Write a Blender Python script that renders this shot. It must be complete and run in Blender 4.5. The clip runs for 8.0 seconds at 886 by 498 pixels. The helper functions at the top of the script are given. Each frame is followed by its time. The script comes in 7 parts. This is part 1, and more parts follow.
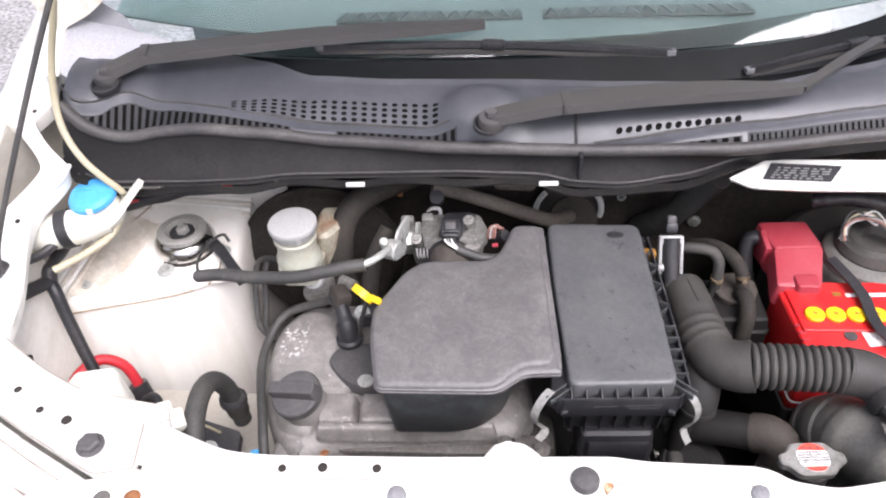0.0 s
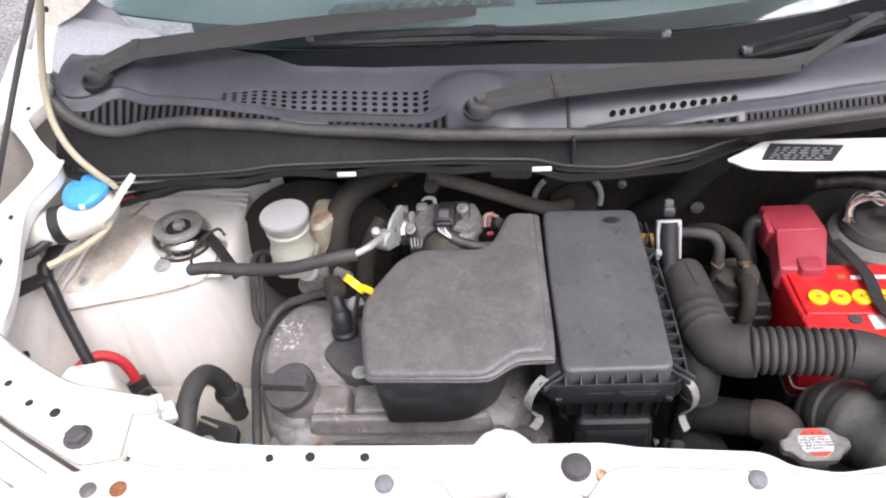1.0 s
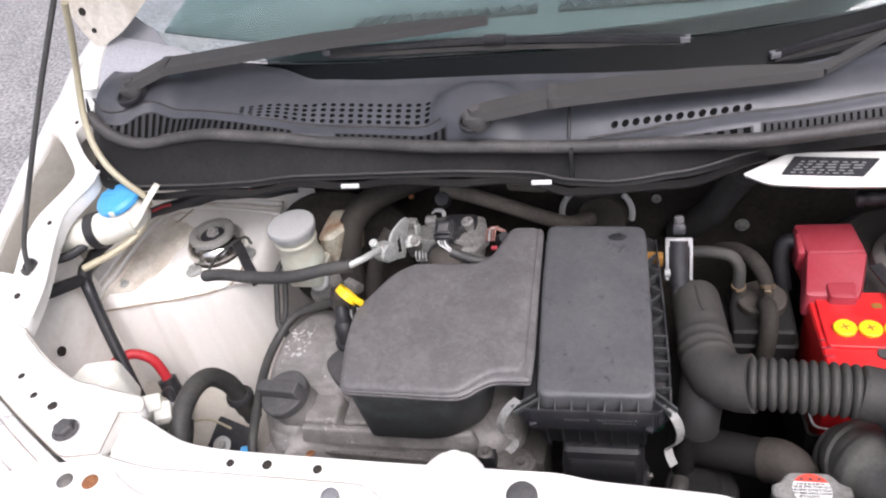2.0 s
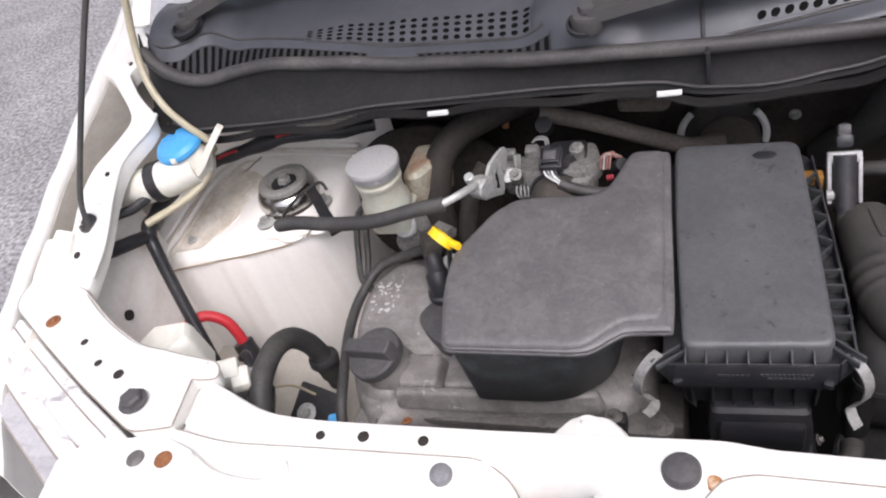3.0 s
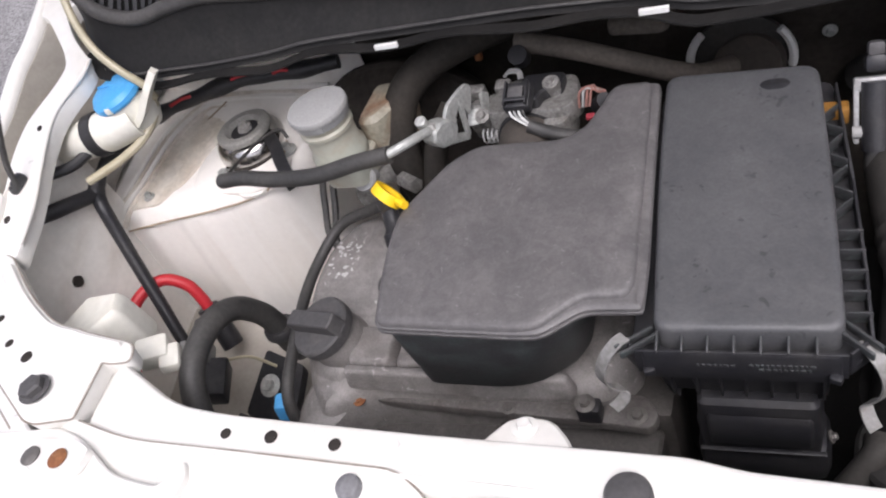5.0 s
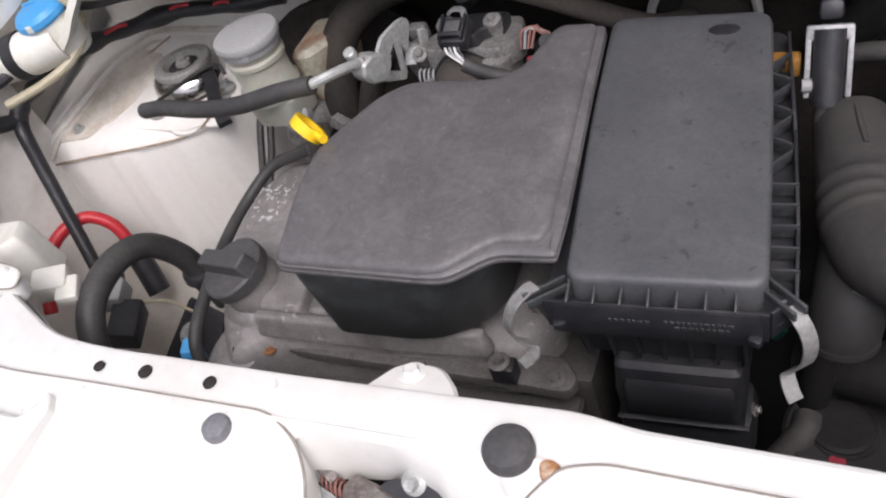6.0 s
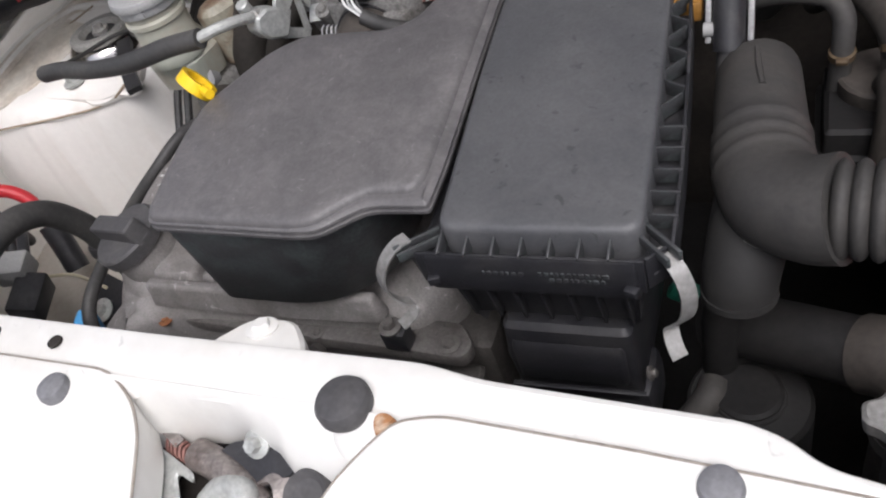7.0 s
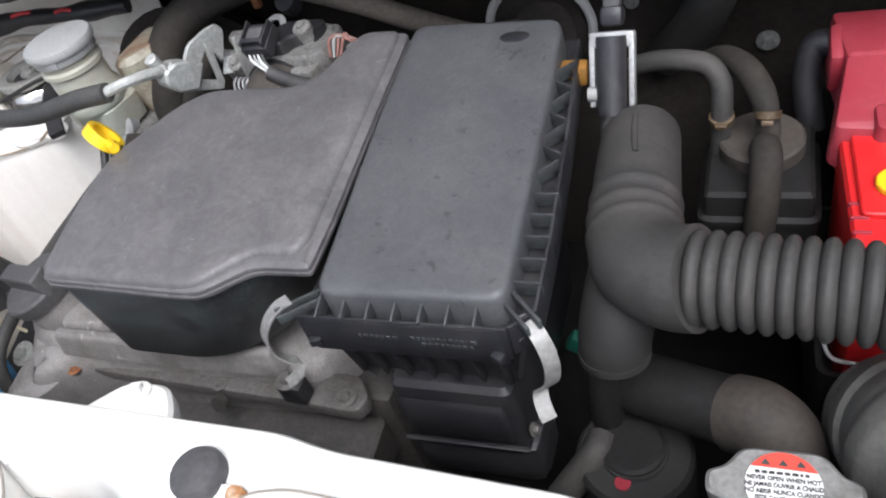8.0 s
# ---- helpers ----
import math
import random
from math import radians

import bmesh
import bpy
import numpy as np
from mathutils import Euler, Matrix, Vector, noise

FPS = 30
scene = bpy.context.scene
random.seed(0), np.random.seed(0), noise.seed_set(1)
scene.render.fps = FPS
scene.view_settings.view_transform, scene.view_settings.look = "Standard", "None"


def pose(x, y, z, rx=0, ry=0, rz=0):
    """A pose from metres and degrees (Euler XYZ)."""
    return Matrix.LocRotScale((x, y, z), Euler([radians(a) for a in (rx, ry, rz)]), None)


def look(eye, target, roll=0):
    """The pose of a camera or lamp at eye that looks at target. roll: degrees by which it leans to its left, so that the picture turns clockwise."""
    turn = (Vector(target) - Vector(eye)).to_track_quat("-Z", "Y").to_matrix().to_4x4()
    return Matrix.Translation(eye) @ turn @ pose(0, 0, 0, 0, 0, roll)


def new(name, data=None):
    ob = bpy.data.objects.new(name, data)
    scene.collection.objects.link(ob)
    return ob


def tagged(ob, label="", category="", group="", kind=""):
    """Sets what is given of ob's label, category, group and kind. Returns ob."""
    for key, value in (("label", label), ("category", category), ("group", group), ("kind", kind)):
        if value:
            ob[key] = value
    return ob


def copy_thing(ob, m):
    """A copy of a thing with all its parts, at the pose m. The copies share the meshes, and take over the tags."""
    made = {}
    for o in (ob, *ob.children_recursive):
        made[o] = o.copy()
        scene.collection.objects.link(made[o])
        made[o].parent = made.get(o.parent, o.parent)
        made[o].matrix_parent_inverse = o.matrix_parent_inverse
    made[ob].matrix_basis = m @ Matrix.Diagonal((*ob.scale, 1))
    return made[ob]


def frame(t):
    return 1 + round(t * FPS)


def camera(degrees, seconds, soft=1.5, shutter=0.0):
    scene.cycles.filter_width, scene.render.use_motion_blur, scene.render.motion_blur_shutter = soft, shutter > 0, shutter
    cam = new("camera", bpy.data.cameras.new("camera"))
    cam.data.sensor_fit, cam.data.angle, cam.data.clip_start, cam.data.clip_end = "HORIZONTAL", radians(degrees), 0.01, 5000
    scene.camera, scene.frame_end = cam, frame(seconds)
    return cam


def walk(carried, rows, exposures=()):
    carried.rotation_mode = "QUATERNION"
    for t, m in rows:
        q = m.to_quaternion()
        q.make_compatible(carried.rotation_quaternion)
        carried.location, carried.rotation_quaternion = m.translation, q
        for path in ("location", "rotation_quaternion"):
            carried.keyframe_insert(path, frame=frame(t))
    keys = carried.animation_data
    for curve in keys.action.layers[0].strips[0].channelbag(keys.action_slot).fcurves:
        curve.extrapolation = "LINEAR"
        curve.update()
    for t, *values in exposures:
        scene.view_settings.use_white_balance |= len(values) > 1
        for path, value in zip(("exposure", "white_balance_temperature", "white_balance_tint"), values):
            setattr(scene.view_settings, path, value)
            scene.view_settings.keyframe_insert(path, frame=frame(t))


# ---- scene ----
cam = camera(59.1, 8.0, soft=2.1)
PATH = [
    (0, (0.049, 0.001, 1.48), (-0.052, 1.494, 0.153), -3.2),
    (0.5, (0.051, -0.008, 1.468), (-0.074, 1.49, 0.148), -4.1),
    (1, (0.084, -0.001, 1.455), (-0.072, 1.496, 0.139), -5.6),
    (1.2, (0.156, 0.001, 1.441), (-0.04, 1.509, 0.142), -6.3),
    (2.3, (0.263, 0.054, 1.424), (-0.335, 1.503, 0.183), -14.7),
    (2.5, (0.225, 0.067, 1.415), (-0.398, 1.505, 0.173), -15.5),
    (3, (0.18, 0.107, 1.328), (-0.495, 1.478, 0.037), -19.5),
    (3.5, (0.276, 0.18, 1.27), (-0.496, 1.469, -0.049), -22.7),
    (4, (0.238, 0.217, 1.267), (-0.597, 1.449, -0.068), -25.7),
    (4.2, (0.229, 0.216, 1.264), (-0.623, 1.438, -0.071), -26.1),
    (5.3, (0.257, 0.242, 1.221), (-0.564, 1.443, -0.152), -26.0),
    (5.5, (0.27, 0.248, 1.21), (-0.537, 1.448, -0.172), -25.5),
    (6, (0.276, 0.25, 1.161), (-0.54, 1.437, -0.227), -22.5),
    (6.5, (0.3, 0.259, 1.124), (-0.541, 1.433, -0.26), -22.8),
    (7, (0.337, 0.271, 1.094), (-0.475, 1.463, -0.292), -22.5),
    (7.5, (0.349, 0.285, 1.108), (-0.407, 1.517, -0.274), -21.5),
    (8, (0.396, 0.302, 1.104), (-0.368, 1.544, -0.264), -20.5),
]
walk(cam, [(t, look(eye, target, roll)) for t, eye, target, roll in PATH],
     [(0, 1.46, 6300, 17), (0.4, 1.30, 6300, 17), (1.0, 1.19, 6300, 17), (1.2, 1.25, 6300, 17), (2.5, 0.9, 6300, 17), (3.5, 0.75, 6300, 17), (5.5, 0.6, 6300, 17), (6.5, 0.5, 6300, 16), (7.0, 0.52, 6250, 14), (7.5, 0.75, 6150, 12), (8.0, 1.0, 6050, 11)])

# ---- light ----
world = bpy.data.worlds.new("overcast_sky")
scene.world = world
world.use_nodes = True
wn, wl = world.node_tree.nodes, world.node_tree.links
sky = wn.new("ShaderNodeTexSky")
sky.sky_type, sky.sun_disc = "NISHITA", False
sky.sun_elevation, sky.sun_rotation = radians(60), radians(148)
sky.air_density, sky.dust_density, sky.ozone_density = 1.0, 5.0, 1.0
grey = wn.new("ShaderNodeHueSaturation")
grey.inputs["Saturation"].default_value = 0.4
wl.new(sky.outputs[0], grey.inputs["Color"])
wl.new(grey.outputs[0], wn["Background"].inputs["Color"])
wn["Background"].inputs["Strength"].default_value = 0.12
sun_data = bpy.data.lights.new("sun", "SUN")
sun_data.energy, sun_data.angle, sun_data.color = 1.2, radians(40), (1.0, 0.98, 0.96)
sun = new("sun", sun_data)
sun.matrix_world = look((1.25, -1.3, 4.1), (0, 0.6, 0.7))


# ---- materials ----
def mat(name, color, rough=0.5, metal=0.0, stain=None, amount=0.5, scale=9.0, grain=260.0, bump=0.15, coat=0.0, spread=0.18,
        clear=0.0, lo=0.45, hi=0.7, stretch=(1, 1, 1), patch=0.0, scuff=None, ior=1.5):
    m = bpy.data.materials.new(name)
    m.use_nodes = True
    n, l = m.node_tree.nodes, m.node_tree.links
    b = n["Principled BSDF"]
    stain = stain or tuple(c * 0.75 for c in color)
    at = n.new("ShaderNodeTexCoord")
    big = n.new("ShaderNodeTexNoise")
    big.inputs["Scale"].default_value, big.inputs["Detail"].default_value, big.inputs["Roughness"].default_value = scale, 9.0, 0.66
    big.inputs["Distortion"].default_value = 0.6
    fine = n.new("ShaderNodeTexNoise")
    fine.inputs["Scale"].default_value, fine.inputs["Detail"].default_value = grain, 4.0
    turn = n.new("ShaderNodeMapping")
    turn.inputs["Scale"].default_value = stretch
    l.new(at.outputs["Object"], turn.inputs["Vector"])
    l.new(turn.outputs["Vector"], big.inputs["Vector"])
    l.new(at.outputs["Object"], fine.inputs["Vector"])
    ramp = n.new("ShaderNodeMapRange")
    ramp.inputs["From Min"].default_value, ramp.inputs["From Max"].default_value = lo, hi
    ramp.inputs["To Max"].default_value = amount
    l.new(big.outputs["Fac"], ramp.inputs["Value"])
    mix = n.new("ShaderNodeMix")
    mix.data_type = "RGBA"
    mix.inputs["A"].default_value, mix.inputs["B"].default_value = (*color, 1), (*stain, 1)
    l.new(ramp.outputs["Result"], mix.inputs["Factor"])
    speck = n.new("ShaderNodeMapRange")
    speck.inputs["From Min"].default_value, speck.inputs["From Max"].default_value = 0.3, 0.7
    speck.inputs["To Min"].default_value, speck.inputs["To Max"].default_value = 1 - spread, 1 + spread
    l.new(fine.outputs["Fac"], speck.inputs["Value"])
    mul = n.new("ShaderNodeVectorMath")
    mul.operation = "SCALE"
    l.new(mix.outputs["Result"], mul.inputs["Vector"])
    l.new(speck.outputs["Result"], mul.inputs["Scale"])
    if patch:
        mid = n.new("ShaderNodeTexNoise")
        mid.inputs["Scale"].default_value, mid.inputs["Detail"].default_value, mid.inputs["Distortion"].default_value = scale * 4.5, 6.0, 1.2
        l.new(at.outputs["Object"], mid.inputs["Vector"])
        pr = n.new("ShaderNodeMapRange")
        pr.inputs["From Min"].default_value, pr.inputs["From Max"].default_value = 0.38, 0.66
        pr.inputs["To Min"].default_value, pr.inputs["To Max"].default_value = 1 - patch, 1 + patch
        l.new(mid.outputs["Fac"], pr.inputs["Value"])
        m2 = n.new("ShaderNodeVectorMath")
        m2.operation = "SCALE"
        l.new(mul.outputs["Vector"], m2.inputs["Vector"])
        l.new(pr.outputs["Result"], m2.inputs["Scale"])
        mul = m2
    if scuff:
        size, thr, factor = scuff
        sn_ = n.new("ShaderNodeTexNoise")
        sn_.inputs["Scale"].default_value, sn_.inputs["Detail"].default_value, sn_.inputs["Distortion"].default_value = size, 3.0, 0.8
        l.new(at.outputs["Object"], sn_.inputs["Vector"])
        sr = n.new("ShaderNodeMapRange")
        sr.inputs["From Min"].default_value, sr.inputs["From Max"].default_value = thr, thr + 0.05
        sr.inputs["To Min"].default_value, sr.inputs["To Max"].default_value = 1.0, factor
        l.new(sn_.outputs["Fac"], sr.inputs["Value"])
        m3 = n.new("ShaderNodeVectorMath")
        m3.operation = "SCALE"
        l.new(mul.outputs["Vector"], m3.inputs["Vector"])
        l.new(sr.outputs["Result"], m3.inputs["Scale"])
        mul = m3
    l.new(mul.outputs["Vector"], b.inputs["Base Color"])
    rr = n.new("ShaderNodeMapRange")
    rr.inputs["To Min"].default_value, rr.inputs["To Max"].default_value = max(0.02, rough - 0.1), min(1, rough + 0.12)
    l.new(big.outputs["Fac"], rr.inputs["Value"])
    l.new(rr.outputs["Result"], b.inputs["Roughness"])
    b.inputs["Metallic"].default_value = metal
    b.inputs["IOR"].default_value = ior
    b.inputs["Coat Weight"].default_value = coat
    b.inputs["Coat Roughness"].default_value = 0.12
    b.inputs["Transmission Weight"].default_value = clear
    if bump:
        bp = n.new("ShaderNodeBump")
        bp.inputs["Strength"].default_value, bp.inputs["Distance"].default_value = bump, 0.0015
        l.new(fine.outputs["Fac"], bp.inputs["Height"])
        l.new(bp.outputs["Normal"], b.inputs["Normal"])
    return m


M_WHITE = mat("white_paint", (0.72, 0.71, 0.675), 0.32, stain=(0.58, 0.55, 0.49), amount=0.6, scale=7, grain=90, bump=0.03, coat=0.4, spread=0.03, lo=0.5, hi=0.75, scuff=(80, 0.70, 0.78))
M_INNER = mat("dusty_white_primer", (0.82, 0.80, 0.75), 0.5, stain=(0.60, 0.54, 0.46), amount=0.7, scale=7, grain=120, bump=0.06, spread=0.04, lo=0.52, hi=0.78)
M_TOWER = mat("streaked_white_primer", (0.80, 0.775, 0.73), 0.42, stain=(0.60, 0.535, 0.46), amount=0.75, scale=9, grain=140, bump=0.03, spread=0.02, lo=0.5, hi=0.78, stretch=(1, 1, 0.10), coat=0.2)
M_FLANGE = mat("mud_stained_primer", (0.68, 0.635, 0.56), 0.6, stain=(0.42, 0.345, 0.26), amount=0.8, scale=16, grain=180, bump=0.12, spread=0.06, patch=0.08, stretch=(1, 0.35, 1))
M_DUSTRUB = mat("pale_dusty_rubber", (0.24, 0.235, 0.22), 0.7, stain=(0.34, 0.33, 0.30), amount=0.7, scale=30, grain=300, bump=0.15)
M_BRACKET = mat("dull_grey_bracket", (0.36, 0.36, 0.36), 0.5, metal=0.25, stain=(0.20, 0.19, 0.18), amount=0.6, scale=40, grain=300, bump=0.1)
M_CLEANER = mat("dusty_black_plastic", (0.094, 0.090, 0.091), 0.46, stain=(0.145, 0.137, 0.136), amount=0.85, scale=20, grain=420, bump=0.2, spread=0.08, lo=0.42, hi=0.70, patch=0.10, scuff=(170, 0.66, 1.4))
M_LID = mat("lid_plastic", (0.070, 0.071, 0.075), 0.42, stain=(0.100, 0.100, 0.102), amount=0.7, scale=14, grain=380, bump=0.2, spread=0.09, lo=0.4, hi=0.7, patch=0.07, scuff=(95, 0.65, 0.6))
M_BLACK = mat("black_plastic", (0.020, 0.020, 0.023), 0.45, stain=(0.046, 0.044, 0.043), amount=0.7, scale=22, grain=500, bump=0.12, patch=0.15)
M_COWL = mat("weathered_grey_plastic", (0.058, 0.060, 0.070), 0.36, stain=(0.088, 0.090, 0.102), amount=0.6, scale=6, grain=700, bump=0.12, spread=0.08, patch=0.08)
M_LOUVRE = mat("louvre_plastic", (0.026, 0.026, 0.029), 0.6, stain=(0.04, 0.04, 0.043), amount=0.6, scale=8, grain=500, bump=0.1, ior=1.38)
# Near-black that stands in for the shade inside a deep opening.
M_OPENSHADE = mat("opening_shade", (0.008, 0.008, 0.008), 0.9, bump=0.0, ior=1.1)
M_COWLEND = mat("pale_weathered_plastic", (0.43, 0.43, 0.455), 0.35, stain=(0.50, 0.50, 0.525), amount=0.6, scale=9, grain=500, bump=0.1)
M_WIPER = mat("matt_black_arm", (0.054, 0.052, 0.051), 0.5, stain=(0.062, 0.06, 0.058), amount=0.6, scale=16, grain=500, bump=0.1, spread=0.08)
M_SEAL = mat("rubber_seal", (0.044, 0.042, 0.042), 0.55, stain=(0.105, 0.10, 0.094), amount=0.7, scale=14, grain=300, bump=0.2)
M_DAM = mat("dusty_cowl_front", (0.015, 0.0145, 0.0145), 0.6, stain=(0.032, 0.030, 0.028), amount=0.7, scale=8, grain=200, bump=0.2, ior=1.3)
M_RUBBER = mat("dusty_rubber", (0.036, 0.034, 0.032), 0.68, stain=(0.068, 0.062, 0.055), amount=0.75, scale=16, grain=260, bump=0.22, spread=0.14)
M_HOSE = mat("black_hose", (0.04, 0.039, 0.038), 0.55, stain=(0.09, 0.085, 0.078), amount=0.6, scale=20, grain=260, bump=0.15)
M_BROWNHOSE = mat("brown_dusty_hose", (0.048, 0.041, 0.035), 0.75, stain=(0.085, 0.070, 0.057), amount=0.6, scale=14, grain=200, bump=0.25)
M_DARK = mat("dark_bay", (0.033, 0.029, 0.026), 0.85, stain=(0.068, 0.058, 0.049), amount=0.7, scale=9, grain=150, bump=0.3, ior=1.25)
M_ALU = mat("oxidised_aluminium", (0.235, 0.222, 0.215), 0.55, metal=0.2, stain=(0.135, 0.118, 0.105), amount=0.85, scale=9, grain=700, bump=0.35, spread=0.18, patch=0.14, scuff=(85, 0.68, 1.9))
# Greasy alloy, darkened further to paint in the shade below the cover.
M_ALUDIRTSHADE = mat("shaded_greasy_aluminium", (0.060, 0.055, 0.050), 0.6, metal=0.2, stain=(0.11, 0.10, 0.093), amount=0.6, scale=26, grain=500, bump=0.35, spread=0.18, patch=0.15)
M_BROWNDARK = mat("sooty_brown_rubber", (0.028, 0.025, 0.022), 0.8, stain=(0.055, 0.047, 0.039), amount=0.6, scale=14, grain=200, bump=0.25, ior=1.3)
M_CAST = mat("cast_metal", (0.22, 0.215, 0.205), 0.5, metal=0.3, stain=(0.10, 0.088, 0.075), amount=0.8, scale=60, grain=400, bump=0.5, patch=0.2)
M_STEEL = mat("bright_steel", (0.58, 0.57, 0.55), 0.32, metal=0.55, stain=(0.36, 0.33, 0.28), amount=0.5, scale=40, grain=300, bump=0.1)
M_ZINC = mat("zinc_plate", (0.44, 0.45, 0.43), 0.45, metal=0.4, stain=(0.30, 0.29, 0.27), amount=0.6, scale=60, grain=300, bump=0.12)
M_CLIP = mat("spring_steel", (0.27, 0.265, 0.255), 0.5, metal=0.3, stain=(0.17, 0.16, 0.145), amount=0.6, scale=60, grain=300, bump=0.2)
M_RUST = mat("rust", (0.20, 0.075, 0.030), 0.85, stain=(0.34, 0.16, 0.065), amount=0.8, scale=80, grain=400, bump=0.4)
M_DIRT = mat("dirty_seam_sealer", (0.36, 0.29, 0.21), 0.8, stain=(0.20, 0.13, 0.08), amount=0.8, scale=40, grain=300, bump=0.3)
M_RED = mat("red_battery_plastic", (0.62, 0.018, 0.02), 0.35, stain=(0.55, 0.05, 0.045), amount=0.5, scale=14, grain=200, bump=0.04, spread=0.05)
M_PINK = mat("faded_red_plastic", (0.30, 0.030, 0.045), 0.42, stain=(0.38, 0.075, 0.09), amount=0.6, scale=12, grain=200, bump=0.05, spread=0.06)
M_YELLOW = mat("yellow_plastic", (0.85, 0.55, 0.012), 0.35, stain=(0.75, 0.42, 0.01), amount=0.5, scale=30, bump=0.04, spread=0.05)
M_BLUE = mat("blue_plastic", (0.06, 0.32, 0.66), 0.42, stain=(0.13, 0.42, 0.72), amount=0.6, scale=30, bump=0.05, spread=0.06)
M_MILK = mat("milky_plastic", (0.72, 0.71, 0.64), 0.42, stain=(0.60, 0.57, 0.47), amount=0.6, scale=12, grain=120, bump=0.04, spread=0.05)
M_RESERVOIR = mat("aged_reservoir_plastic", (0.38, 0.395, 0.335), 0.4, stain=(0.33, 0.25, 0.18), amount=0.6, scale=16, grain=150, bump=0.05, spread=0.05)
M_CAPGREY = mat("frosted_cap_plastic", (0.31, 0.31, 0.305), 0.5, stain=(0.29, 0.29, 0.28), amount=0.6, scale=60, grain=420, bump=0.15, spread=0.09)
M_REDWIRE = mat("red_cable_sheath", (0.52, 0.025, 0.035), 0.45, bump=0.05, spread=0.05)
M_AMBER = mat("amber_plastic", (0.27, 0.135, 0.03), 0.4, stain=(0.14, 0.07, 0.02), amount=0.6, scale=90, bump=0.1)
M_WIREWHITE = mat("white_wire", (0.7, 0.7, 0.68), 0.5, bump=0.05)
M_COPPER = mat("brass", (0.12, 0.085, 0.05), 0.5, metal=0.4, stain=(0.06, 0.04, 0.028), amount=0.8, scale=120, bump=0.2)
M_LABELW = mat("paper_label", (0.80, 0.80, 0.78), 0.6, bump=0.02, spread=0.03)
M_LABELR = mat("red_label", (0.72, 0.07, 0.045), 0.55, bump=0.02, spread=0.03)
M_INK = mat("ink", (0.05, 0.05, 0.05), 0.6, bump=0.0)
M_TUBE = mat("clear_yellowed_tube", (0.42, 0.38, 0.27), 0.35, stain=(0.33, 0.29, 0.19), amount=0.6, scale=30, bump=0.05, spread=0.06)
M_GREYPL = mat("grey_rubber_stop", (0.17, 0.17, 0.18), 0.6, stain=(0.25, 0.25, 0.25), amount=0.6, scale=40, bump=0.15)
M_STOP = mat("black_rubber_stop", (0.062, 0.060, 0.062), 0.6, stain=(0.10, 0.095, 0.092), amount=0.6, scale=40, bump=0.15)
M_GREEN = mat("green_plastic", (0.02, 0.15, 0.10), 0.5, bump=0.05)
M_ASPHALT = mat("asphalt", (0.225, 0.218, 0.218), 0.9, stain=(0.31, 0.30, 0.30), amount=0.7, scale=0.9, grain=60, bump=0.9, spread=0.6, patch=0.12)
M_DASH = mat("dashboard_vinyl", (0.125, 0.165, 0.16), 0.7, stain=(0.16, 0.20, 0.195), amount=0.6, scale=7, bump=0.1)
M_FRIT = mat("black_glass_border", (0.009, 0.010, 0.011), 0.3, bump=0.0, spread=0.05, ior=1.12)
M_LAMP = mat("scuffed_lamp_lens", (0.46, 0.45, 0.46), 0.22, stain=(0.20, 0.19, 0.20), amount=0.85, scale=12, grain=160, bump=0.08, coat=0.5, spread=0.06, lo=0.45, hi=0.7, stretch=(0.5, 1.6, 1))
# Dusty white paint, toned down to include the shade of the wing cavity.
M_DUSTSHADE = mat("shaded_dusty_panel", (0.40, 0.375, 0.33), 0.7, stain=(0.26, 0.235, 0.20), amount=0.7, scale=6, grain=200, bump=0.1, spread=0.05)
M_PINKPL = mat("dusty_pink_bushing", (0.24, 0.115, 0.095), 0.7, bump=0.2)
M_SEAMLINE = mat("grimy_joint", (0.30, 0.27, 0.235), 0.8, stain=(0.18, 0.13, 0.09), amount=0.7, scale=30, bump=0.1)
M_STAIN = mat("bleeding_rust", (0.30, 0.135, 0.05), 0.8, stain=(0.62, 0.50, 0.38), amount=0.85, scale=110, grain=300, bump=0.15)
M_BOLTDARK = mat("grimy_bolt", (0.16, 0.15, 0.14), 0.5, metal=0.4, bump=0.2)
M_CHROME = mat("polished_steel", (0.60, 0.58, 0.56), 0.16, metal=1.0, stain=(0.42, 0.40, 0.38), amount=0.5, scale=40, grain=200, bump=0.03, spread=0.05)
# Darker copy of M_ALU: dust, plus the resonator's shade on the flange.
M_ALUSHADE = mat("shaded_dusty_aluminium", (0.13, 0.122, 0.115), 0.6, metal=0.2, stain=(0.085, 0.074, 0.066), amount=0.8, scale=30, grain=600, bump=0.35, spread=0.2, patch=0.18)
# Dark rubber; on the duct branch it stands in for deep shade.
M_RUBBERDARKSHADE = mat("dark_shaded_rubber", (0.016, 0.0155, 0.015), 0.75, stain=(0.032, 0.030, 0.028), amount=0.7, scale=16, grain=260, bump=0.2, spread=0.12)
M_SCUFF = mat("scuffed_black_plastic", (0.038, 0.038, 0.040), 0.42, stain=(0.075, 0.092, 0.09), amount=0.7, scale=60, grain=500, bump=0.12, patch=0.15)
M_OXIDE = mat("pale_aluminium_oxide", (0.50, 0.49, 0.48), 0.8, stain=(0.30, 0.29, 0.28), amount=0.6, scale=200, bump=0.2)
M_RESON = mat("pale_dusty_resonator", (0.115, 0.112, 0.103), 0.62, stain=(0.17, 0.165, 0.15), amount=0.8, scale=22, grain=260, bump=0.2, spread=0.14)
# Opaque grey in place of the sky reflected by the glass edge.
M_PILLAR = mat("glazing_reflection_grey", (0.34, 0.34, 0.36), 0.25, stain=(0.42, 0.42, 0.44), amount=0.6, scale=12, grain=300, bump=0.04, spread=0.05)
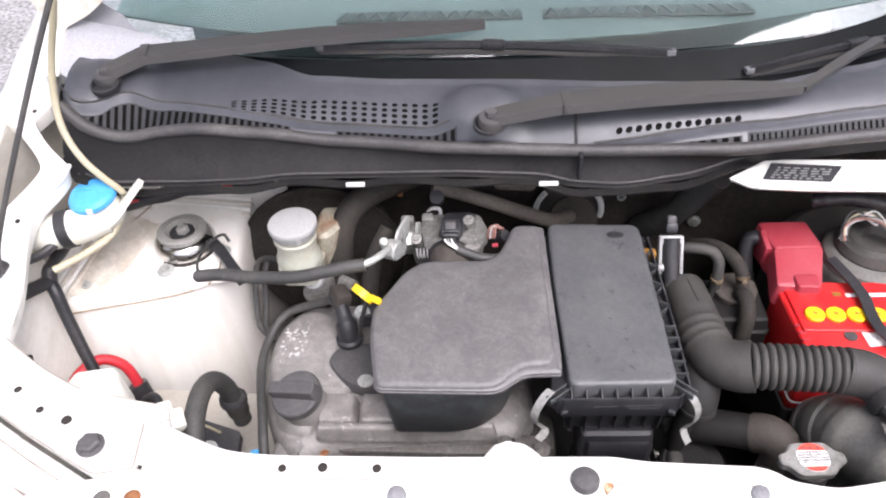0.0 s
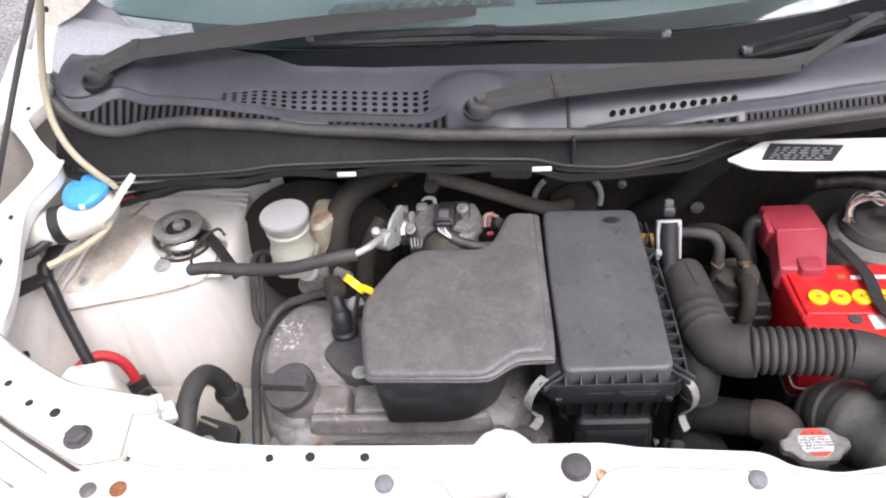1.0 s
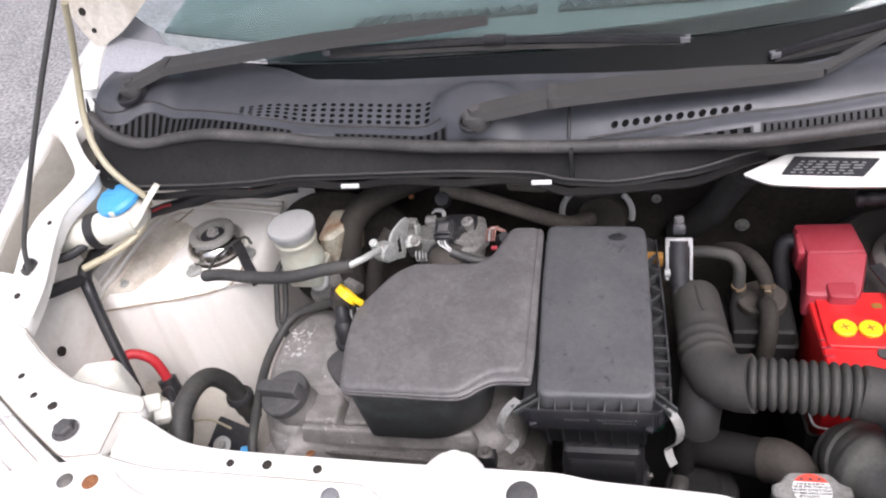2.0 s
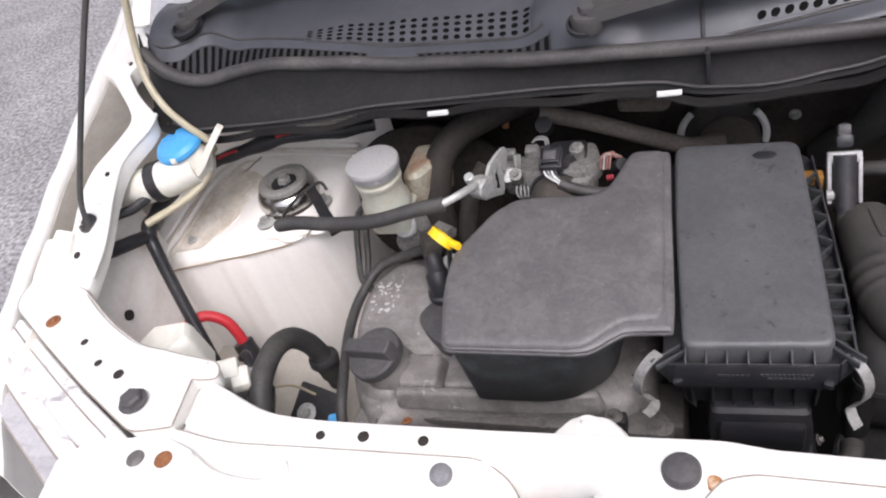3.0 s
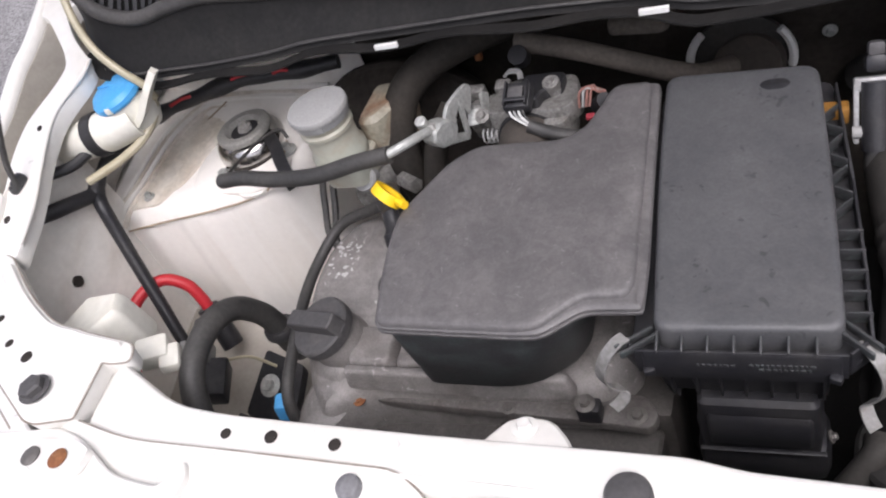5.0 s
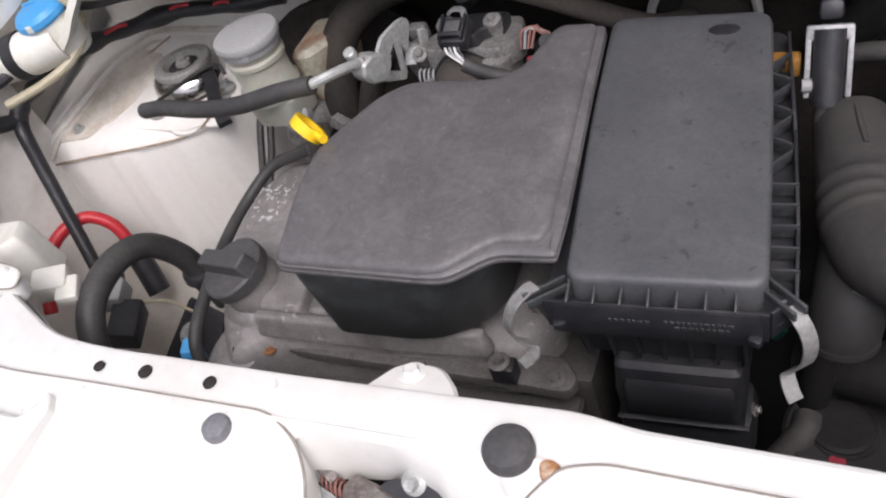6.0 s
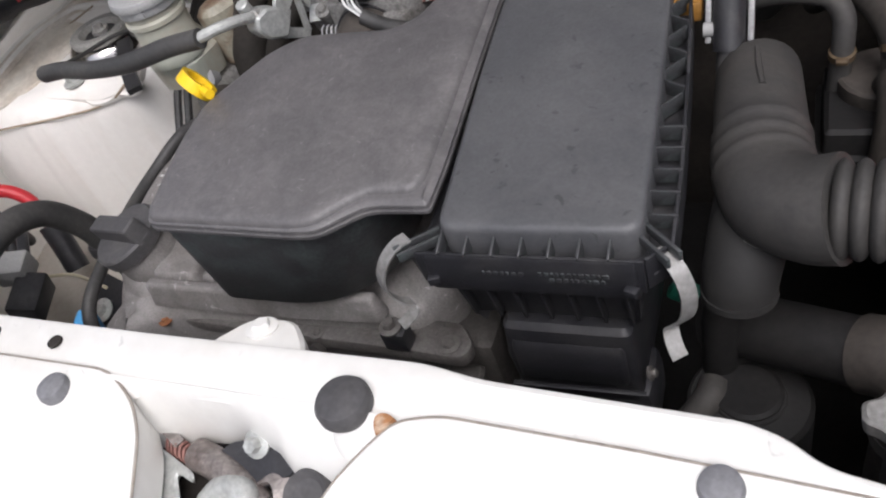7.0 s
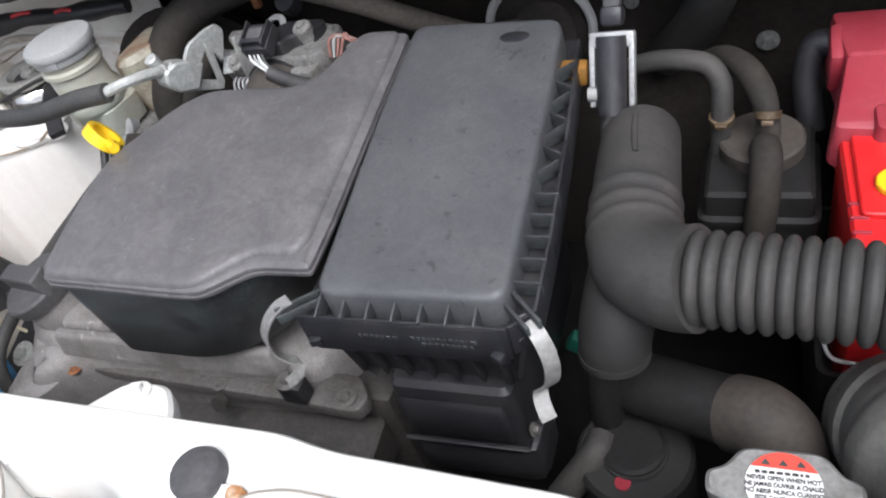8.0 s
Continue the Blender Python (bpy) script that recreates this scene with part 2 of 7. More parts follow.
# Lighter copy of the dusty brown, with the light falling there mixed in.
M_LITBROWN = mat("lit_dusty_brown", (0.085, 0.073, 0.062), 0.8, stain=(0.14, 0.12, 0.10), amount=0.7, scale=18, grain=240, bump=0.25)
M_WORN = mat("chipped_white_paint", (0.66, 0.65, 0.63), 0.35, stain=(0.30, 0.27, 0.28), amount=0.9, scale=38, grain=200, bump=0.08, coat=0.3, spread=0.04, lo=0.56, hi=0.64, stretch=(0.6, 1.5, 1))
M_GLASS = bpy.data.materials.new("windscreen_glass")
M_GLASS.use_nodes = True
g = M_GLASS.node_tree.nodes["Principled BSDF"]
g.inputs["Base Color"].default_value = (0.84, 0.93, 0.93, 1)
g.inputs["Roughness"].default_value, g.inputs["Transmission Weight"].default_value, g.inputs["IOR"].default_value = 0.02, 1.0, 1.45

# ---- shapes ----
from mathutils.geometry import tessellate_polygon

BASE = {}


def finish(bm, angle=32):
    bmesh.ops.remove_doubles(bm, verts=bm.verts, dist=1e-6)
    bmesh.ops.recalc_face_normals(bm, faces=bm.faces)
    for f in bm.faces:
        f.smooth = True
    for e in bm.edges:
        e.smooth = len(e.link_faces) == 2 and e.calc_face_angle(0) < radians(angle)


def meshed(name, bm, material, angle=32):
    finish(bm, angle)
    me = bpy.data.meshes.new(name)
    bm.to_mesh(me)
    bm.free()
    for m in (material if isinstance(material, (list, tuple)) else [material]):
        me.materials.append(m)
    return me


def hang(ob, parent):
    ob.parent = parent
    ob.matrix_parent_inverse = Matrix.Translation(-BASE[parent])
    BASE[ob] = Vector((0, 0, 0))
    return ob


def part(name, bm, material, parent, label="", angle=32):
    ob = hang(new(name, meshed(name, bm, material, angle)), parent)
    return tagged(ob, label) if label else ob


def piece(name, me, m, parent, label=""):
    """A part that shares its mesh with others, at the pose m."""
    ob = new(name, me)
    ob.parent = parent
    ob.matrix_parent_inverse = Matrix.Translation(-BASE[parent])
    ob.matrix_basis = m
    BASE[ob] = m.translation.copy()
    return tagged(ob, label) if label else ob


def thing(name, at, label, category, group="", kind=""):
    ob = new(name)
    ob.empty_display_size = 0.02
    ob.location = at
    BASE[ob] = Vector(at)
    return tagged(ob, label, category, group, kind)


def lone(name, bm, material, label, category, group="", kind="", angle=32):
    ob = new(name, meshed(name, bm, material, angle))
    BASE[ob] = Vector((0, 0, 0))
    return tagged(ob, label, category, group, kind)


def rounded(pts, r=0.006, n=4):
    """A closed outline with its corners rounded; a point may carry its own radius."""
    out = []
    k = len(pts)
    for i, p in enumerate(pts):
        a, b, c = (Vector(pts[j % k][:2]) for j in (i - 1, i, i + 1))
        rad = p[2] if len(p) > 2 else r
        u, v = (a - b), (c - b)
        d = min(rad, u.length * 0.45, v.length * 0.45)
        s, e = b + u.normalized() * d, b + v.normalized() * d
        for q in range(n + 1):
            t = q / n
            out.append((1 - t) ** 2 * s + 2 * t * (1 - t) * b + t * t * e)
    return out


def inset(poly, d):
    area = sum(a.x * b.y - b.x * a.y for a, b in zip(poly, poly[1:] + poly[:1]))
    sign = 1 if area > 0 else -1
    out = []
    k = len(poly)
    for i in range(k):
        t = poly[(i + 1) % k] - poly[i - 1]
        nrm = Vector((-t.y, t.x)).normalized() * sign
        out.append(poly[i] + nrm * d)
    return out


def loft(bm, rings, closed=True, cap0=True, cap1=True):
    vs = [[bm.verts.new(p) for p in ring] for ring in rings]
    k = len(rings[0])
    for a, b in zip(vs, vs[1:]):
        for i in range(k if closed else k - 1):
            j = (i + 1) % k
            bm.faces.new((a[i], a[j], b[j], b[i]))
    if cap0 and closed:
        bm.faces.new(list(reversed(vs[0])))
    if cap1 and closed:
        bm.faces.new(vs[-1])
    return bm


def fill(bm, ring):
    for tri in tessellate_polygon([ring]):
        bm.faces.new([bm.verts.new(ring[i]) for i in tri])


def slab(outline, zf, steps, r=0.006, bm=None, n=4, raw=False):
    """A prism over a plan outline: steps of (height above zf, inset), from the bottom up."""
    bm = bm or bmesh.new()
    poly = outline if raw else rounded(outline, r, n)
    z = zf if callable(zf) else (lambda x, y: zf)
    rings = [[Vector((q.x, q.y, z(q.x, q.y) + dz)) for q in inset(poly, d)] for dz, d in steps]
    loft(bm, rings, cap0=False, cap1=False)
    fill(bm, rings[0])
    fill(bm, rings[-1])
    return bm


def box(size, m=None, bevel=0.002, bm=None, seg=2):
    bm = bm or bmesh.new()
    made = bmesh.ops.create_cube(bm, size=1.0, matrix=(m or Matrix()) @ Matrix.Diagonal((*size, 1)))
    if bevel:
        es = list({e for v in made["verts"] for e in v.link_edges})
        bmesh.ops.bevel(bm, geom=es, offset=bevel, segments=seg, affect="EDGES", profile=0.5)
    return bm


def lathe(profile, m=None, n=32, bm=None):
    """A turned shape: profile of (radius, height) from the bottom up, about the z axis of m."""
    bm = bm or bmesh.new()
    m = m or Matrix()
    rings = [[m @ Vector((max(r, 1e-4) * math.cos(2 * math.pi * i / n), max(r, 1e-4) * math.sin(2 * math.pi * i / n), z)) for i in range(n)] for r, z in profile]
    return loft(bm, rings)


def spline(pts, n=6):
    pts = [Vector(p) for p in pts]
    ext = [2 * pts[0] - pts[1]] + pts + [2 * pts[-1] - pts[-2]]
    out = []
    for a, b, c, d in zip(ext, ext[1:], ext[2:], ext[3:]):
        for i in range(n):
            t = i / n
            out.append(0.5 * ((2 * b) + (c - a) * t + (2 * a - 5 * b + 4 * c - d) * t * t + (3 * b - a - 3 * c + d) * t ** 3))
    return out + [pts[-1]]


def sweep(path, ring_at, bm=None):
    bm = bm or bmesh.new()
    up = Vector((0, 0, 1))
    t0 = (path[1] - path[0]).normalized()
    u = t0.cross(up)
    if u.length < 0.05:
        u = t0.cross(Vector((0, 1, 0)))
    u.normalize()
    rings = []
    for i, p in enumerate(path):
        t = (path[min(i + 1, len(path) - 1)] - path[max(i - 1, 0)]).normalized()
        u = (u - t * u.dot(t)).normalized()
        v = u.cross(t)
        rings.append([p + u * a + v * b for a, b in ring_at(i, i / (len(path) - 1))])
    return loft(bm, rings)


def tube(pts, r, n=14, k=6, bm=None):
    """A round hose through pts; r: a radius or a function of the way along, 0 to 1."""
    path = spline(pts, k)
    rf = r if callable(r) else (lambda s: r)
    circle = [(math.cos(2 * math.pi * i / n), math.sin(2 * math.pi * i / n)) for i in range(n)]
    return sweep(path, lambda i, s: [(a * rf(s), b * rf(s)) for a, b in circle], bm)


def band(pts, w, th, across, k=6):
    """A bent flat strip through pts whose width lies along across."""
    path = spline(pts, k)
    a = Vector(across).normalized() * w / 2
    rings = []
    for i, p in enumerate(path):
        t = (path[min(i + 1, len(path) - 1)] - path[max(i - 1, 0)]).normalized()
        nrm = t.cross(a).normalized() * th / 2
        rings.append([p - a - nrm, p + a - nrm, p + a + nrm, p - a + nrm])
    return loft(bmesh.new(), rings)


def strip(pts, w, th, k=5, bm=None):
    """A bent flat strip through pts: w wide, th thick."""
    return sweep(spline(pts, k), lambda i, s: [(-w / 2, -th / 2), (w / 2, -th / 2), (w / 2, th / 2), (-w / 2, th / 2)], bm)


def grid(f, nu, nv, bm=None, thick=0.0):
    bm = bm or bmesh.new()
    vs = [[bm.verts.new(f(i / nu, j / nv)) for j in range(nv + 1)] for i in range(nu + 1)]
    for i in range(nu):
        for j in range(nv):
            bm.faces.new((vs[i][j], vs[i + 1][j], vs[i + 1][j + 1], vs[i][j + 1]))
    if thick:
        bmesh.ops.recalc_face_normals(bm, faces=bm.faces)
        bmesh.ops.solidify(bm, geom=bm.faces[:], thickness=thick)
    return bm


def lerp_curve(pts, x):
    """A smooth value by x through rows of (x, values...)."""
    if x <= pts[0][0]:
        return Vector(pts[0][1:])
    for a, b in zip(pts, pts[1:]):
        if x <= b[0]:
            t = (x - a[0]) / (b[0] - a[0])
            t = t * t * (3 - 2 * t) * 0.5 + t * 0.5
            return Vector(a[1:]).lerp(Vector(b[1:]), t)
    return Vector(pts[-1][1:])


def hexbolt(r=0.006, h=0.005):
    bm = lathe([(r * 1.7, 0), (r * 1.75, 0.0012), (r * 1.2, 0.0018)], n=18)
    hx = [(r * math.cos(math.pi * i / 3), r * math.sin(math.pi * i / 3)) for i in range(6)]
    loft(bm, [[(x * s, y * s, z) for x, y in hx] for s, z in ((1, 0.001), (1, h * 0.8), (0.85, h), (0.5, h * 0.95))])
    return bm


BOLT = meshed("bolt", hexbolt(), M_ZINC)
BOLT_DULL = meshed("dull_bolt", hexbolt(), M_CAST)
BOLT_RUST = meshed("rusty_bolt", hexbolt(0.005, 0.004), M_RUST)

BOLT_DARK = meshed("grimy_bolt", hexbolt(0.005, 0.005), M_BOLTDARK)
BOLT_WHITE = meshed("painted_bolt", hexbolt(0.006, 0.005), M_WHITE)


def outline(pts, zf, r=0.004, size=0.0009, drop=0.0):
    """A thin joint line round a plan outline."""
    poly = rounded(pts, r)
    path = [Vector((p.x, p.y, zf(p.x, p.y) - drop)) for p in poly + poly[:1]]
    path = [a for a, b in zip(path, path[1:] + [None]) if b is None or (a - b).length > 1e-5]
    return sweep(path, lambda i, s: [(size * math.cos(k * math.pi / 3), size * math.sin(k * math.pi / 3)) for k in range(6)])


def lettering(name, text, size, m, material, parent, label=""):
    """Flat raised letters, centred, in the plane of m."""
    cu = bpy.data.curves.new(name, "FONT")
    cu.body, cu.size, cu.align_x, cu.align_y, cu.extrude = text, size, "CENTER", "CENTER", 0.0001
    cu.offset = size * 0.03
    tmp = bpy.data.objects.new(name, cu)
    me = bpy.data.meshes.new_from_object(tmp)
    bpy.data.objects.remove(tmp)
    bpy.data.curves.remove(cu)
    me.materials.clear()
    me.materials.append(material)
    me.transform(m)
    return tagged(hang(new(name, me), parent), label) if label else hang(new(name, me), parent)

# ---- ground ----
lone("ground", grid(lambda u, v: ((u - 0.5) * 400, (v - 0.5) * 400, 0), 8, 8), M_ASPHALT, "grey worn asphalt of the parking place", "ground", kind="structure")

# ---- car body ----
car = thing("car_body", (0.08, 0.6, 0.3), "white car front end with its bonnet propped open", "car body", kind="structure")

RAIL = [(-0.30, 0.495, 0.012), (-0.264, 0.479, 0.02), (-0.219, 0.459, 0.03), (-0.164, 0.454, 0.03), (0.0, 0.4525), (0.178, 0.4535, 0.01), (0.205, 0.4485, 0.012),
        (0.322, 0.452, 0.02), (0.339, 0.448, 0.010), (0.354, 0.438, 0.012), (0.397, 0.433, 0.014), (0.442, 0.443, 0.02), (0.50, 0.46, 0.02), (0.64, 0.545), (0.66, 0.40),
        (0.150, 0.400, 0.01), (0.135, 0.418, 0.01), (0.02, 0.418, 0.01), (0.0, 0.400, 0.01), (-0.306, 0.40)]
part("front_crossmember", slab(RAIL, lambda x, y: 0.80 - max(0, 0.430 - y) * 0.30 - 0.12 * max(0, x - 0.20), [(-0.055, 0.006), (-0.012, 0.002), (-0.004, 0.0), (-0.001, 0.002), (0, 0.005)], r=0.004), M_WHITE, car)
DIP = [(-0.02, 0.395, 0), (0.010, 0.404, 0), (0.044, 0.413, 0), (0.072, 0.416, 0), (0.097, 0.408, 0), (0.115, 0.397, 0), (0.141, 0.393, 0), (0.19, 0.40, 0)]


def dip_at(u, v):
    x = -0.02 + 0.19 * u
    y1 = lerp_curve(DIP, x)[0]
    return (x, 0.4215 + (y1 - 0.4215) * v - 0.004 * v * (1 - v), 0.7995 - 0.040 * v ** 1.6 - 0.05 * max(0, v - 0.85))


part("recess_slope", grid(dip_at, 30, 10, thick=0.0015), M_WHITE, car)
PANEL_L = [(-0.309, 0.435, 0.004), (-0.25, 0.424, 0.03), (-0.154, 0.4245), (-0.006, 0.4240, 0.016), (0.018, 0.410, 0.012), (0.030, 0.394, 0.02), (0.044, 0.352, 0.01), (0.046, 0.325),
           (-0.335, 0.325), (-0.339, 0.416)]
slope = lambda x, y: 0.8025 - max(0, 0.430 - y) * 0.30
part("cover_plate", slab(PANEL_L, slope, [(-0.03, 0.001), (-0.003, 0.0), (-0.0008, 0.0008), (0, 0.003)], r=0.004), M_WHITE, car)
PANEL_R = [(0.140, 0.325), (0.141, 0.365, 0.02), (0.149, 0.388, 0.02), (0.163, 0.407, 0.012), (0.174, 0.4195, 0.012), (0.194, 0.4245, 0.02), (0.28, 0.4265), (0.42, 0.427, 0.05), (0.50, 0.45, 0.05), (0.65, 0.52), (0.65, 0.325)]
slope_r = lambda x, y: slope(x, y) - 0.12 * max(0, x - 0.20)
part("cover_plate", slab(PANEL_R, slope_r, [(-0.03, 0.001), (-0.003, 0.0), (-0.0008, 0.0008), (0, 0.003)], r=0.004), M_WHITE, car)
for pan, sl in ((PANEL_L, slope), (PANEL_R, slope_r)):
    part("joint_line", outline(pan, lambda x, y: sl(x, y) - 0.0018), M_SEAMLINE, car)
CORNER = [(-0.512, 0.600, 0.01), (-0.445, 0.551, 0.03), (-0.382, 0.517, 0.02), (-0.34, 0.511, 0.01), (-0.293, 0.510, 0.008), (-0.285, 0.492, 0.008), (-0.303, 0.486, 0.006), (-0.310, 0.486, 0.002),
          (-0.305, 0.432, 0.003), (-0.339, 0.418, 0.01), (-0.428, 0.467, 0.02), (-0.528, 0.528, 0.02), (-0.60, 0.575, 0.02), (-0.60, 0.62)]
cz = lambda x, y: 0.8055 + min(1, max(0, (-0.29 - x) / 0.06)) * 0.016
part("lamp_support_panel", slab(CORNER, cz, [(-0.02, 0.002), (-0.003, 0.0), (-0.0008, 0.001), (0, 0.004)], r=0.004), M_WHITE, car)
part("joint_line", outline(CORNER, lambda x, y: cz(x, y) - 0.0022), M_SEAMLINE, car)
part("panel_skirt", slab([(-0.52, 0.605), (-0.445, 0.553), (-0.382, 0.519), (-0.293, 0.512), (-0.285, 0.49), (-0.25, 0.468), (-0.30, 0.43), (-0.6, 0.57), (-0.6, 0.62)], 0.79, [(-0.07, 0.022), (0, 0.012)]), M_WHITE, car)
STEP = [(-0.42, 0.395), (-0.392, 0.414, 0.004), (-0.318, 0.425, 0.006), (-0.289, 0.419, 0.01), (-0.240, 0.394, 0.012), (-0.192, 0.390, 0.01), (-0.178, 0.412, 0.004), (-0.172, 0.40), (-0.19, 0.33), (-0.42, 0.33)]
part("lower_lip", slab(STEP, lambda x, y: 0.8055 - max(0, 0.42 - y) * 0.16, [(-0.03, 0.001), (-0.002, 0.0), (-0.0006, 0.001), (0, 0.002)], r=0.004), M_WHITE, car)

part("panel_fold", slab([(-0.500, 0.588, 0.004), (-0.445, 0.5475, 0.03), (-0.382, 0.5135, 0.02), (-0.34, 0.5075, 0.01), (-0.30, 0.5065, 0.004), (-0.302, 0.4985, 0.004), (-0.345, 0.4995, 0.01), (-0.388, 0.5055, 0.02), (-0.452, 0.5385, 0.03), (-0.508, 0.579, 0.004)], lambda x, y: cz(x, y) + 0.003, [(-0.004, -0.001), (-0.001, 0.0), (0, 0.001)], r=0.004), M_WHITE, car)
for k, (off, zz) in enumerate(((0.014, 0.782), (0.036, 0.766), (0.060, 0.748))):
    ln = [(-0.66, 0.60), (-0.60, 0.562), (-0.528, 0.516), (-0.428, 0.454), (-0.345, 0.404)]
    part("lamp_edge_strip", sweep(spline([(x - off * 0.55, y - off * 0.85, zz + 0.004 * math.sin(9 * x)) for x, y in ln], 6), lambda i, s: [(-0.013, -0.006), (0.013, -0.006), (0.012, 0.003), (-0.012, 0.003)]), M_LAMP if k == 2 else M_WORN, car)
for off, zz, rr in ((0.026, 0.776, 0.0030), (0.049, 0.758, 0.0026), (0.073, 0.739, 0.0034)):
    part("strip_gap", tube([(x - off * 0.55, y - off * 0.85, zz + 0.004 * math.sin(9 * x)) for x, y in ((-0.66, 0.60), (-0.60, 0.562), (-0.528, 0.516), (-0.428, 0.454), (-0.345, 0.404))], rr, n=6), M_SEAMLINE, car, "grimy gap beside the lamp")
FILLER = [(-0.60, 0.572, 0.01), (-0.530, 0.5265, 0.02), (-0.430, 0.4655, 0.02), (-0.343, 0.4165, 0.01), (-0.352, 0.385, 0.01), (-0.445, 0.430, 0.02), (-0.545, 0.492, 0.02), (-0.615, 0.538, 0.01)]
lampz = lambda x, y: 0.8065 - 0.35 * max(0, 0.4165 + 0.61 * (-0.343 - x) - y)
part("lamp_filler", slab(FILLER, lampz, [(-0.03, 0.0), (-0.004, 0.0), (-0.001, 0.002), (0, 0.006)]), M_WORN, car)
for off in (0.013,):
    part("joint_line", tube([(x - 0.52 * off, y - 0.85 * off, lampz(x - 0.52 * off, y - 0.85 * off)) for x, y in ((-0.595, 0.568), (-0.530, 0.5265), (-0.430, 0.4655), (-0.372, 0.432))], 0.0011, n=6), M_SEAMLINE, car)
part("lamp_lens", slab([(-0.72, 0.60, 0.02), (-0.60, 0.565, 0.02), (-0.528, 0.518, 0.02), (-0.428, 0.456, 0.02), (-0.345, 0.405, 0.02), (-0.34, 0.35), (-0.39, 0.34), (-0.465, 0.382, 0.02), (-0.519, 0.420, 0.03), (-0.592, 0.482, 0.02)], lambda x, y: 0.765 + 0.4 * (y - 0.415 + 0.61 * (x + 0.345)) * 1.0, [(-0.12, 0.004), (-0.01, 0.0), (-0.003, 0.003), (0, 0.008)], r=0.01), M_LAMP, car, "scuffed grey headlamp lens")
part("rest_bracket", slab([(-0.578, 0.668, 0.004), (-0.552, 0.664, 0.004), (-0.548, 0.640, 0.003), (-0.572, 0.600, 0.004), (-0.590, 0.600, 0.004)], lambda x, y: 0.588 + 0.4 * y, [(-0.03, 0.0), (-0.002, 0), (0, 0.002)], r=0.003), M_WHITE, car)
piece("bolt", BOLT_RUST, pose(-0.520, 0.548, 0.8215), car, "rusty panel bolt")
# inner wing rail with the long opening behind the wing
fz = lambda x, y: 0.579 + 0.4 * y
FL = [(-0.508, 0.596, 0.012), (-0.506, 0.655, 0.02), (-0.516, 0.712, 0.012), (-0.517, 0.757, 0.02), (-0.491, 0.797, 0.012), (-0.486, 0.818, 0.012), (-0.526, 0.851, 0.02), (-0.553, 0.885, 0.006), (-0.534, 0.910, 0.006), (-0.545, 1.0), (-0.605, 1.0), (-0.600, 0.890, 0.006),
      (-0.582, 0.882, 0.006), (-0.538, 0.836, 0.016), (-0.524, 0.815, 0.012), (-0.534, 0.794, 0.012), (-0.563, 0.752, 0.012), (-0.569, 0.715, 0.02), (-0.562, 0.668, 0.006), (-0.60, 0.662), (-0.60, 0.61)]
part("wing_rail", slab(FL, fz, [(-0.022, 0.003), (-0.004, 0.0), (-0.001, 0.001), (0, 0.004)], r=0.006), M_WHITE, car)
OUT = [(0.40, -0.60, 0.70), (0.50, -0.618, 0.770), (0.565, -0.624, 0.812), (0.66, -0.625, 0.846), (0.75, -0.623, 0.882), (0.84, -0.617, 0.918), (0.94, -0.607, 0.958), (1.01, -0.603, 0.986), (1.2, -0.61, 1.03)]


def wing(u, v, side=1):
    y = 0.42 + u * 0.75
    x, z = lerp_curve(OUT, y)
    prof = [(0.004, -0.30), (0.010, -0.05), (0.015, -0.008), (0.011, -0.001), (0.004, 0.001), (-0.004, -0.004), (-0.014, -0.02), (-0.045, -0.10), (-0.07, -0.25), (-0.075, -0.5)]
    k = v * (len(prof) - 1)
    i = min(int(k), len(prof) - 2)
    a, b = Vector(prof[i]), Vector(prof[i + 1])
    o = a.lerp(b, k - i)
    px = x + o.x * 1.15
    return (px if side > 0 else 0.16 - px, y, z + o.y)


part("rail_flange", tube([(x + 0.003, y, fz(x, y) + 0.0015) for x, y in ((-0.509, 0.612), (-0.508, 0.655), (-0.518, 0.712), (-0.519, 0.757), (-0.494, 0.797), (-0.489, 0.818))], 0.0028, n=8), M_WHITE, car)
for hx, hy, hs in ((-0.535, 0.742, 0.7), (-0.541, 0.640, 0.9), (-0.545, 0.672, 0.7), (-0.556, 0.900, 0.6)):
    part("rail_hole", lathe([(0.0052 * hs, -0.001), (0.0052 * hs, 0.0005), (0.001, 0.0005)], pose(hx, hy, fz(hx, hy) + 0.0002, 21.8), 16), M_DARK, car)
part("wing", grid(wing, 40, 24, thick=0.0012), M_WHITE, car)
part("wing", grid(lambda u, v: wing(u, v, -1), 30, 16, thick=0.0012), M_WHITE, car)
part("apron", grid(lambda u, v: (-0.612 + 0.06 * v, 0.50 + 0.55 * u, 0.70 + 0.12 * u - v * 0.38), 8, 6, thick=0.002), M_INNER, car, "dusty white inner wing panel")
# Added panel whose darker colour gives the slot its cavity shade.
part("wing_inner", grid(lambda u, v: (lerp_curve(OUT, 0.62 + 0.4 * u)[0] + 0.018 + 0.02 * v, 0.62 + 0.4 * u, lerp_curve(OUT, 0.62 + 0.4 * u)[1] - 0.012 - 0.16 * v), 16, 5, thick=0.002), M_DUSTSHADE, car, "dusty inner face of the wing, toned grey-beige for shade")
part("apron", grid(lambda u, v: (0.72, 0.45 + 0.6 * u, 0.92 - v * 0.55), 4, 4, thick=0.002), M_INNER, car)


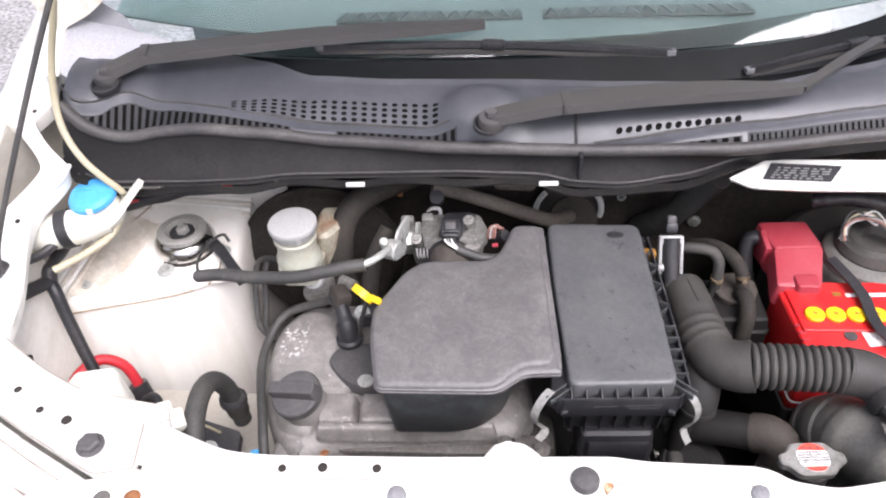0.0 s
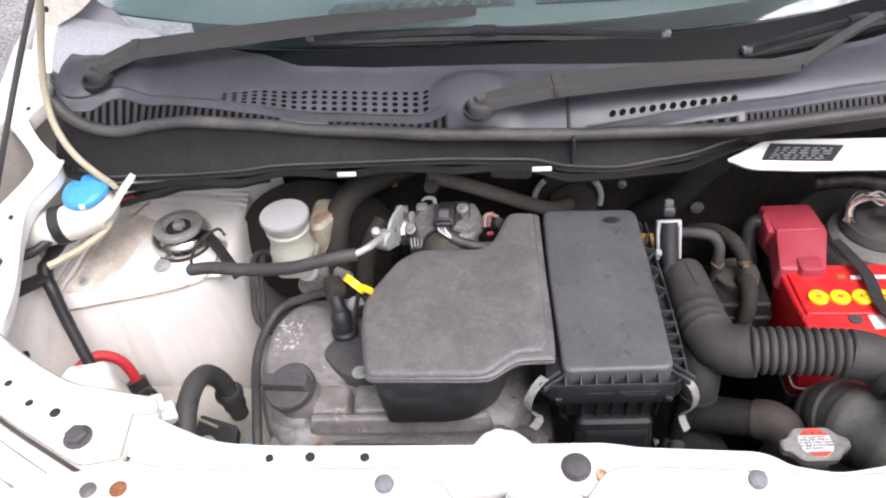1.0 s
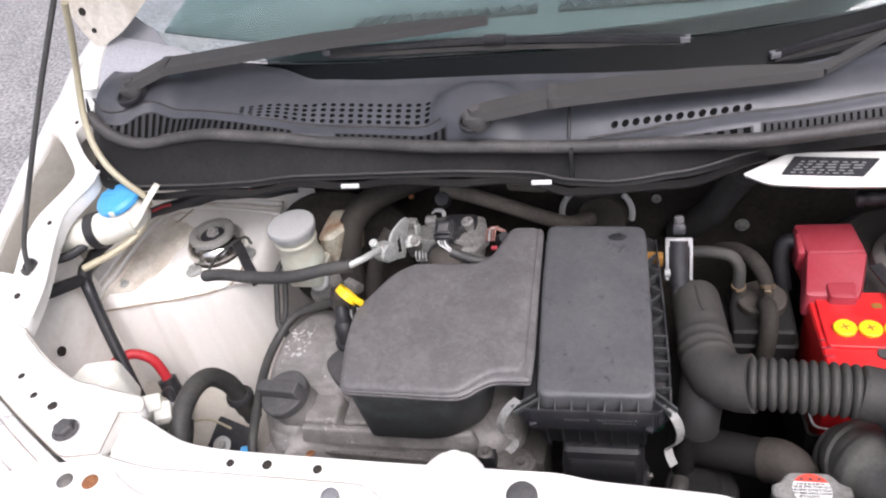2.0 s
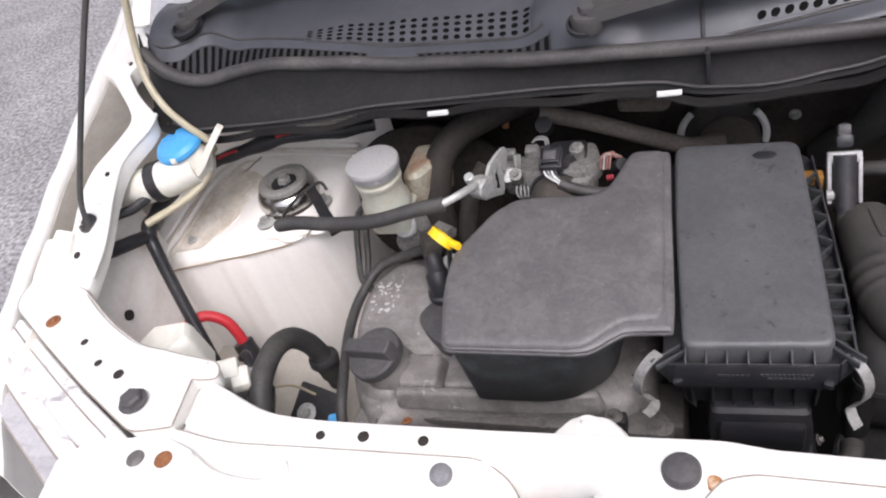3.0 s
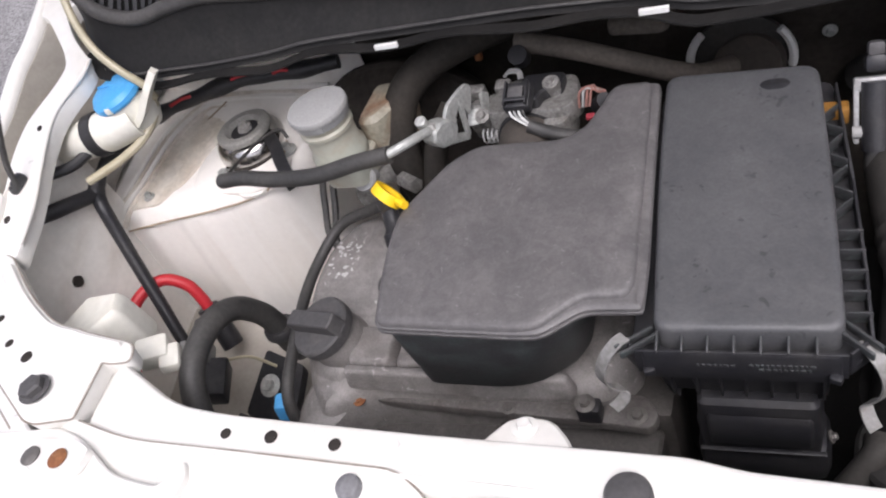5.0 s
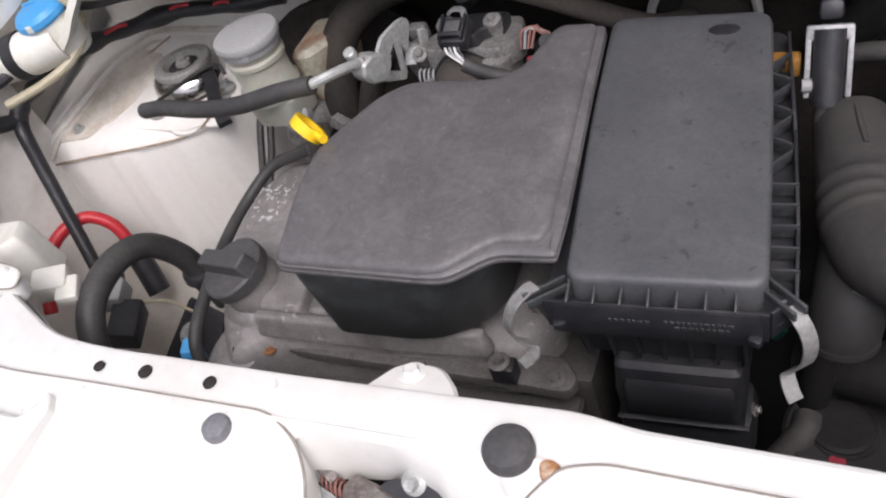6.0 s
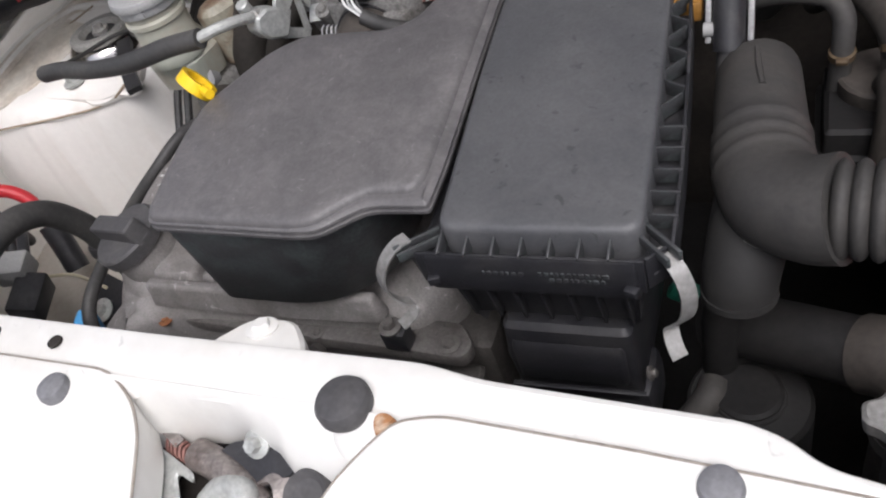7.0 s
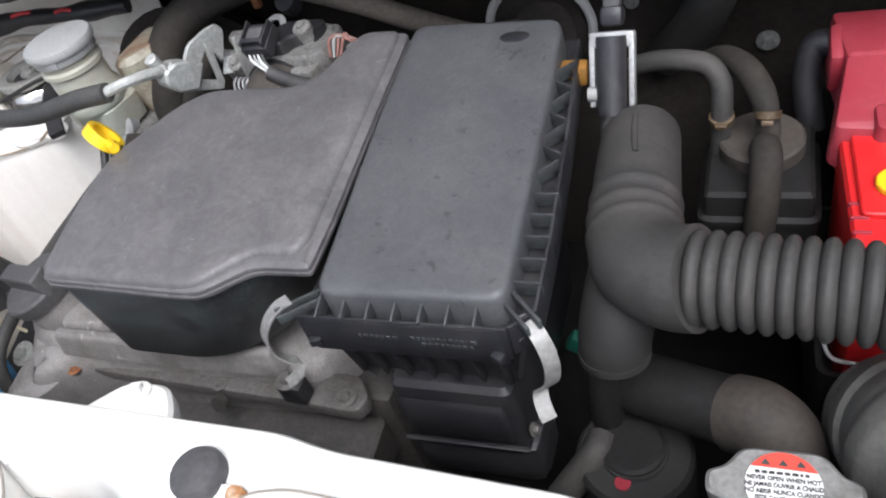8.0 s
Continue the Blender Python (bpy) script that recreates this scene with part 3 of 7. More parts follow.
# strut tower with its stepped shoulder, and the wall under the wing rail
TOPO = [(-0.60, 0.75), (-0.553, 0.748, 0.02), (-0.520, 0.7520, 0.008), (-0.511, 0.7570, 0.008), (-0.476, 0.7620, 0.008), (-0.466, 0.7605, 0.008), (-0.440, 0.7645, 0.008), (-0.429, 0.7715, 0.010), (-0.400, 0.7790, 0.010), (-0.388, 0.7815, 0.012), (-0.366, 0.7890, 0.02), (-0.338, 0.808, 0.03), (-0.312, 0.84, 0.05), (-0.308, 0.99), (-0.60, 0.99)]
tz = lambda x, y: 0.705 + max(0, min(1, (y - 0.765) / 0.12)) * 0.022 + max(0, y - 0.93) * 0.35 + 0.016 * max(0, min(1, (-0.37 - x) / 0.14))
part("strut_tower", slab(TOPO, tz, [(-0.36, -0.012), (-0.20, -0.010), (-0.09, -0.006), (-0.035, -0.001), (-0.02, 0.001), (-0.010, 0.004), (-0.004, 0.009), (-0.001, 0.015), (0, 0.022)], r=0.02, n=8), M_TOWER, car, "dusty white strut tower with rust stains", angle=50)
part("wing_wall", grid(lambda u, v: (-0.556 + 0.010 * math.sin(5 * u) * v + 0.03 * v, 0.50 + 0.27 * u, 0.80 + 0.08 * u - v * 0.34), 20, 10, thick=0.002), M_INNER, car, "dusty white wing wall")
part("wall_hole", lathe([(0.007, -0.002), (0.007, 0.001), (0.001, 0.001)], pose(-0.5395, 0.646, 0.722, 0, 86), 18), M_DARK, car)
SH = [(-0.540, 0.762, 0.01), (-0.493, 0.772, 0.01), (-0.468, 0.81, 0.03), (-0.445, 0.868, 0.03), (-0.43, 0.91, 0.02), (-0.497, 0.935, 0.03), (-0.515, 0.87, 0.03)]
part("tower_flange", slab(SH, lambda x, y: tz(x, y) + 0.0016, [(-0.01, 0.0), (-0.001, 0.0), (0, 0.003)], r=0.02), M_FLANGE, car, "mud-stained tower flange")
for k in range(4):
    d = 0.0090 * k
    ridge = [(-0.572 + d, 0.744, 0), (-0.562 + d, 0.768, 0), (-0.553 + d, 0.80, 0), (-0.538 + d, 0.872, 0), (-0.519 + d, 0.932 - d * 0.3, 0), (-0.495 + d, 0.957 - d * 0.9, 0), (-0.41, 0.963 - d, 0), (-0.31, 0.957 - d, 0)]
    part("pressed_rib", tube([(x, y, tz(x, y) + (0.0025 if i else -0.012) - 0.0012 * (k % 2)) for i, (x, y, _) in enumerate(ridge)], 0.0036, n=8), M_FLANGE if k % 2 else M_INNER, car)
part("inner_panel", grid(lambda u, v: (-0.575 + 0.32 * u, 0.972 - 0.012 * math.sin(3 * u), 0.70 + 0.19 * v), 10, 6, thick=0.002), M_INNER, car, "dusty pale panel behind the strut tower")
PAD = [(-0.455, 0.790, 0.02), (-0.36, 0.793, 0.02), (-0.330, 0.812, 0.015), (-0.326, 0.835, 0.012), (-0.335, 0.94, 0.03), (-0.46, 0.945, 0.03)]
part("mount_pad", slab(PAD, lambda x, y: tz(x, y) + 0.0022, [(-0.01, 0.0), (-0.0015, 0.0), (0, 0.003)], r=0.01), M_TOWER, car)

for fx, fy, fr in ((-0.372, 0.802, 0.017), (-0.336, 0.812, 0.015)):
    part("welded_tab", lathe([(fr, -0.003), (fr, 0.0008), (fr - 0.002, 0.0016), (0.001, 0.0016)], pose(fx, fy, tz(fx, fy) - 0.001, 14, 6) @ Matrix.Diagonal((1.25, 0.8, 1, 1)), 28), M_TOWER, car)
for nm, pts in (("seam", [(-0.548, 0.745, 0.700), (-0.49, 0.757, 0.703), (-0.428, 0.770, 0.704), (-0.375, 0.787, 0.704), (-0.345, 0.806, 0.706)]), ("seam", [(-0.548, 0.752, 0.712), (-0.515, 0.80, 0.724), (-0.50, 0.87, 0.735), (-0.46, 0.945, 0.745)]), ("seam", [(-0.345, 0.795, 0.7105), (-0.332, 0.82, 0.722), (-0.334, 0.86, 0.732)])):
    part(nm, tube(pts, 0.0013, n=6), M_DIRT, car, "rusty seam sealer line")
# firewall, floor of the bay, cowl box
part("firewall", box((1.31, 0.02, 0.69), pose(0.085, 1.0, 0.575), 0.004), M_DARK, car, "dark sooty firewall with sound insulation")
part("cowl_box", slab([(-0.50, 0.868), (-0.2, 0.860), (0.2, 0.845), (0.7, 0.87), (0.7, 0.99), (-0.50, 0.99)], 0.905, [(-0.02, 0.0), (0, 0.0)]), M_DARK, car)
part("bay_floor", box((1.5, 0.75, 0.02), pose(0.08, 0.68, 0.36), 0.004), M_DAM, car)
part("bumper", grid(lambda u, v: (-0.42 + 1.24 * u, 0.16 + 0.9 * (0.162 + 0.838 * u - 0.5) ** 2 + 0.03 * v, 0.70 - 0.5 * v), 30, 6, thick=0.004), M_WHITE, car)
part("bumper_top", grid(lambda u, v: (-0.42 + 1.24 * u, 0.163 + 0.9 * (0.162 + 0.838 * u - 0.5) ** 2 + 0.19 * v, 0.70 + 0.02 * v), 30, 4, thick=0.004), M_WHITE, car)

# white cowl panel with the data plate, seen past the cover's end
PLATE = [(0.362, 0.813, 0.004), (0.388, 0.797, 0.012), (0.45, 0.792), (0.68, 0.785), (0.68, 0.835), (0.415, 0.842, 0.01)]
part("cowl_panel", slab(PLATE, lambda x, y: 0.872 + (y - 0.80) * 0.25, [(-0.007, 0.003), (-0.002, 0.0), (0, 0.002)], r=0.004), M_WHITE, car)
dp = part("data_plate", slab([(0.403, 0.808), (0.486, 0.802), (0.506, 0.826), (0.419, 0.833)], lambda x, y: 0.8735 + (y - 0.80) * 0.25, [(-0.001, 0), (0, 0)], r=0.001), M_LOUVRE, car, "black data plate with fine print")
random.seed(4)
bars = bmesh.new()
for r in range(5):
    x = 0.413 + r * 0.003
    while x < 0.474 + r * 0.004:
        w = random.uniform(0.003, 0.011)
        box((w, 0.002, 0.0006), pose(x + w / 2, 0.8095 + r * 0.0040 - (x - 0.41) * 0.07, 0.8742 + (0.0095 + r * 0.0040 - (x - 0.41) * 0.07) * 0.25), 0, bm=bars)
        x += w + 0.004
part("print", bars, mat("plate_print", (0.22, 0.22, 0.22), 0.5, bump=0), dp)

# bonnet, propped open, hinged behind the cowl
hm = pose(0.08, 1.06, 1.075, -55, 0, 0)


def bonnet_at(u, v, lift=0.0):
    return hm @ Vector(((u - 0.5) * 1.24 * (1 - 0.05 * v), -v * 0.84, lift + 0.025 * math.sin(math.pi * u) + 0.02 * math.sin(math.pi * v * 0.8)))


bonnet = thing("bonnet", (0.08, 1.045, 1.065), "white bonnet standing open on its prop rod", "bonnet")
part("skin", grid(lambda u, v: bonnet_at(u, v - (1 - v) * (0.006 + 0.016 * math.sin(math.pi * u))), 16, 10, thick=0.002), M_WHITE, bonnet)
part("inner_frame", grid(lambda u, v: bonnet_at(0.02 + 0.96 * u, 0.02 + 0.96 * v, -0.022 - 0.012 * (abs(math.sin(7 * u)) > 0.55)), 40, 20, thick=0.002), M_INNER, bonnet)
for hx in (-0.535, 0.695):
    part("hinge", strip([(hx, 0.93, 0.975), (hx, 0.97, 1.005), (hx, 1.02, 1.03), (hx, 1.04, 1.075)], 0.03, 0.004), M_INNER, bonnet)
COR = [(-0.570, 0.0, 0.02), (-0.548, -0.050, 0.02), (-0.530, -0.073, 0.010), (-0.481, -0.052, 0.02), (-0.39, 0.02, 0.03), (-0.27, 0.10), (-0.585, 0.10)]
cp0 = part("corner_panel", slab([(x, y, *rr) for x, y, *rr in COR], 0.0, [(-0.006, 0.002), (-0.001, 0), (0, 0.003)], r=0.01), M_FLANGE, bonnet, "stained inner corner of the bonnet")
cp0.matrix_basis = pose(0, 1.0, 1.084, 78)
for hx, hy, hr in ((-0.538, -0.018, 0.006), (-0.528, -0.046, 0.004), (-0.49, 0.012, 0.006)):
    part("corner_hole", lathe([(hr, 0.0), (hr, 0.0006), (0.001, 0.0006)], pose(hx, hy, 0), 16), M_DARK, cp0)

# ---- windscreen and dashboard ----
screen = thing("windscreen", (0.08, 0.95, 0.95), "tinted laminated windscreen with a black border", "windscreen", kind="structure")
CA, SA = math.cos(radians(44)), math.sin(radians(44))


def glass_at(u, v, d=0.0):
    x = -0.56 + 1.28 * u
    s = v * 0.75
    back = 0.09 * (2 * u - 1) ** 4 + 0.03 * (2 * u - 1) ** 2
    return (x, 0.935 + back + s * CA - d * SA, 0.942 + s * SA + back * 0.25 + d * CA)


pane = part("pane", grid(lambda u, v: glass_at(u, 0.055 + v * 0.945), 30, 10, thick=0.004), M_GLASS, screen)
pane.visible_shadow = False
part("black_border", grid(lambda u, v: glass_at(0.110 + 0.870 * u, -0.03 + v * (0.078 + 0.03 * max(0, 2 * u - 1) ** 6) * min(1, 0.45 + 9 * u), 0.0035), 30, 3, thick=0.001), M_FRIT, screen)
dash = thing("dashboard", (0.08, 1.2, 0.9), "grey-green dashboard top with defroster grilles", "dashboard")
part("top", grid(lambda u, v: (-0.52 + 1.2 * u, 1.02 + 0.40 * v + 0.12 * (2 * u - 1) ** 2, 0.965 + 0.02 * math.sin(v * 3)), 20, 8, thick=0.003), M_DASH, dash)
part("face", box((1.2, 0.02, 0.4), pose(0.08, 1.44, 0.78), 0.004), M_DASH, dash)
SLAT = meshed("slat", box((0.0014, 0.03, 0.004), None, 0), M_DASH)
for x0, x1 in ((-0.16, 0.11), (0.14, 0.44)):
    gr = part("defroster_grille", box((x1 - x0, 0.032, 0.004), pose((x0 + x1) / 2, 1.085, 0.9735), 0.001), mat("grille_grey", (0.06, 0.075, 0.07), 0.6), dash)
    for k in range(int((x1 - x0) / 0.0115)):
        piece("slat", SLAT, pose(x0 + 0.006 + k * 0.0115, 1.085, 0.9755, 0, 0, 25 if k % 2 else -25), gr)

# ---- cowl cover ----
cowl = thing("cowl_cover", (0.05, 0.85, 0.9), "weathered dark grey plastic cowl cover with grilles", "cowl cover")
LIP = [(-0.505, 0.885, 0.985), (-0.490, 0.856, 0.972), (-0.474, 0.846, 0.956), (-0.445, 0.844, 0.937), (-0.413, 0.845, 0.930), (-0.36, 0.846, 0.938), (-0.315, 0.846, 0.941), (-0.235, 0.845, 0.933), (-0.137, 0.842, 0.921), (0.025, 0.824, 0.919), (0.20, 0.813, 0.919), (0.363, 0.809, 0.921), (0.544, 0.822, 0.930), (0.70, 0.87, 0.96)]
BOT = [(-0.505, 0.845, 0.905), (-0.480, 0.822, 0.885), (-0.437, 0.816, 0.872), (-0.327, 0.815, 0.872), (-0.259, 0.815, 0.874), (-0.20, 0.818, 0.879), (0.01, 0.821, 0.877), (0.12, 0.815, 0.876), (0.17, 0.80, 0.873), (0.226, 0.795, 0.873), (0.30, 0.805, 0.878), (0.39, 0.835, 0.884), (0.70, 0.85, 0.90)]
REAR = [(-0.53, 1.05, 1.0), (-0.46, 1.02, 0.99), (-0.37, 0.98, 0.98), (-0.29, 0.975, 0.976), (-0.245, 0.962, 0.973), (-0.175, 0.93, 0.967), (-0.066, 0.92, 0.965), (0.085, 0.915, 0.964), (0.232, 0.905, 0.963), (0.411, 0.897, 0.962), (0.53, 0.925, 0.967), (0.70, 0.98, 0.985)]


STEPV = [(-0.505, 0.03, 0), (-0.47, 0.12, 0), (-0.41, 0.30, 0), (-0.36, 0.30, 0), (-0.30, 0.24, 0), (-0.20, 0.20, 0), (-0.05, 0.21, 0), (0.012, 0.22, 0), (0.035, 0.03, 0), (0.17, 0.02, 0), (0.20, 0.07, 0), (0.372, 0.25, 0), (0.57, 0.25, 0), (0.70, 0.2, 0)]


def cowl_at(x, v):
    fy, fzz = lerp_curve(LIP, x)
    ry, rz = lerp_curve(REAR, x)
    a, b = Vector((fy + 0.004, fzz - 0.006)), Vector((ry, rz))
    p = a.lerp(b, v)
    crown = 0.012 * math.sin(math.pi * min(1, v * 1.1)) * (0.55 + 0.75 * max(0, min(1, (x - 0.05) / 0.12)))
    hump = 0.022 * math.exp(-(((x - 0.050) ** 2 / 0.0026 + (p.x - 0.862) ** 2 / 0.0014)) ** 2) + 0.020 * math.exp(-(((x + 0.440) ** 2 / 0.0030 + (p.x - 0.915) ** 2 / 0.0022)) ** 2)
    vs = lerp_curve(STEPV, x)[0]
    k = max(0, min(1, (v - vs) / 0.05 + 0.5))
    return Vector((x, p.x, p.y + crown + hump - 0.007 * (1 - k * k * (3 - 2 * k))))


part("panel", grid(lambda u, v: cowl_at(-0.496 + 1.166 * u, v), 150, 48, thick=0.002), M_COWL, cowl, angle=60)
part("scuttle", grid(lambda u, v: cowl_at(-0.35 + 1.015 * u, 0.97).lerp(Vector(glass_at((0.21 + 1.015 * u) / 1.28, 0.0)), v) - Vector((0, 0, 0.004)), 40, 3, thick=0.002), M_FRIT, cowl, "black scuttle strip under the glass")
ENDTOP = [(-0.545, 0.985, 0), (-0.527, 1.014, 0), (-0.459, 0.999, 0), (-0.412, 0.986, 0), (-0.350, 0.965, 0)]
ENDLOW = [(-0.545, 0.960, 0), (-0.527, 0.938, 0), (-0.508, 0.928, 0), (-0.490, 0.944, 0), (-0.470, 0.952, 0), (-0.412, 0.955, 0), (-0.350, 0.952, 0)]
PILLAR = [(-0.560, 1.06, 0), (-0.50, 1.05, 0), (-0.455, 1.024, 0), (-0.43, 1.000, 0), (-0.415, 0.984, 0)]


def end_at(u, v):
    x = -0.545 + 0.195 * u
    y0, y1 = lerp_curve(ENDLOW, x)[0], lerp_curve(ENDTOP, x)[0]
    y = y0 + (y1 - y0) * v
    return (x, y, 0.991 + 0.45 * (y - 0.95) + 0.004 * math.sin(math.pi * v) - 0.008 * (1 - v) ** 4)


def pillar_at(u, v):
    x = -0.560 + 0.145 * u
    y = lerp_curve(ENDTOP, max(x, -0.544))[0] - 0.006
    y += (lerp_curve(PILLAR, x)[0] - y) * v
    return (x, y, 0.978 + 0.45 * (y - 0.95) + 0.01 * v)


part("end_piece", grid(end_at, 36, 14, thick=0.003), M_COWLEND, cowl, "pale rounded cowl end", angle=60)
# The grey of this piece imitates a reflection in the windscreen's edge.
part("pillar_base", grid(pillar_at, 30, 8, thick=0.003), M_PILLAR, cowl, "pillar base in the grey of the reflecting glass edge", angle=60)
# Thin lighter tube added as the light reflected along the dam's bottom edge.
part("edge_glint", tube([(x, lerp_curve(BOT, x)[0] - 0.002, lerp_curve(BOT, x)[1] + 0.010) for x in [-0.47 + 0.86 * i / 30 for i in range(31)]], 0.0016, n=6, k=2), M_SEAL, cowl)
part("step_edge", tube([cowl_at(-0.50 + 0.51 * k / 30, lerp_curve(STEPV, -0.50 + 0.51 * k / 30)[0] + 0.03) for k in range(31)], 0.0018, n=6, k=2), M_SEAL, cowl)
part("step_edge", tube([cowl_at(0.19 + 0.46 * k / 24, lerp_curve(STEPV, 0.19 + 0.46 * k / 24)[0] + 0.03) for k in range(25)], 0.0018, n=6, k=2), M_SEAL, cowl)
part("seal_lip", tube([(x, *lerp_curve(LIP, x)) for x in [-0.492 + 1.162 * i / 40 for i in range(41)]], 0.0082, n=12, k=2), M_SEAL, cowl, "rounded rubber sealing lip")


def dam_at(u, v):
    x = -0.505 + 1.175 * u
    a, b = Vector(lerp_curve(LIP, x)), Vector(lerp_curve(BOT, x))
    p = a.lerp(b, v)
    return (x, p.x + 0.006 * math.sin(math.pi * v), p.y)


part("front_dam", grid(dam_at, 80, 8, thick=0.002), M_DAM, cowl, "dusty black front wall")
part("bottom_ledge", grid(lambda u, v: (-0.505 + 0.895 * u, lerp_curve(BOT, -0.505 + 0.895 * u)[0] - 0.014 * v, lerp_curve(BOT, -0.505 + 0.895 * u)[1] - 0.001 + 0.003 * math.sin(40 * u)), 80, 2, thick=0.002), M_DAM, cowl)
part("joint", box((0.004, 0.012, 0.05), pose(0.172, 0.806, 0.897, 8), 0.001), M_BLACK, cowl)
for tx in (-0.114, 0.134):
    part("paper_tab", box((0.024, 0.004, 0.0050), pose(tx, 0.803 + (0.003 if tx < 0 else -0.001), 0.8775), 0.0005), M_LABELW, cowl, "small white sticker")


def holes(x0, x1, v0, v1, nu, nv, name, fill=0.5, lift=0.0025, taper=None, tall=0.5, mt=None):
    """A grille laid on the cowl: a plate with real holes over shallow wells, blackened as shade."""
    bm = bmesh.new()
    tp = taper or (lambda u: (v0, v1))
    at = lambda u, v: cowl_at(x0 + (x1 - x0) * u, tp(u)[0] + (tp(u)[1] - tp(u)[0]) * v) + Vector((0, 0, lift))
    us, vs = [0.0], [0.0]
    for i in range(nu):
        us += [(i + 0.5 - fill / 2) / nu, (i + 0.5 + fill / 2) / nu]
    for j in range(nv):
        vs += [(j + 0.5 - tall / 2) / nv, (j + 0.5 + tall / 2) / nv]
    us.append(1.0), vs.append(1.0)
    g1 = [[bm.verts.new(at(u, v)) for v in vs] for u in us]
    down = Vector((0, 0, -0.0017))
    for i in range(len(us) - 1):
        for j in range(len(vs) - 1):
            q = (g1[i][j], g1[i + 1][j], g1[i + 1][j + 1], g1[i][j + 1])
            if i % 2 and j % 2:
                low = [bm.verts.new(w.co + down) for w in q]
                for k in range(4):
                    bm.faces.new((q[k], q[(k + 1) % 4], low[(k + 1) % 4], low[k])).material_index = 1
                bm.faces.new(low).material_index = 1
            else:
                bm.faces.new(q)
    return part(name, bm, [mt or M_COWL, M_OPENSHADE], cowl, angle=20)


def dots(x0, x1, nu, nv, name, taper, rad=0.3, lift=0.0022, skew=0.0):
    """A field of round holes let into the cowl, the shade inside them coloured near-black."""
    bm = bmesh.new()
    at = lambda u, v: cowl_at(x0 + (x1 - x0) * u, taper(u)[0] + (taper(u)[1] - taper(u)[0]) * v) + Vector((0, 0, lift))
    turn = [(math.cos(math.pi * (2 * k + 1) / 8), math.sin(math.pi * (2 * k + 1) / 8)) for k in range(8)]
    rim = [(0.5, 0.2), (0.2, 0.5), (-0.2, 0.5), (-0.5, 0.2), (-0.5, -0.2), (-0.2, -0.5), (0.2, -0.5), (0.5, -0.2)]
    cor = {0: (0.5, 0.5), 2: (-0.5, 0.5), 4: (-0.5, -0.5), 6: (0.5, -0.5)}
    for i in range(nu):
        for j in range(nv):
            c = lambda p: bm.verts.new(at((i + 0.5 + p[0]) / nu, (j + 0.5 + p[1]) / nv))
            a, b = [c(p) for p in rim], [c((p[0] * rad + skew * p[1], p[1] * rad * 1.15)) for p in turn]
            low = [bm.verts.new(w.co + Vector((0, 0, -0.0016))) for w in b]
            for k in range(8):
                q = (k + 1) % 8
                bm.faces.new((a[k], a[q], b[q], b[k]))
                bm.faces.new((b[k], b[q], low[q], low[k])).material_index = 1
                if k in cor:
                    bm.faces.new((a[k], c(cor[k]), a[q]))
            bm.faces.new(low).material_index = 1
    return part(name, bm, [M_COWL, M_OPENSHADE], cowl, angle=20)


vs_at = lambda x: lerp_curve(STEPV, x)[0]
dots(-0.282, -0.003, 21, 4, "perforated_panel", lambda u: (0.24, 0.33 + 0.23 * min(1, u * 2.2)))
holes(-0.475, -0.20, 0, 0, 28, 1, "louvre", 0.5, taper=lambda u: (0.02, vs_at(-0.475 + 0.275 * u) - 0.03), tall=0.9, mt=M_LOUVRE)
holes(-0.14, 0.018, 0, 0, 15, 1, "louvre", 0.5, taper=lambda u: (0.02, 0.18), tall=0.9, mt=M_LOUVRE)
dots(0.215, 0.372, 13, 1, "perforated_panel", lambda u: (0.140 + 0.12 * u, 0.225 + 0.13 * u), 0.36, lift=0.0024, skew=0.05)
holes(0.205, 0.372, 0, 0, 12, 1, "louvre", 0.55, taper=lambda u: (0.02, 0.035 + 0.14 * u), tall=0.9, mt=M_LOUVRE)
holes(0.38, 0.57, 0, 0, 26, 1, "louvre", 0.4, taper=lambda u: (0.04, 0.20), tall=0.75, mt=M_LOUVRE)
part("seam", tube([cowl_at(0.168, 0.02 + 0.5 * k / 6) + Vector((0, 0, 0.001)) for k in range(7)], 0.0022, n=8, k=2), M_BLACK, cowl)
for (wx, wy, wz) in ((0.056, 0.832, 0.950), (-0.444, 0.900, 0.978)):
    part("pivot_well", lathe([(0.019, -0.004), (0.019, 0.001), (0.016, 0.002), (0.015, -0.003), (0.001, -0.0035)], pose(wx + 0.002, wy - 0.006, wz + 0.004, 14), 24), M_LOUVRE, cowl)


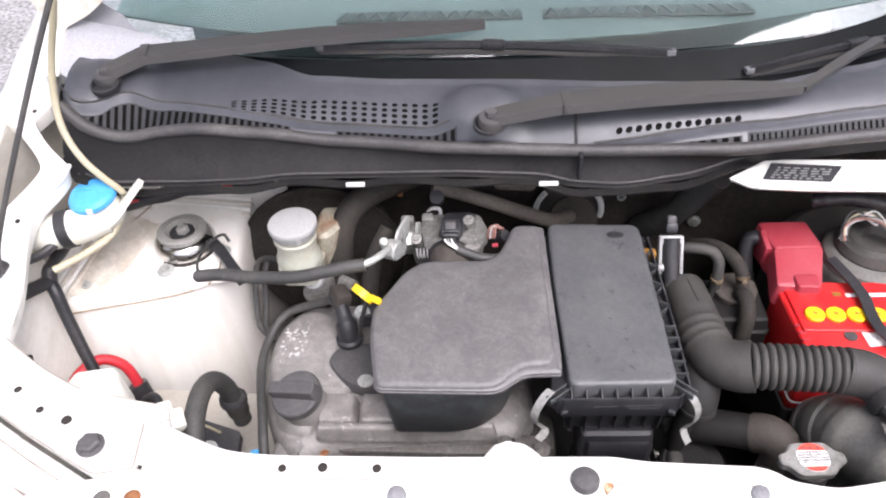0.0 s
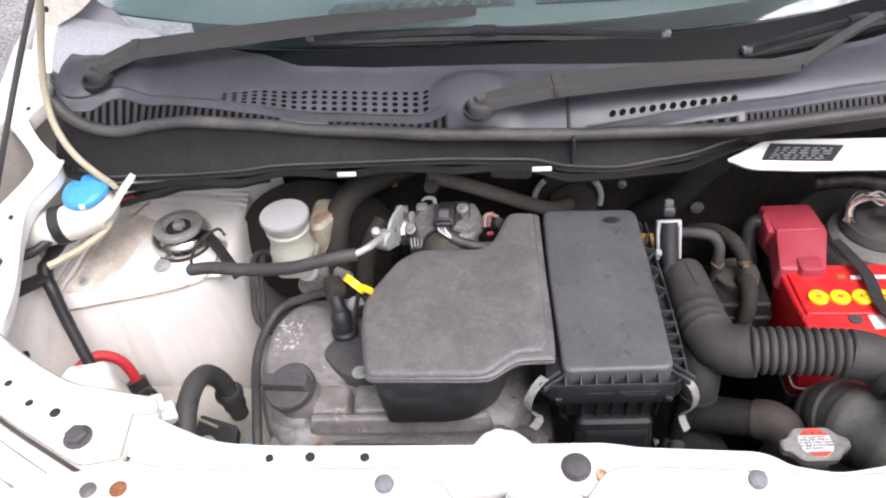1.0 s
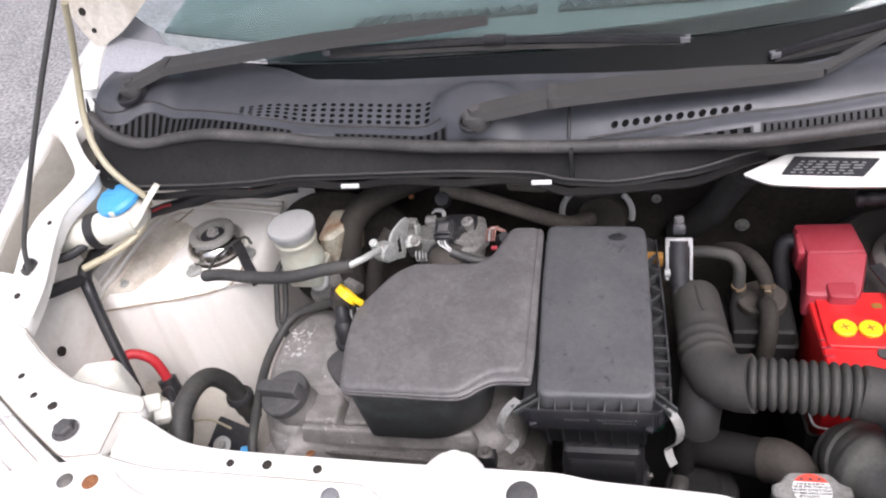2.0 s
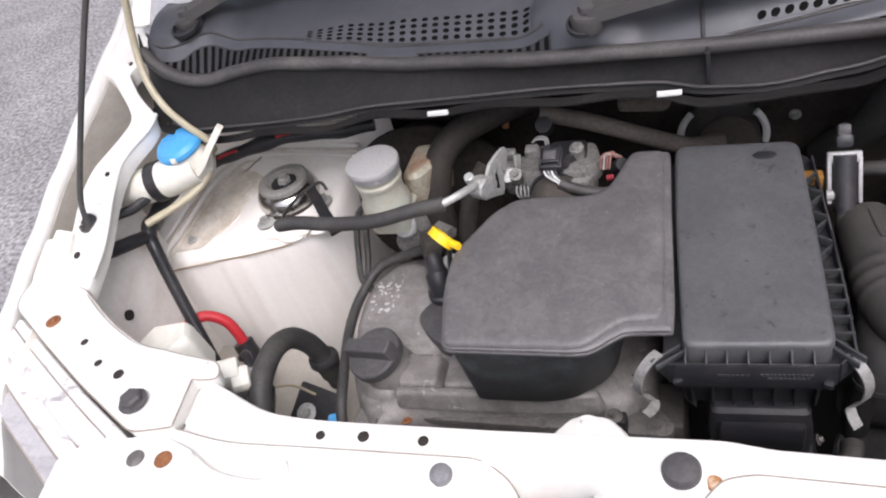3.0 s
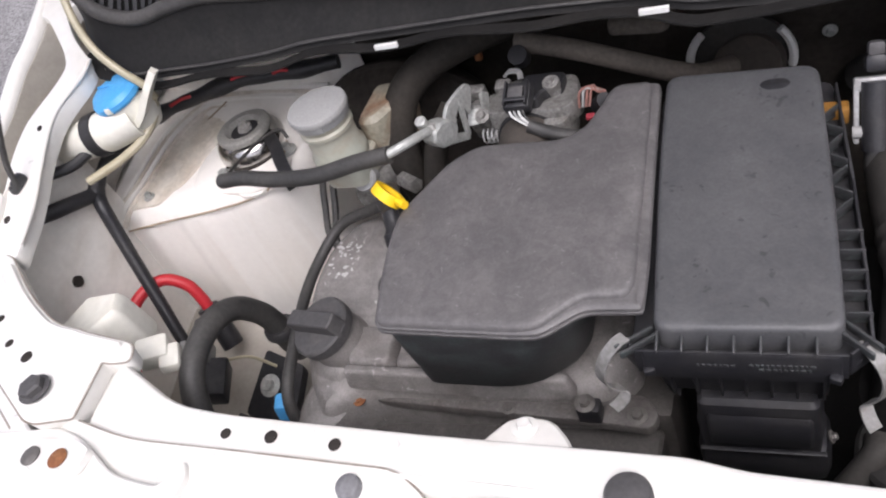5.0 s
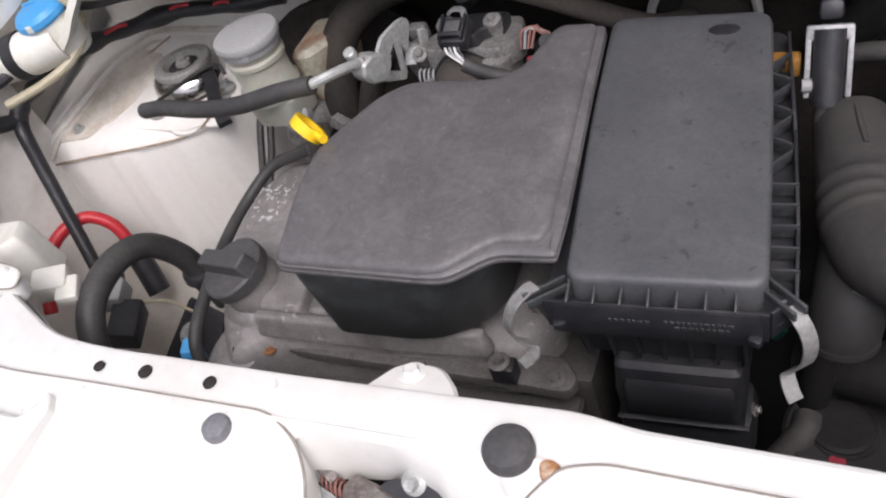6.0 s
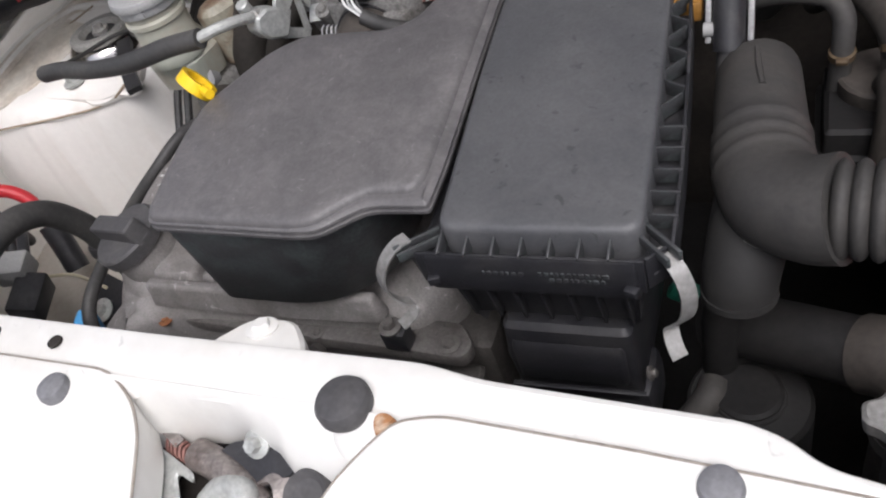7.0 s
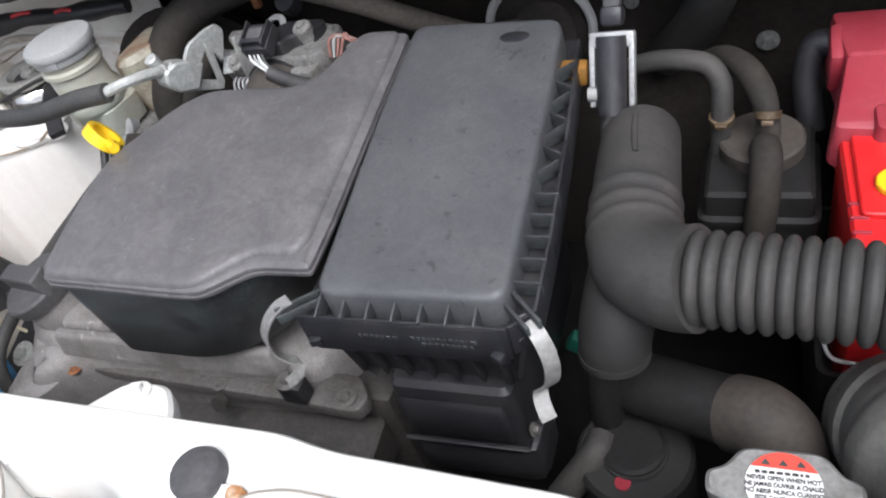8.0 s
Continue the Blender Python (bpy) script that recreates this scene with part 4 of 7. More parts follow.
def wiper(name, nut, arm, blade, label, tip=None):
    """A wiper: arm from its pivot, hinge, blade on the glass."""
    w = thing(name, nut, label, "wiper", "windscreen wipers")
    part("pivot_nut", hexbolt(0.0080, 0.009), M_STOP, w).matrix_basis = pose(nut[0], nut[1], nut[2] + 0.002, 12)
    part("pivot_head", lathe([(0.0165, -0.014), (0.0170, -0.002), (0.0150, 0.002), (0.001, 0.003)], pose(*nut, 12), 24), M_WIPER, w)
    a, h, e = (Vector(p) for p in arm)
    part("arm_root", sweep(spline([Vector(nut), a.lerp(Vector(nut), 0.4), h], 5), lambda i, s: [(-0.012 - 0.004 * s, -0.006), (0.012 + 0.004 * s, -0.006), (0.010 + 0.004 * s, 0.006), (-0.010 - 0.004 * s, 0.006)]), M_WIPER, w)
    part("hinge", box((0.012, 0.036, 0.014), Matrix.Translation(h) @ (e - h).to_track_quat("X", "Z").to_matrix().to_4x4(), 0.001), M_WIPER, w)
    part("arm", sweep(spline([h, h.lerp(e, 0.5) + Vector((0, 0, 0.004)), e], 8), lambda i, s: [(-0.0195 + 0.013 * s ** 4, -0.005), (0.0195 - 0.013 * s ** 4, -0.005), (0.018 - 0.013 * s ** 4, 0.005), (-0.018 + 0.013 * s ** 4, 0.005)]), M_WIPER, w)
    if tip:
        part("arm_tip", sweep(spline([e, e.lerp(Vector(tip), 0.5) + Vector((0, 0, 0.003)), Vector(tip)], 5), lambda i, s: [(-0.006, -0.003), (0.006, -0.003), (0.006, 0.003), (-0.006, 0.003)]), M_WIPER, w)
    b0, b1 = Vector(blade[0]), Vector(blade[1])
    mid = b0.lerp(b1, 0.5) + Vector((0, 0, 0.008))
    part("blade_bow", sweep(spline([b0, mid, b1], 10), lambda i, s: [(-0.004, -0.003), (0.004, -0.003), (0.003, 0.004), (-0.003, 0.004)]), M_BLACK, w)
    part("blade_rubber", sweep(spline([b0 - Vector((0, 0, 0.006)), mid - Vector((0, 0, 0.01)), b1 - Vector((0, 0, 0.006))], 10), lambda i, s: [(-0.003, -0.003), (0.003, -0.003), (0.0015, 0.003), (-0.0015, 0.003)]), M_RUBBER, w)
    for p in (b0, b1):
        part("end_cap", box((0.012, 0.009, 0.008), Matrix.Translation(p) @ (b1 - b0).to_track_quat("X", "Z").to_matrix().to_4x4(), 0.001), M_GREYPL, w)
    part("blade_clip", box((0.03, 0.012, 0.012), Matrix.Translation(mid) @ (b1 - b0).to_track_quat("X", "Z").to_matrix().to_4x4(), 0.002), M_BLACK, w)
    return w


wiper("wiper", (0.0615, 0.822, 0.964), [(0.09, 0.828, 0.968), (0.153, 0.836, 0.975), (0.441, 0.858, 0.975)], [(0.405, 0.944, 0.953), (0.70, 1.012, 0.972)], "matt black wiper arm and blade parked on the glass", (0.575, 0.972, 0.978))
wiper("wiper", (-0.441, 0.903, 0.990), [(-0.425, 0.914, 0.997), (-0.397, 0.935, 1.001), (0.055, 0.998, 1.002)], [(-0.17, 0.975, 0.985), (0.303, 0.961, 0.973)], "long matt black wiper arm lying across the cowl")

# ---- air cleaner ----
ac = thing("air_cleaner", (0.1, 0.65, 0.62), "dusty black plastic air cleaner housing on the engine", "air cleaner")
COVER = [(-0.0735, 0.5450, 0.010), (0.050, 0.5425, 0.010), (0.066, 0.5440, 0.010), (0.092, 0.5635, 0.008), (0.101, 0.5660, 0.006), (0.1370, 0.5670, 0.004), (0.1378, 0.60, 0.02), (0.1335, 0.70, 0.04), (0.1305, 0.802, 0.008), (0.089, 0.802, 0.010),
         (0.0795, 0.775, 0.02), (0.069, 0.750, 0.016), (0.053, 0.7385, 0.016), (-0.026, 0.7390, 0.012), (-0.052, 0.719, 0.012), (-0.086, 0.660, 0.014), (-0.0855, 0.615, 0.03)]
hz = lambda x, y: 0.7935 + (y - 0.545) * 0.073
part("resonator_cover", slab(COVER, hz, [(-0.0150, 0.0030), (-0.0140, 0.0004), (-0.0125, 0.0), (-0.0110, 0.0), (-0.0102, 0.0022), (-0.0092, 0.0022), (-0.0086, 0.0002), (-0.0066, 0.0004), (-0.0050, 0.0026), (-0.0046, 0.0060)], n=5), M_CLEANER, ac, "dusty charcoal plastic cover with a stepped rim", angle=40)
PLATEAU = [(-0.0715, 0.5468, 0.010), (0.049, 0.5448, 0.010), (0.0640, 0.5472, 0.012), (0.0885, 0.5695, 0.008), (0.0960, 0.5735, 0.006), (0.1245, 0.5755, 0.007), (0.1300, 0.5860, 0.010), (0.1270, 0.70, 0.04), (0.1240, 0.7995, 0.008), (0.0905, 0.8000, 0.010),
           (0.0812, 0.775, 0.02), (0.0706, 0.749, 0.016), (0.0540, 0.7368, 0.016), (-0.0255, 0.7372, 0.012), (-0.0505, 0.718, 0.012), (-0.0838, 0.660, 0.014), (-0.0834, 0.615, 0.03)]
part("raised_top", slab(PLATEAU, hz, [(-0.0070, -0.0008), (-0.0042, 0.0), (-0.0020, 0.0010), (-0.0006, 0.0032), (0, 0.0075)], n=5), M_CLEANER, ac, "dusty charcoal raised top", angle=60)
BELOW = [(-0.0700, 0.5480, 0.014), (0.048, 0.5465, 0.014), (0.064, 0.5500, 0.014), (0.090, 0.5690, 0.012), (0.100, 0.60), (0.100, 0.72), (-0.02, 0.72), (-0.05, 0.70), (-0.078, 0.645)]
TOE = [(-0.0600, 0.5500, 0.012), (0.012, 0.5500, 0.016), (0.040, 0.5560, 0.018), (0.070, 0.5800, 0.012), (0.078, 0.60), (0.078, 0.72), (-0.02, 0.70), (-0.045, 0.69), (-0.062, 0.645)]
bowl = bmesh.new()
br = [rounded(p, 0.006, 4) for p in (TOE, BELOW)]
loft(bowl, [[Vector((a.x + (b.x - a.x) * k, a.y + (b.y - a.y) * k + q, z)) for a, b in zip(inset(br[0], d), inset(br[1], d))] for k, q, z, d in ((0.0, 0.003, 0.694, 0.012), (0.0, 0.001, 0.6955, 0.004), (0.06, 0.0, 0.700, 0.001), (0.75, 0.0, 0.762, 0.0), (0.98, 0.0, 0.781, 0.0))], cap0=True, cap1=True)
part("resonator_body", bowl, M_SCUFF, ac, "dark blue-black tapered lower body", angle=50)
LID = [(0.1440, 0.5530, 0.013), (0.2650, 0.5555, 0.013), (0.2612, 0.68, 0.04), (0.2545, 0.8010, 0.014), (0.1350, 0.8045, 0.014), (0.1365, 0.70, 0.05), (0.1405, 0.62, 0.04)]
lz = lambda x, y: 0.785 + (y - 0.556) * 0.105
part("lid", slab(LID, lz, [(-0.030, 0.0), (-0.0050, 0.0002), (-0.0026, 0.0008), (-0.0010, 0.0022), (-0.0003, 0.0042), (0, 0.0070)], n=7), M_LID, ac, "smooth black plastic lid", angle=60)
part("dust_mark", slab([(0.209, 0.7805, 0.006), (0.2155, 0.7745, 0.006), (0.2285, 0.7745, 0.006), (0.2345, 0.7805, 0.006), (0.2285, 0.7865, 0.006), (0.2155, 0.7865, 0.006)], lz, [(-0.001, 0), (0.0002, 0), (0.0004, 0.0005)]), M_BLACK, ac, "dark oval moulding mark")
TRAY = [(0.126, 0.5445, 0.012), (0.272, 0.5465, 0.012), (0.2785, 0.562, 0.006), (0.2755, 0.68), (0.2650, 0.806, 0.012), (0.130, 0.806, 0.01), (0.127, 0.60)]
part("flange", slab(TRAY, lz, [(-0.030, 0.002), (-0.028, 0.0), (-0.025, 0.0), (-0.024, 0.001)]), M_BLACK, ac)
rim = bmesh.new()
for a, b, h in (((0.131, 0.5435), (0.266, 0.5455), 0.026), ((0.119, 0.5565), (0.1315, 0.5440), 0.024), ((0.2665, 0.5460), (0.2795, 0.5590), 0.024), ((0.2795, 0.559), (0.2785, 0.61), 0.024), ((0.2785, 0.61), (0.2740, 0.69), 0.024), ((0.2740, 0.69), (0.2660, 0.79), 0.024)):
    a, b = Vector(a), Vector(b)
    m = (a + b) / 2
    ang = math.degrees(math.atan2(b.y - a.y, b.x - a.x))
    tilt = 6.0 if abs(b.y - a.y) > 0.02 else 0.0
    box(((b - a).length, 0.0022, h), pose(m.x, m.y, lz(m.x, m.y) - 0.011 - h / 2) @ pose(0, 0, 0, 0, 0, ang) @ pose(0, 0, 0, 0, -tilt), 0.0006, bm=rim)
part("rim_wall", rim, M_BLACK, ac)
# a moulded band under the rim, with the maker's raised marks as bars
part("front_band", slab([(0.136, 0.5415, 0.003), (0.262, 0.5432, 0.003), (0.262, 0.5475, 0.003), (0.136, 0.5460, 0.003)], 0.7715, [(-0.0290, 0.0), (-0.0275, -0.0008), (-0.002, 0.0), (0, 0.0008)]), M_BLACK, ac)
RIB = meshed("rib", box((0.0017, 0.0175, 0.0115), None, 0.0006), M_SCUFF)
for k in range(7):
    x = 0.1465 + k * 0.0168
    piece("rib", RIB, pose(x, 0.5515 + k * 0.0003, lz(x, 0.548) - 0.0125, 16), ac)
SIDERIB = meshed("side_rib", box((0.0016, 0.0185, 0.011), None, 0.0005), M_SCUFF)
for k in range(5):
    y = 0.576 + k * 0.0165
    piece("rib", SIDERIB, pose(0.2715 - k * 0.0006, y, lz(0.27, y) - 0.015, 0, 0, 90), ac)
for k in range(7):
    y = 0.664 + k * 0.0155
    piece("rib", SIDERIB, pose(0.2665 - k * 0.0010, y, lz(0.266, y) - 0.015, 0, 0, 58 if k % 2 else -42), ac)
STRUT = meshed("strut", box((0.0024, 0.031, 0.007), None, 0.0007), M_SCUFF)
for sx, sy, a in ((0.1300, 0.5525, -52), (0.1345, 0.5475, -52), (0.2685, 0.5545, 46), (0.2740, 0.5600, 46)):
    piece("corner_strut", STRUT, pose(sx, sy, lz(sx, sy) - 0.0115, 0, 0, a), ac)
LOWER = [(0.132, 0.5475, 0.012), (0.266, 0.5495, 0.012), (0.262, 0.79, 0.01), (0.132, 0.79, 0.01)]
part("filter_case", slab(LOWER, lz, [(-0.098, 0.020), (-0.090, 0.014), (-0.060, 0.008), (-0.030, 0.0)]), M_BLACK, ac)
VRIB = meshed("case_rib", box((0.0020, 0.007, 0.044), None, 0.0006), M_BLACK)
for k in range(7):
    piece("case_rib", VRIB, pose(0.150 + k * 0.0170, 0.5520 + k * 0.0003, 0.7235, 12), ac)
INLET = [(0.160, 0.5475, 0.012), (0.254, 0.5490, 0.012), (0.252, 0.72), (0.165, 0.72)]
part("inlet_box", slab(INLET, 0.694, [(-0.085, 0.004), (-0.034, 0.001), (-0.028, 0.002), (-0.004, 0.004), (0, 0.008)]), M_BLACK, ac)
part("inlet_lip", box((0.092, 0.004, 0.0018), pose(0.2085, 0.5462, 0.6355, 0, -1, 1), 0.0008), M_BLACK, ac)
part("inlet_panel", slab([(0.172, 0.5440, 0.004), (0.244, 0.5452, 0.004), (0.246, 0.5500, 0.003), (0.170, 0.5490, 0.003)], 0.6850, [(-0.040, 0.001), (-0.038, 0.0), (-0.006, 0.0), (-0.001, 0.002), (0, 0.0026)]), M_BLACK, ac)
part("inlet_foot", box((0.100, 0.05, 0.05), pose(0.208, 0.575, 0.600, 0, 0, 1), 0.012), M_BLACK, ac)
piece("bolt", BOLT_DARK, pose(0.2565, 0.556, 0.648, 0, 70) @ Matrix.Diagonal((0.6, 0.6, 1, 1)), ac, "small steel bolt")
random.seed(21)
for x0, x1, zz in ((0.172, 0.196, 0.7600), (0.206, 0.246, 0.7610), (0.212, 0.242, 0.7562)):
    x = x0
    while x < x1:
        w = random.uniform(0.0016, 0.0034)
        part("moulded_bar", box((w, 0.0012, 0.0030), pose(x + w / 2, 0.5412 + (x - 0.14) * 0.0135, zz), 0.0003), M_SCUFF, ac)
        x += w + 0.0012
for lx in (0.139, 0.2585):
    part("lug", box((0.008, 0.006, 0.006), pose(lx, 0.5405, 0.752, 0, 0, 20 if lx < 0.2 else -20), 0.0012), M_BLACK, ac)


def clip(pts, across):
    part("spring_clip", band(pts, 0.0098, 0.0014, across), M_CLIP, ac, "dull grey spring steel clip")


clip([(0.1245, 0.5520, 0.7765), (0.1185, 0.5465, 0.7755), (0.1105, 0.5395, 0.7680), (0.1055, 0.5350, 0.7560), (0.1055, 0.5345, 0.7430), (0.1105, 0.5365, 0.7330), (0.1170, 0.5390, 0.7285), (0.1185, 0.5350, 0.7250), (0.1145, 0.5300, 0.7215), (0.1100, 0.5270, 0.7190)], (1, -0.8, 0))
clip([(0.2715, 0.5575, 0.7700), (0.2775, 0.5530, 0.7690), (0.2850, 0.5460, 0.7610), (0.2885, 0.5415, 0.7490), (0.2870, 0.5405, 0.7350), (0.2820, 0.5420, 0.7250), (0.2770, 0.5430, 0.7200), (0.2775, 0.5390, 0.7150), (0.2800, 0.5345, 0.7100), (0.2825, 0.5315, 0.7060)], (1, 0.8, 0))

# ---- engine ----
eng = thing("engine", (0.0, 0.65, 0.4), "grey alloy engine with a dusty camshaft cover", "engine")
VC = [(-0.180, 0.522, 0.02), (-0.150, 0.553, 0.02), (-0.11, 0.558), (0.09, 0.566, 0.02), (0.112, 0.60), (0.112, 0.785), (-0.15, 0.785), (-0.200, 0.783, 0.03), (-0.236, 0.750, 0.04), (-0.247, 0.690, 0.05), (-0.240, 0.620, 0.06), (-0.214, 0.565, 0.05)]
vz = lambda x, y: 0.668 + max(0, y - 0.56) * 0.10
part("cam_cover", slab(VC, vz, [(-0.14, -0.002), (-0.03, 0.0), (-0.016, 0.003), (-0.007, 0.008), (-0.002, 0.015), (0, 0.024)], n=6), M_ALU, eng, "grey cast camshaft cover with pale oxide spots", angle=60)
# the stepped front: a raised lip and two pads above a sunken panel
part("cover_lip", slab([(-0.156, 0.5625, 0.004), (-0.02, 0.5625, 0.004), (0.06, 0.5655, 0.006), (0.06, 0.5755), (-0.02, 0.5725, 0.004), (-0.156, 0.5725, 0.004)], 0.6900, [(-0.022, -0.004), (-0.004, -0.0006), (-0.001, 0.0008), (0, 0.0025)]), M_ALU, eng, angle=50)
for x0, x1 in ((-0.156, -0.113), (-0.104, -0.060)):
    part("cover_pad", slab([(x0, 0.5750, 0.005), (x1, 0.5750, 0.005), (x1, 0.6150, 0.005), (x0, 0.6150, 0.005)], lambda x, y: 0.6905 + (y - 0.575) * 0.05, [(-0.022, -0.004), (-0.004, -0.0005), (-0.001, 0.001), (0, 0.003)]), M_ALU, eng, angle=50)
part("cover_shoulder", slab([(-0.236, 0.655, 0.03), (-0.205, 0.575, 0.03), (-0.166, 0.562, 0.02), (-0.160, 0.60, 0.02), (-0.120, 0.625, 0.02), (-0.120, 0.74, 0.02), (-0.200, 0.765, 0.03), (-0.234, 0.72, 0.03)], lambda x, y: vz(x, y) + 0.010, [(-0.02, -0.006), (-0.006, 0.0), (-0.002, 0.004), (0, 0.011)], n=6), M_ALU, eng, angle=60)
random.seed(8)
spots = bmesh.new()
for k in range(46):
    a, r = random.uniform(0, 6.28), 0.024 * math.sqrt(random.random())
    sx, sy = -0.207 + 0.75 * r * math.cos(a), 0.702 + 1.2 * r * math.sin(a)
    lathe([(random.uniform(0.0008, 0.0024), 0.0), (0.0005, 0.0006)], pose(sx, sy, vz(sx, sy) + 0.0101, 0, 0, random.uniform(0, 180)) @ Matrix.Diagonal((random.uniform(0.5, 1.4), random.uniform(0.5, 1.6), 1, 1)), 6, bm=spots)
tagged(part("oxide_spots", spots, M_OXIDE, eng, "pale flaking oxide spots"), "pale flaking oxide spots", kind="stuff")
RIMF = [(-0.172, 0.546, 0.008), (-0.150, 0.5625, 0.012), (-0.130, 0.5565, 0.004), (0.06, 0.5520, 0.006), (0.126, 0.5490, 0.008), (0.132, 0.562, 0.008), (0.118, 0.58), (-0.19, 0.60)]
part("cover_flange", slab(RIMF, 0.652, [(-0.013, 0.001), (-0.003, 0), (-0.0008, 0.0008), (0, 0.0026)]), M_ALUSHADE, eng)
# Casing and ledge carry the shade under the air cleaner in their colour.
part("front_case", box((0.30, 0.06, 0.26), pose(-0.01, 0.600, 0.505), 0.01), M_ALUDIRTSHADE, eng)
part("lower_ledge", slab([(-0.155, 0.520, 0.008), (0.125, 0.522, 0.008), (0.130, 0.57), (-0.15, 0.57)], lambda x, y: 0.604 + (y - 0.53) * 0.3, [(-0.04, 0), (-0.003, 0), (0, 0.003)]), M_ALUDIRTSHADE, eng, "dusty lower engine casting, coloured dark for shade")
part("end_case", slab([(-0.206, 0.500, 0.02), (-0.160, 0.528, 0.02), (-0.155, 0.575, 0.01), (-0.215, 0.60, 0.03), (-0.222, 0.545, 0.03)], 0.655, [(-0.2, 0.004), (-0.02, 0.0), (-0.006, 0.004), (0, 0.014)]), M_ALU, eng)
piece("bolt", BOLT_RUST, pose(-0.151, 0.5545, 0.6525) @ Matrix.Diagonal((0.75, 0.75, 0.9, 1)), eng, "rusty bolt")
part("bolt_post", box((0.020, 0.014, 0.020), pose(0.076, 0.5560, 0.6620), 0.002), M_BLACK, eng)
piece("bolt", BOLT_DARK, pose(0.074, 0.5555, 0.6725) @ Matrix.Diagonal((1.0, 1.0, 1.5, 1)), eng, "dull steel bolt")
piece("bolt", BOLT_DARK, pose(0.1135, 0.5590, 0.6525), eng)
piece("bolt", BOLT_DARK, pose(0.001, 0.5575, 0.6525) @ Matrix.Diagonal((0.7, 0.7, 0.6, 1)), eng)
part("eye_lug", lathe([(0.004, -0.003), (0.0075, -0.003), (0.0075, 0.003), (0.004, 0.003)], pose(0.000, 0.5475, 0.640, 70), 18), M_ALUDIRTSHADE, eng)


oil = part("oil_cap", lathe([(0.026, -0.012), (0.031, -0.011), (0.0318, -0.004), (0.0318, 0.0005), (0.0300, 0.0025), (0.027, 0.003), (0.001, 0.0035)], pose(-0.183, 0.597, 0.714, 10, -12, 0), 40), M_STOP, eng, "round black oil filler cap with a bar grip")
part("grip", slab([(-0.0305, -0.0085, 0.003), (0.0305, -0.0085, 0.003), (0.0305, 0.0085, 0.003), (-0.0305, 0.0085, 0.003)], 0.0165, [(-0.02, -0.001), (-0.0015, 0.0), (0, 0.0012)]), M_STOP, oil).matrix_basis = pose(-0.183, 0.597, 0.714, 10, -12, -12)
part("filler_neck", lathe([(0.03, -0.05), (0.028, -0.012)], pose(-0.183, 0.597, 0.714, 10, -12, 0), 28), M_ALU, eng)
part("coil_cover", slab([(-0.140, 0.697, 0.016), (-0.158, 0.668, 0.014), (-0.130, 0.632, 0.016), (-0.100, 0.620, 0.010), (-0.06, 0.63), (-0.06, 0.697)], lambda x, y: 0.695, [(-0.02, 0), (-0.003, 0), (-0.0008, 0.001), (0, 0.003)]), M_STOP, eng, "flat black coil cover plate")
piece("bolt", BOLT, pose(-0.102, 0.631, 0.6955), eng)
part("coil", tube([(-0.130, 0.700, 0.68), (-0.131, 0.702, 0.715), (-0.140, 0.724, 0.735), (-0.150, 0.738, 0.738)], lambda s: 0.014 if s < 0.45 else 0.010, n=14), M_BLACK, eng)
part("coil_collar", lathe([(0.016, -0.006), (0.018, -0.003), (0.018, 0.003), (0.015, 0.006)], pose(-0.130, 0.700, 0.700)), M_BLACK, eng)
part("coil_plug", box((0.022, 0.03, 0.02), pose(-0.142, 0.736, 0.745, 0, 20, 30), 0.003), M_BROWNHOSE, eng)
part("sensor", box((0.03, 0.024, 0.02), pose(-0.10, 0.712, 0.732, 0, 0, 12), 0.003), M_BLACK, eng)
piece("bolt", BOLT, pose(-0.109, 0.707, 0.743, 70), eng)
stick = part("dipstick", tube([(-0.118, 0.698, 0.70), (-0.104, 0.690, 0.76), (-0.092, 0.678, 0.80)], 0.003, n=8), M_HOSE, eng)
ringm = Matrix.Translation((-0.098, 0.678, 0.806)) @ Vector((0.62, 0.62, 0.48)).to_track_quat("Z", "X").to_matrix().to_4x4()
part("handle", lathe([(0.0115, -0.0048), (0.0155, -0.0048), (0.0155, 0.0048), (0.0115, 0.0048), (0.0115, -0.0048)], ringm, 24, bm=tube([(-0.088, 0.6715, 0.806), (-0.076, 0.664, 0.806)], 0.0042, n=8)), M_YELLOW, stick, "yellow dipstick loop")

# throttle body and its linkage
tb = thing("throttle_valve", (0.0, 0.80, 0.74), "cast alloy throttle valve housing with connectors and linkage", "throttle valve")
part("housing", box((0.085, 0.044, 0.050), pose(-0.004, 0.820, 0.762, 12), 0.008), M_CAST, tb)
part("left_block", box((0.034, 0.030, 0.034), pose(-0.042, 0.816, 0.772, 20), 0.005), M_CAST, tb)
part("ear", box((0.018, 0.012, 0.018), pose(-0.054, 0.832, 0.792, 10), 0.003), M_CAST, tb)
part("ear", box((0.016, 0.014, 0.020), pose(-0.026, 0.834, 0.792, 10), 0.003), M_CAST, tb)
part("lug", slab([(0.004, 0.774, 0.006), (0.046, 0.772, 0.010), (0.054, 0.800, 0.010), (0.044, 0.838, 0.010), (0.020, 0.842, 0.01), (0.006, 0.806, 0.006)], lambda x, y: 0.795 + (y - 0.79) * 0.10, [(-0.03, 0.003), (-0.003, 0.0), (-0.0008, 0.001), (0, 0.003)]), M_CAST, tb)
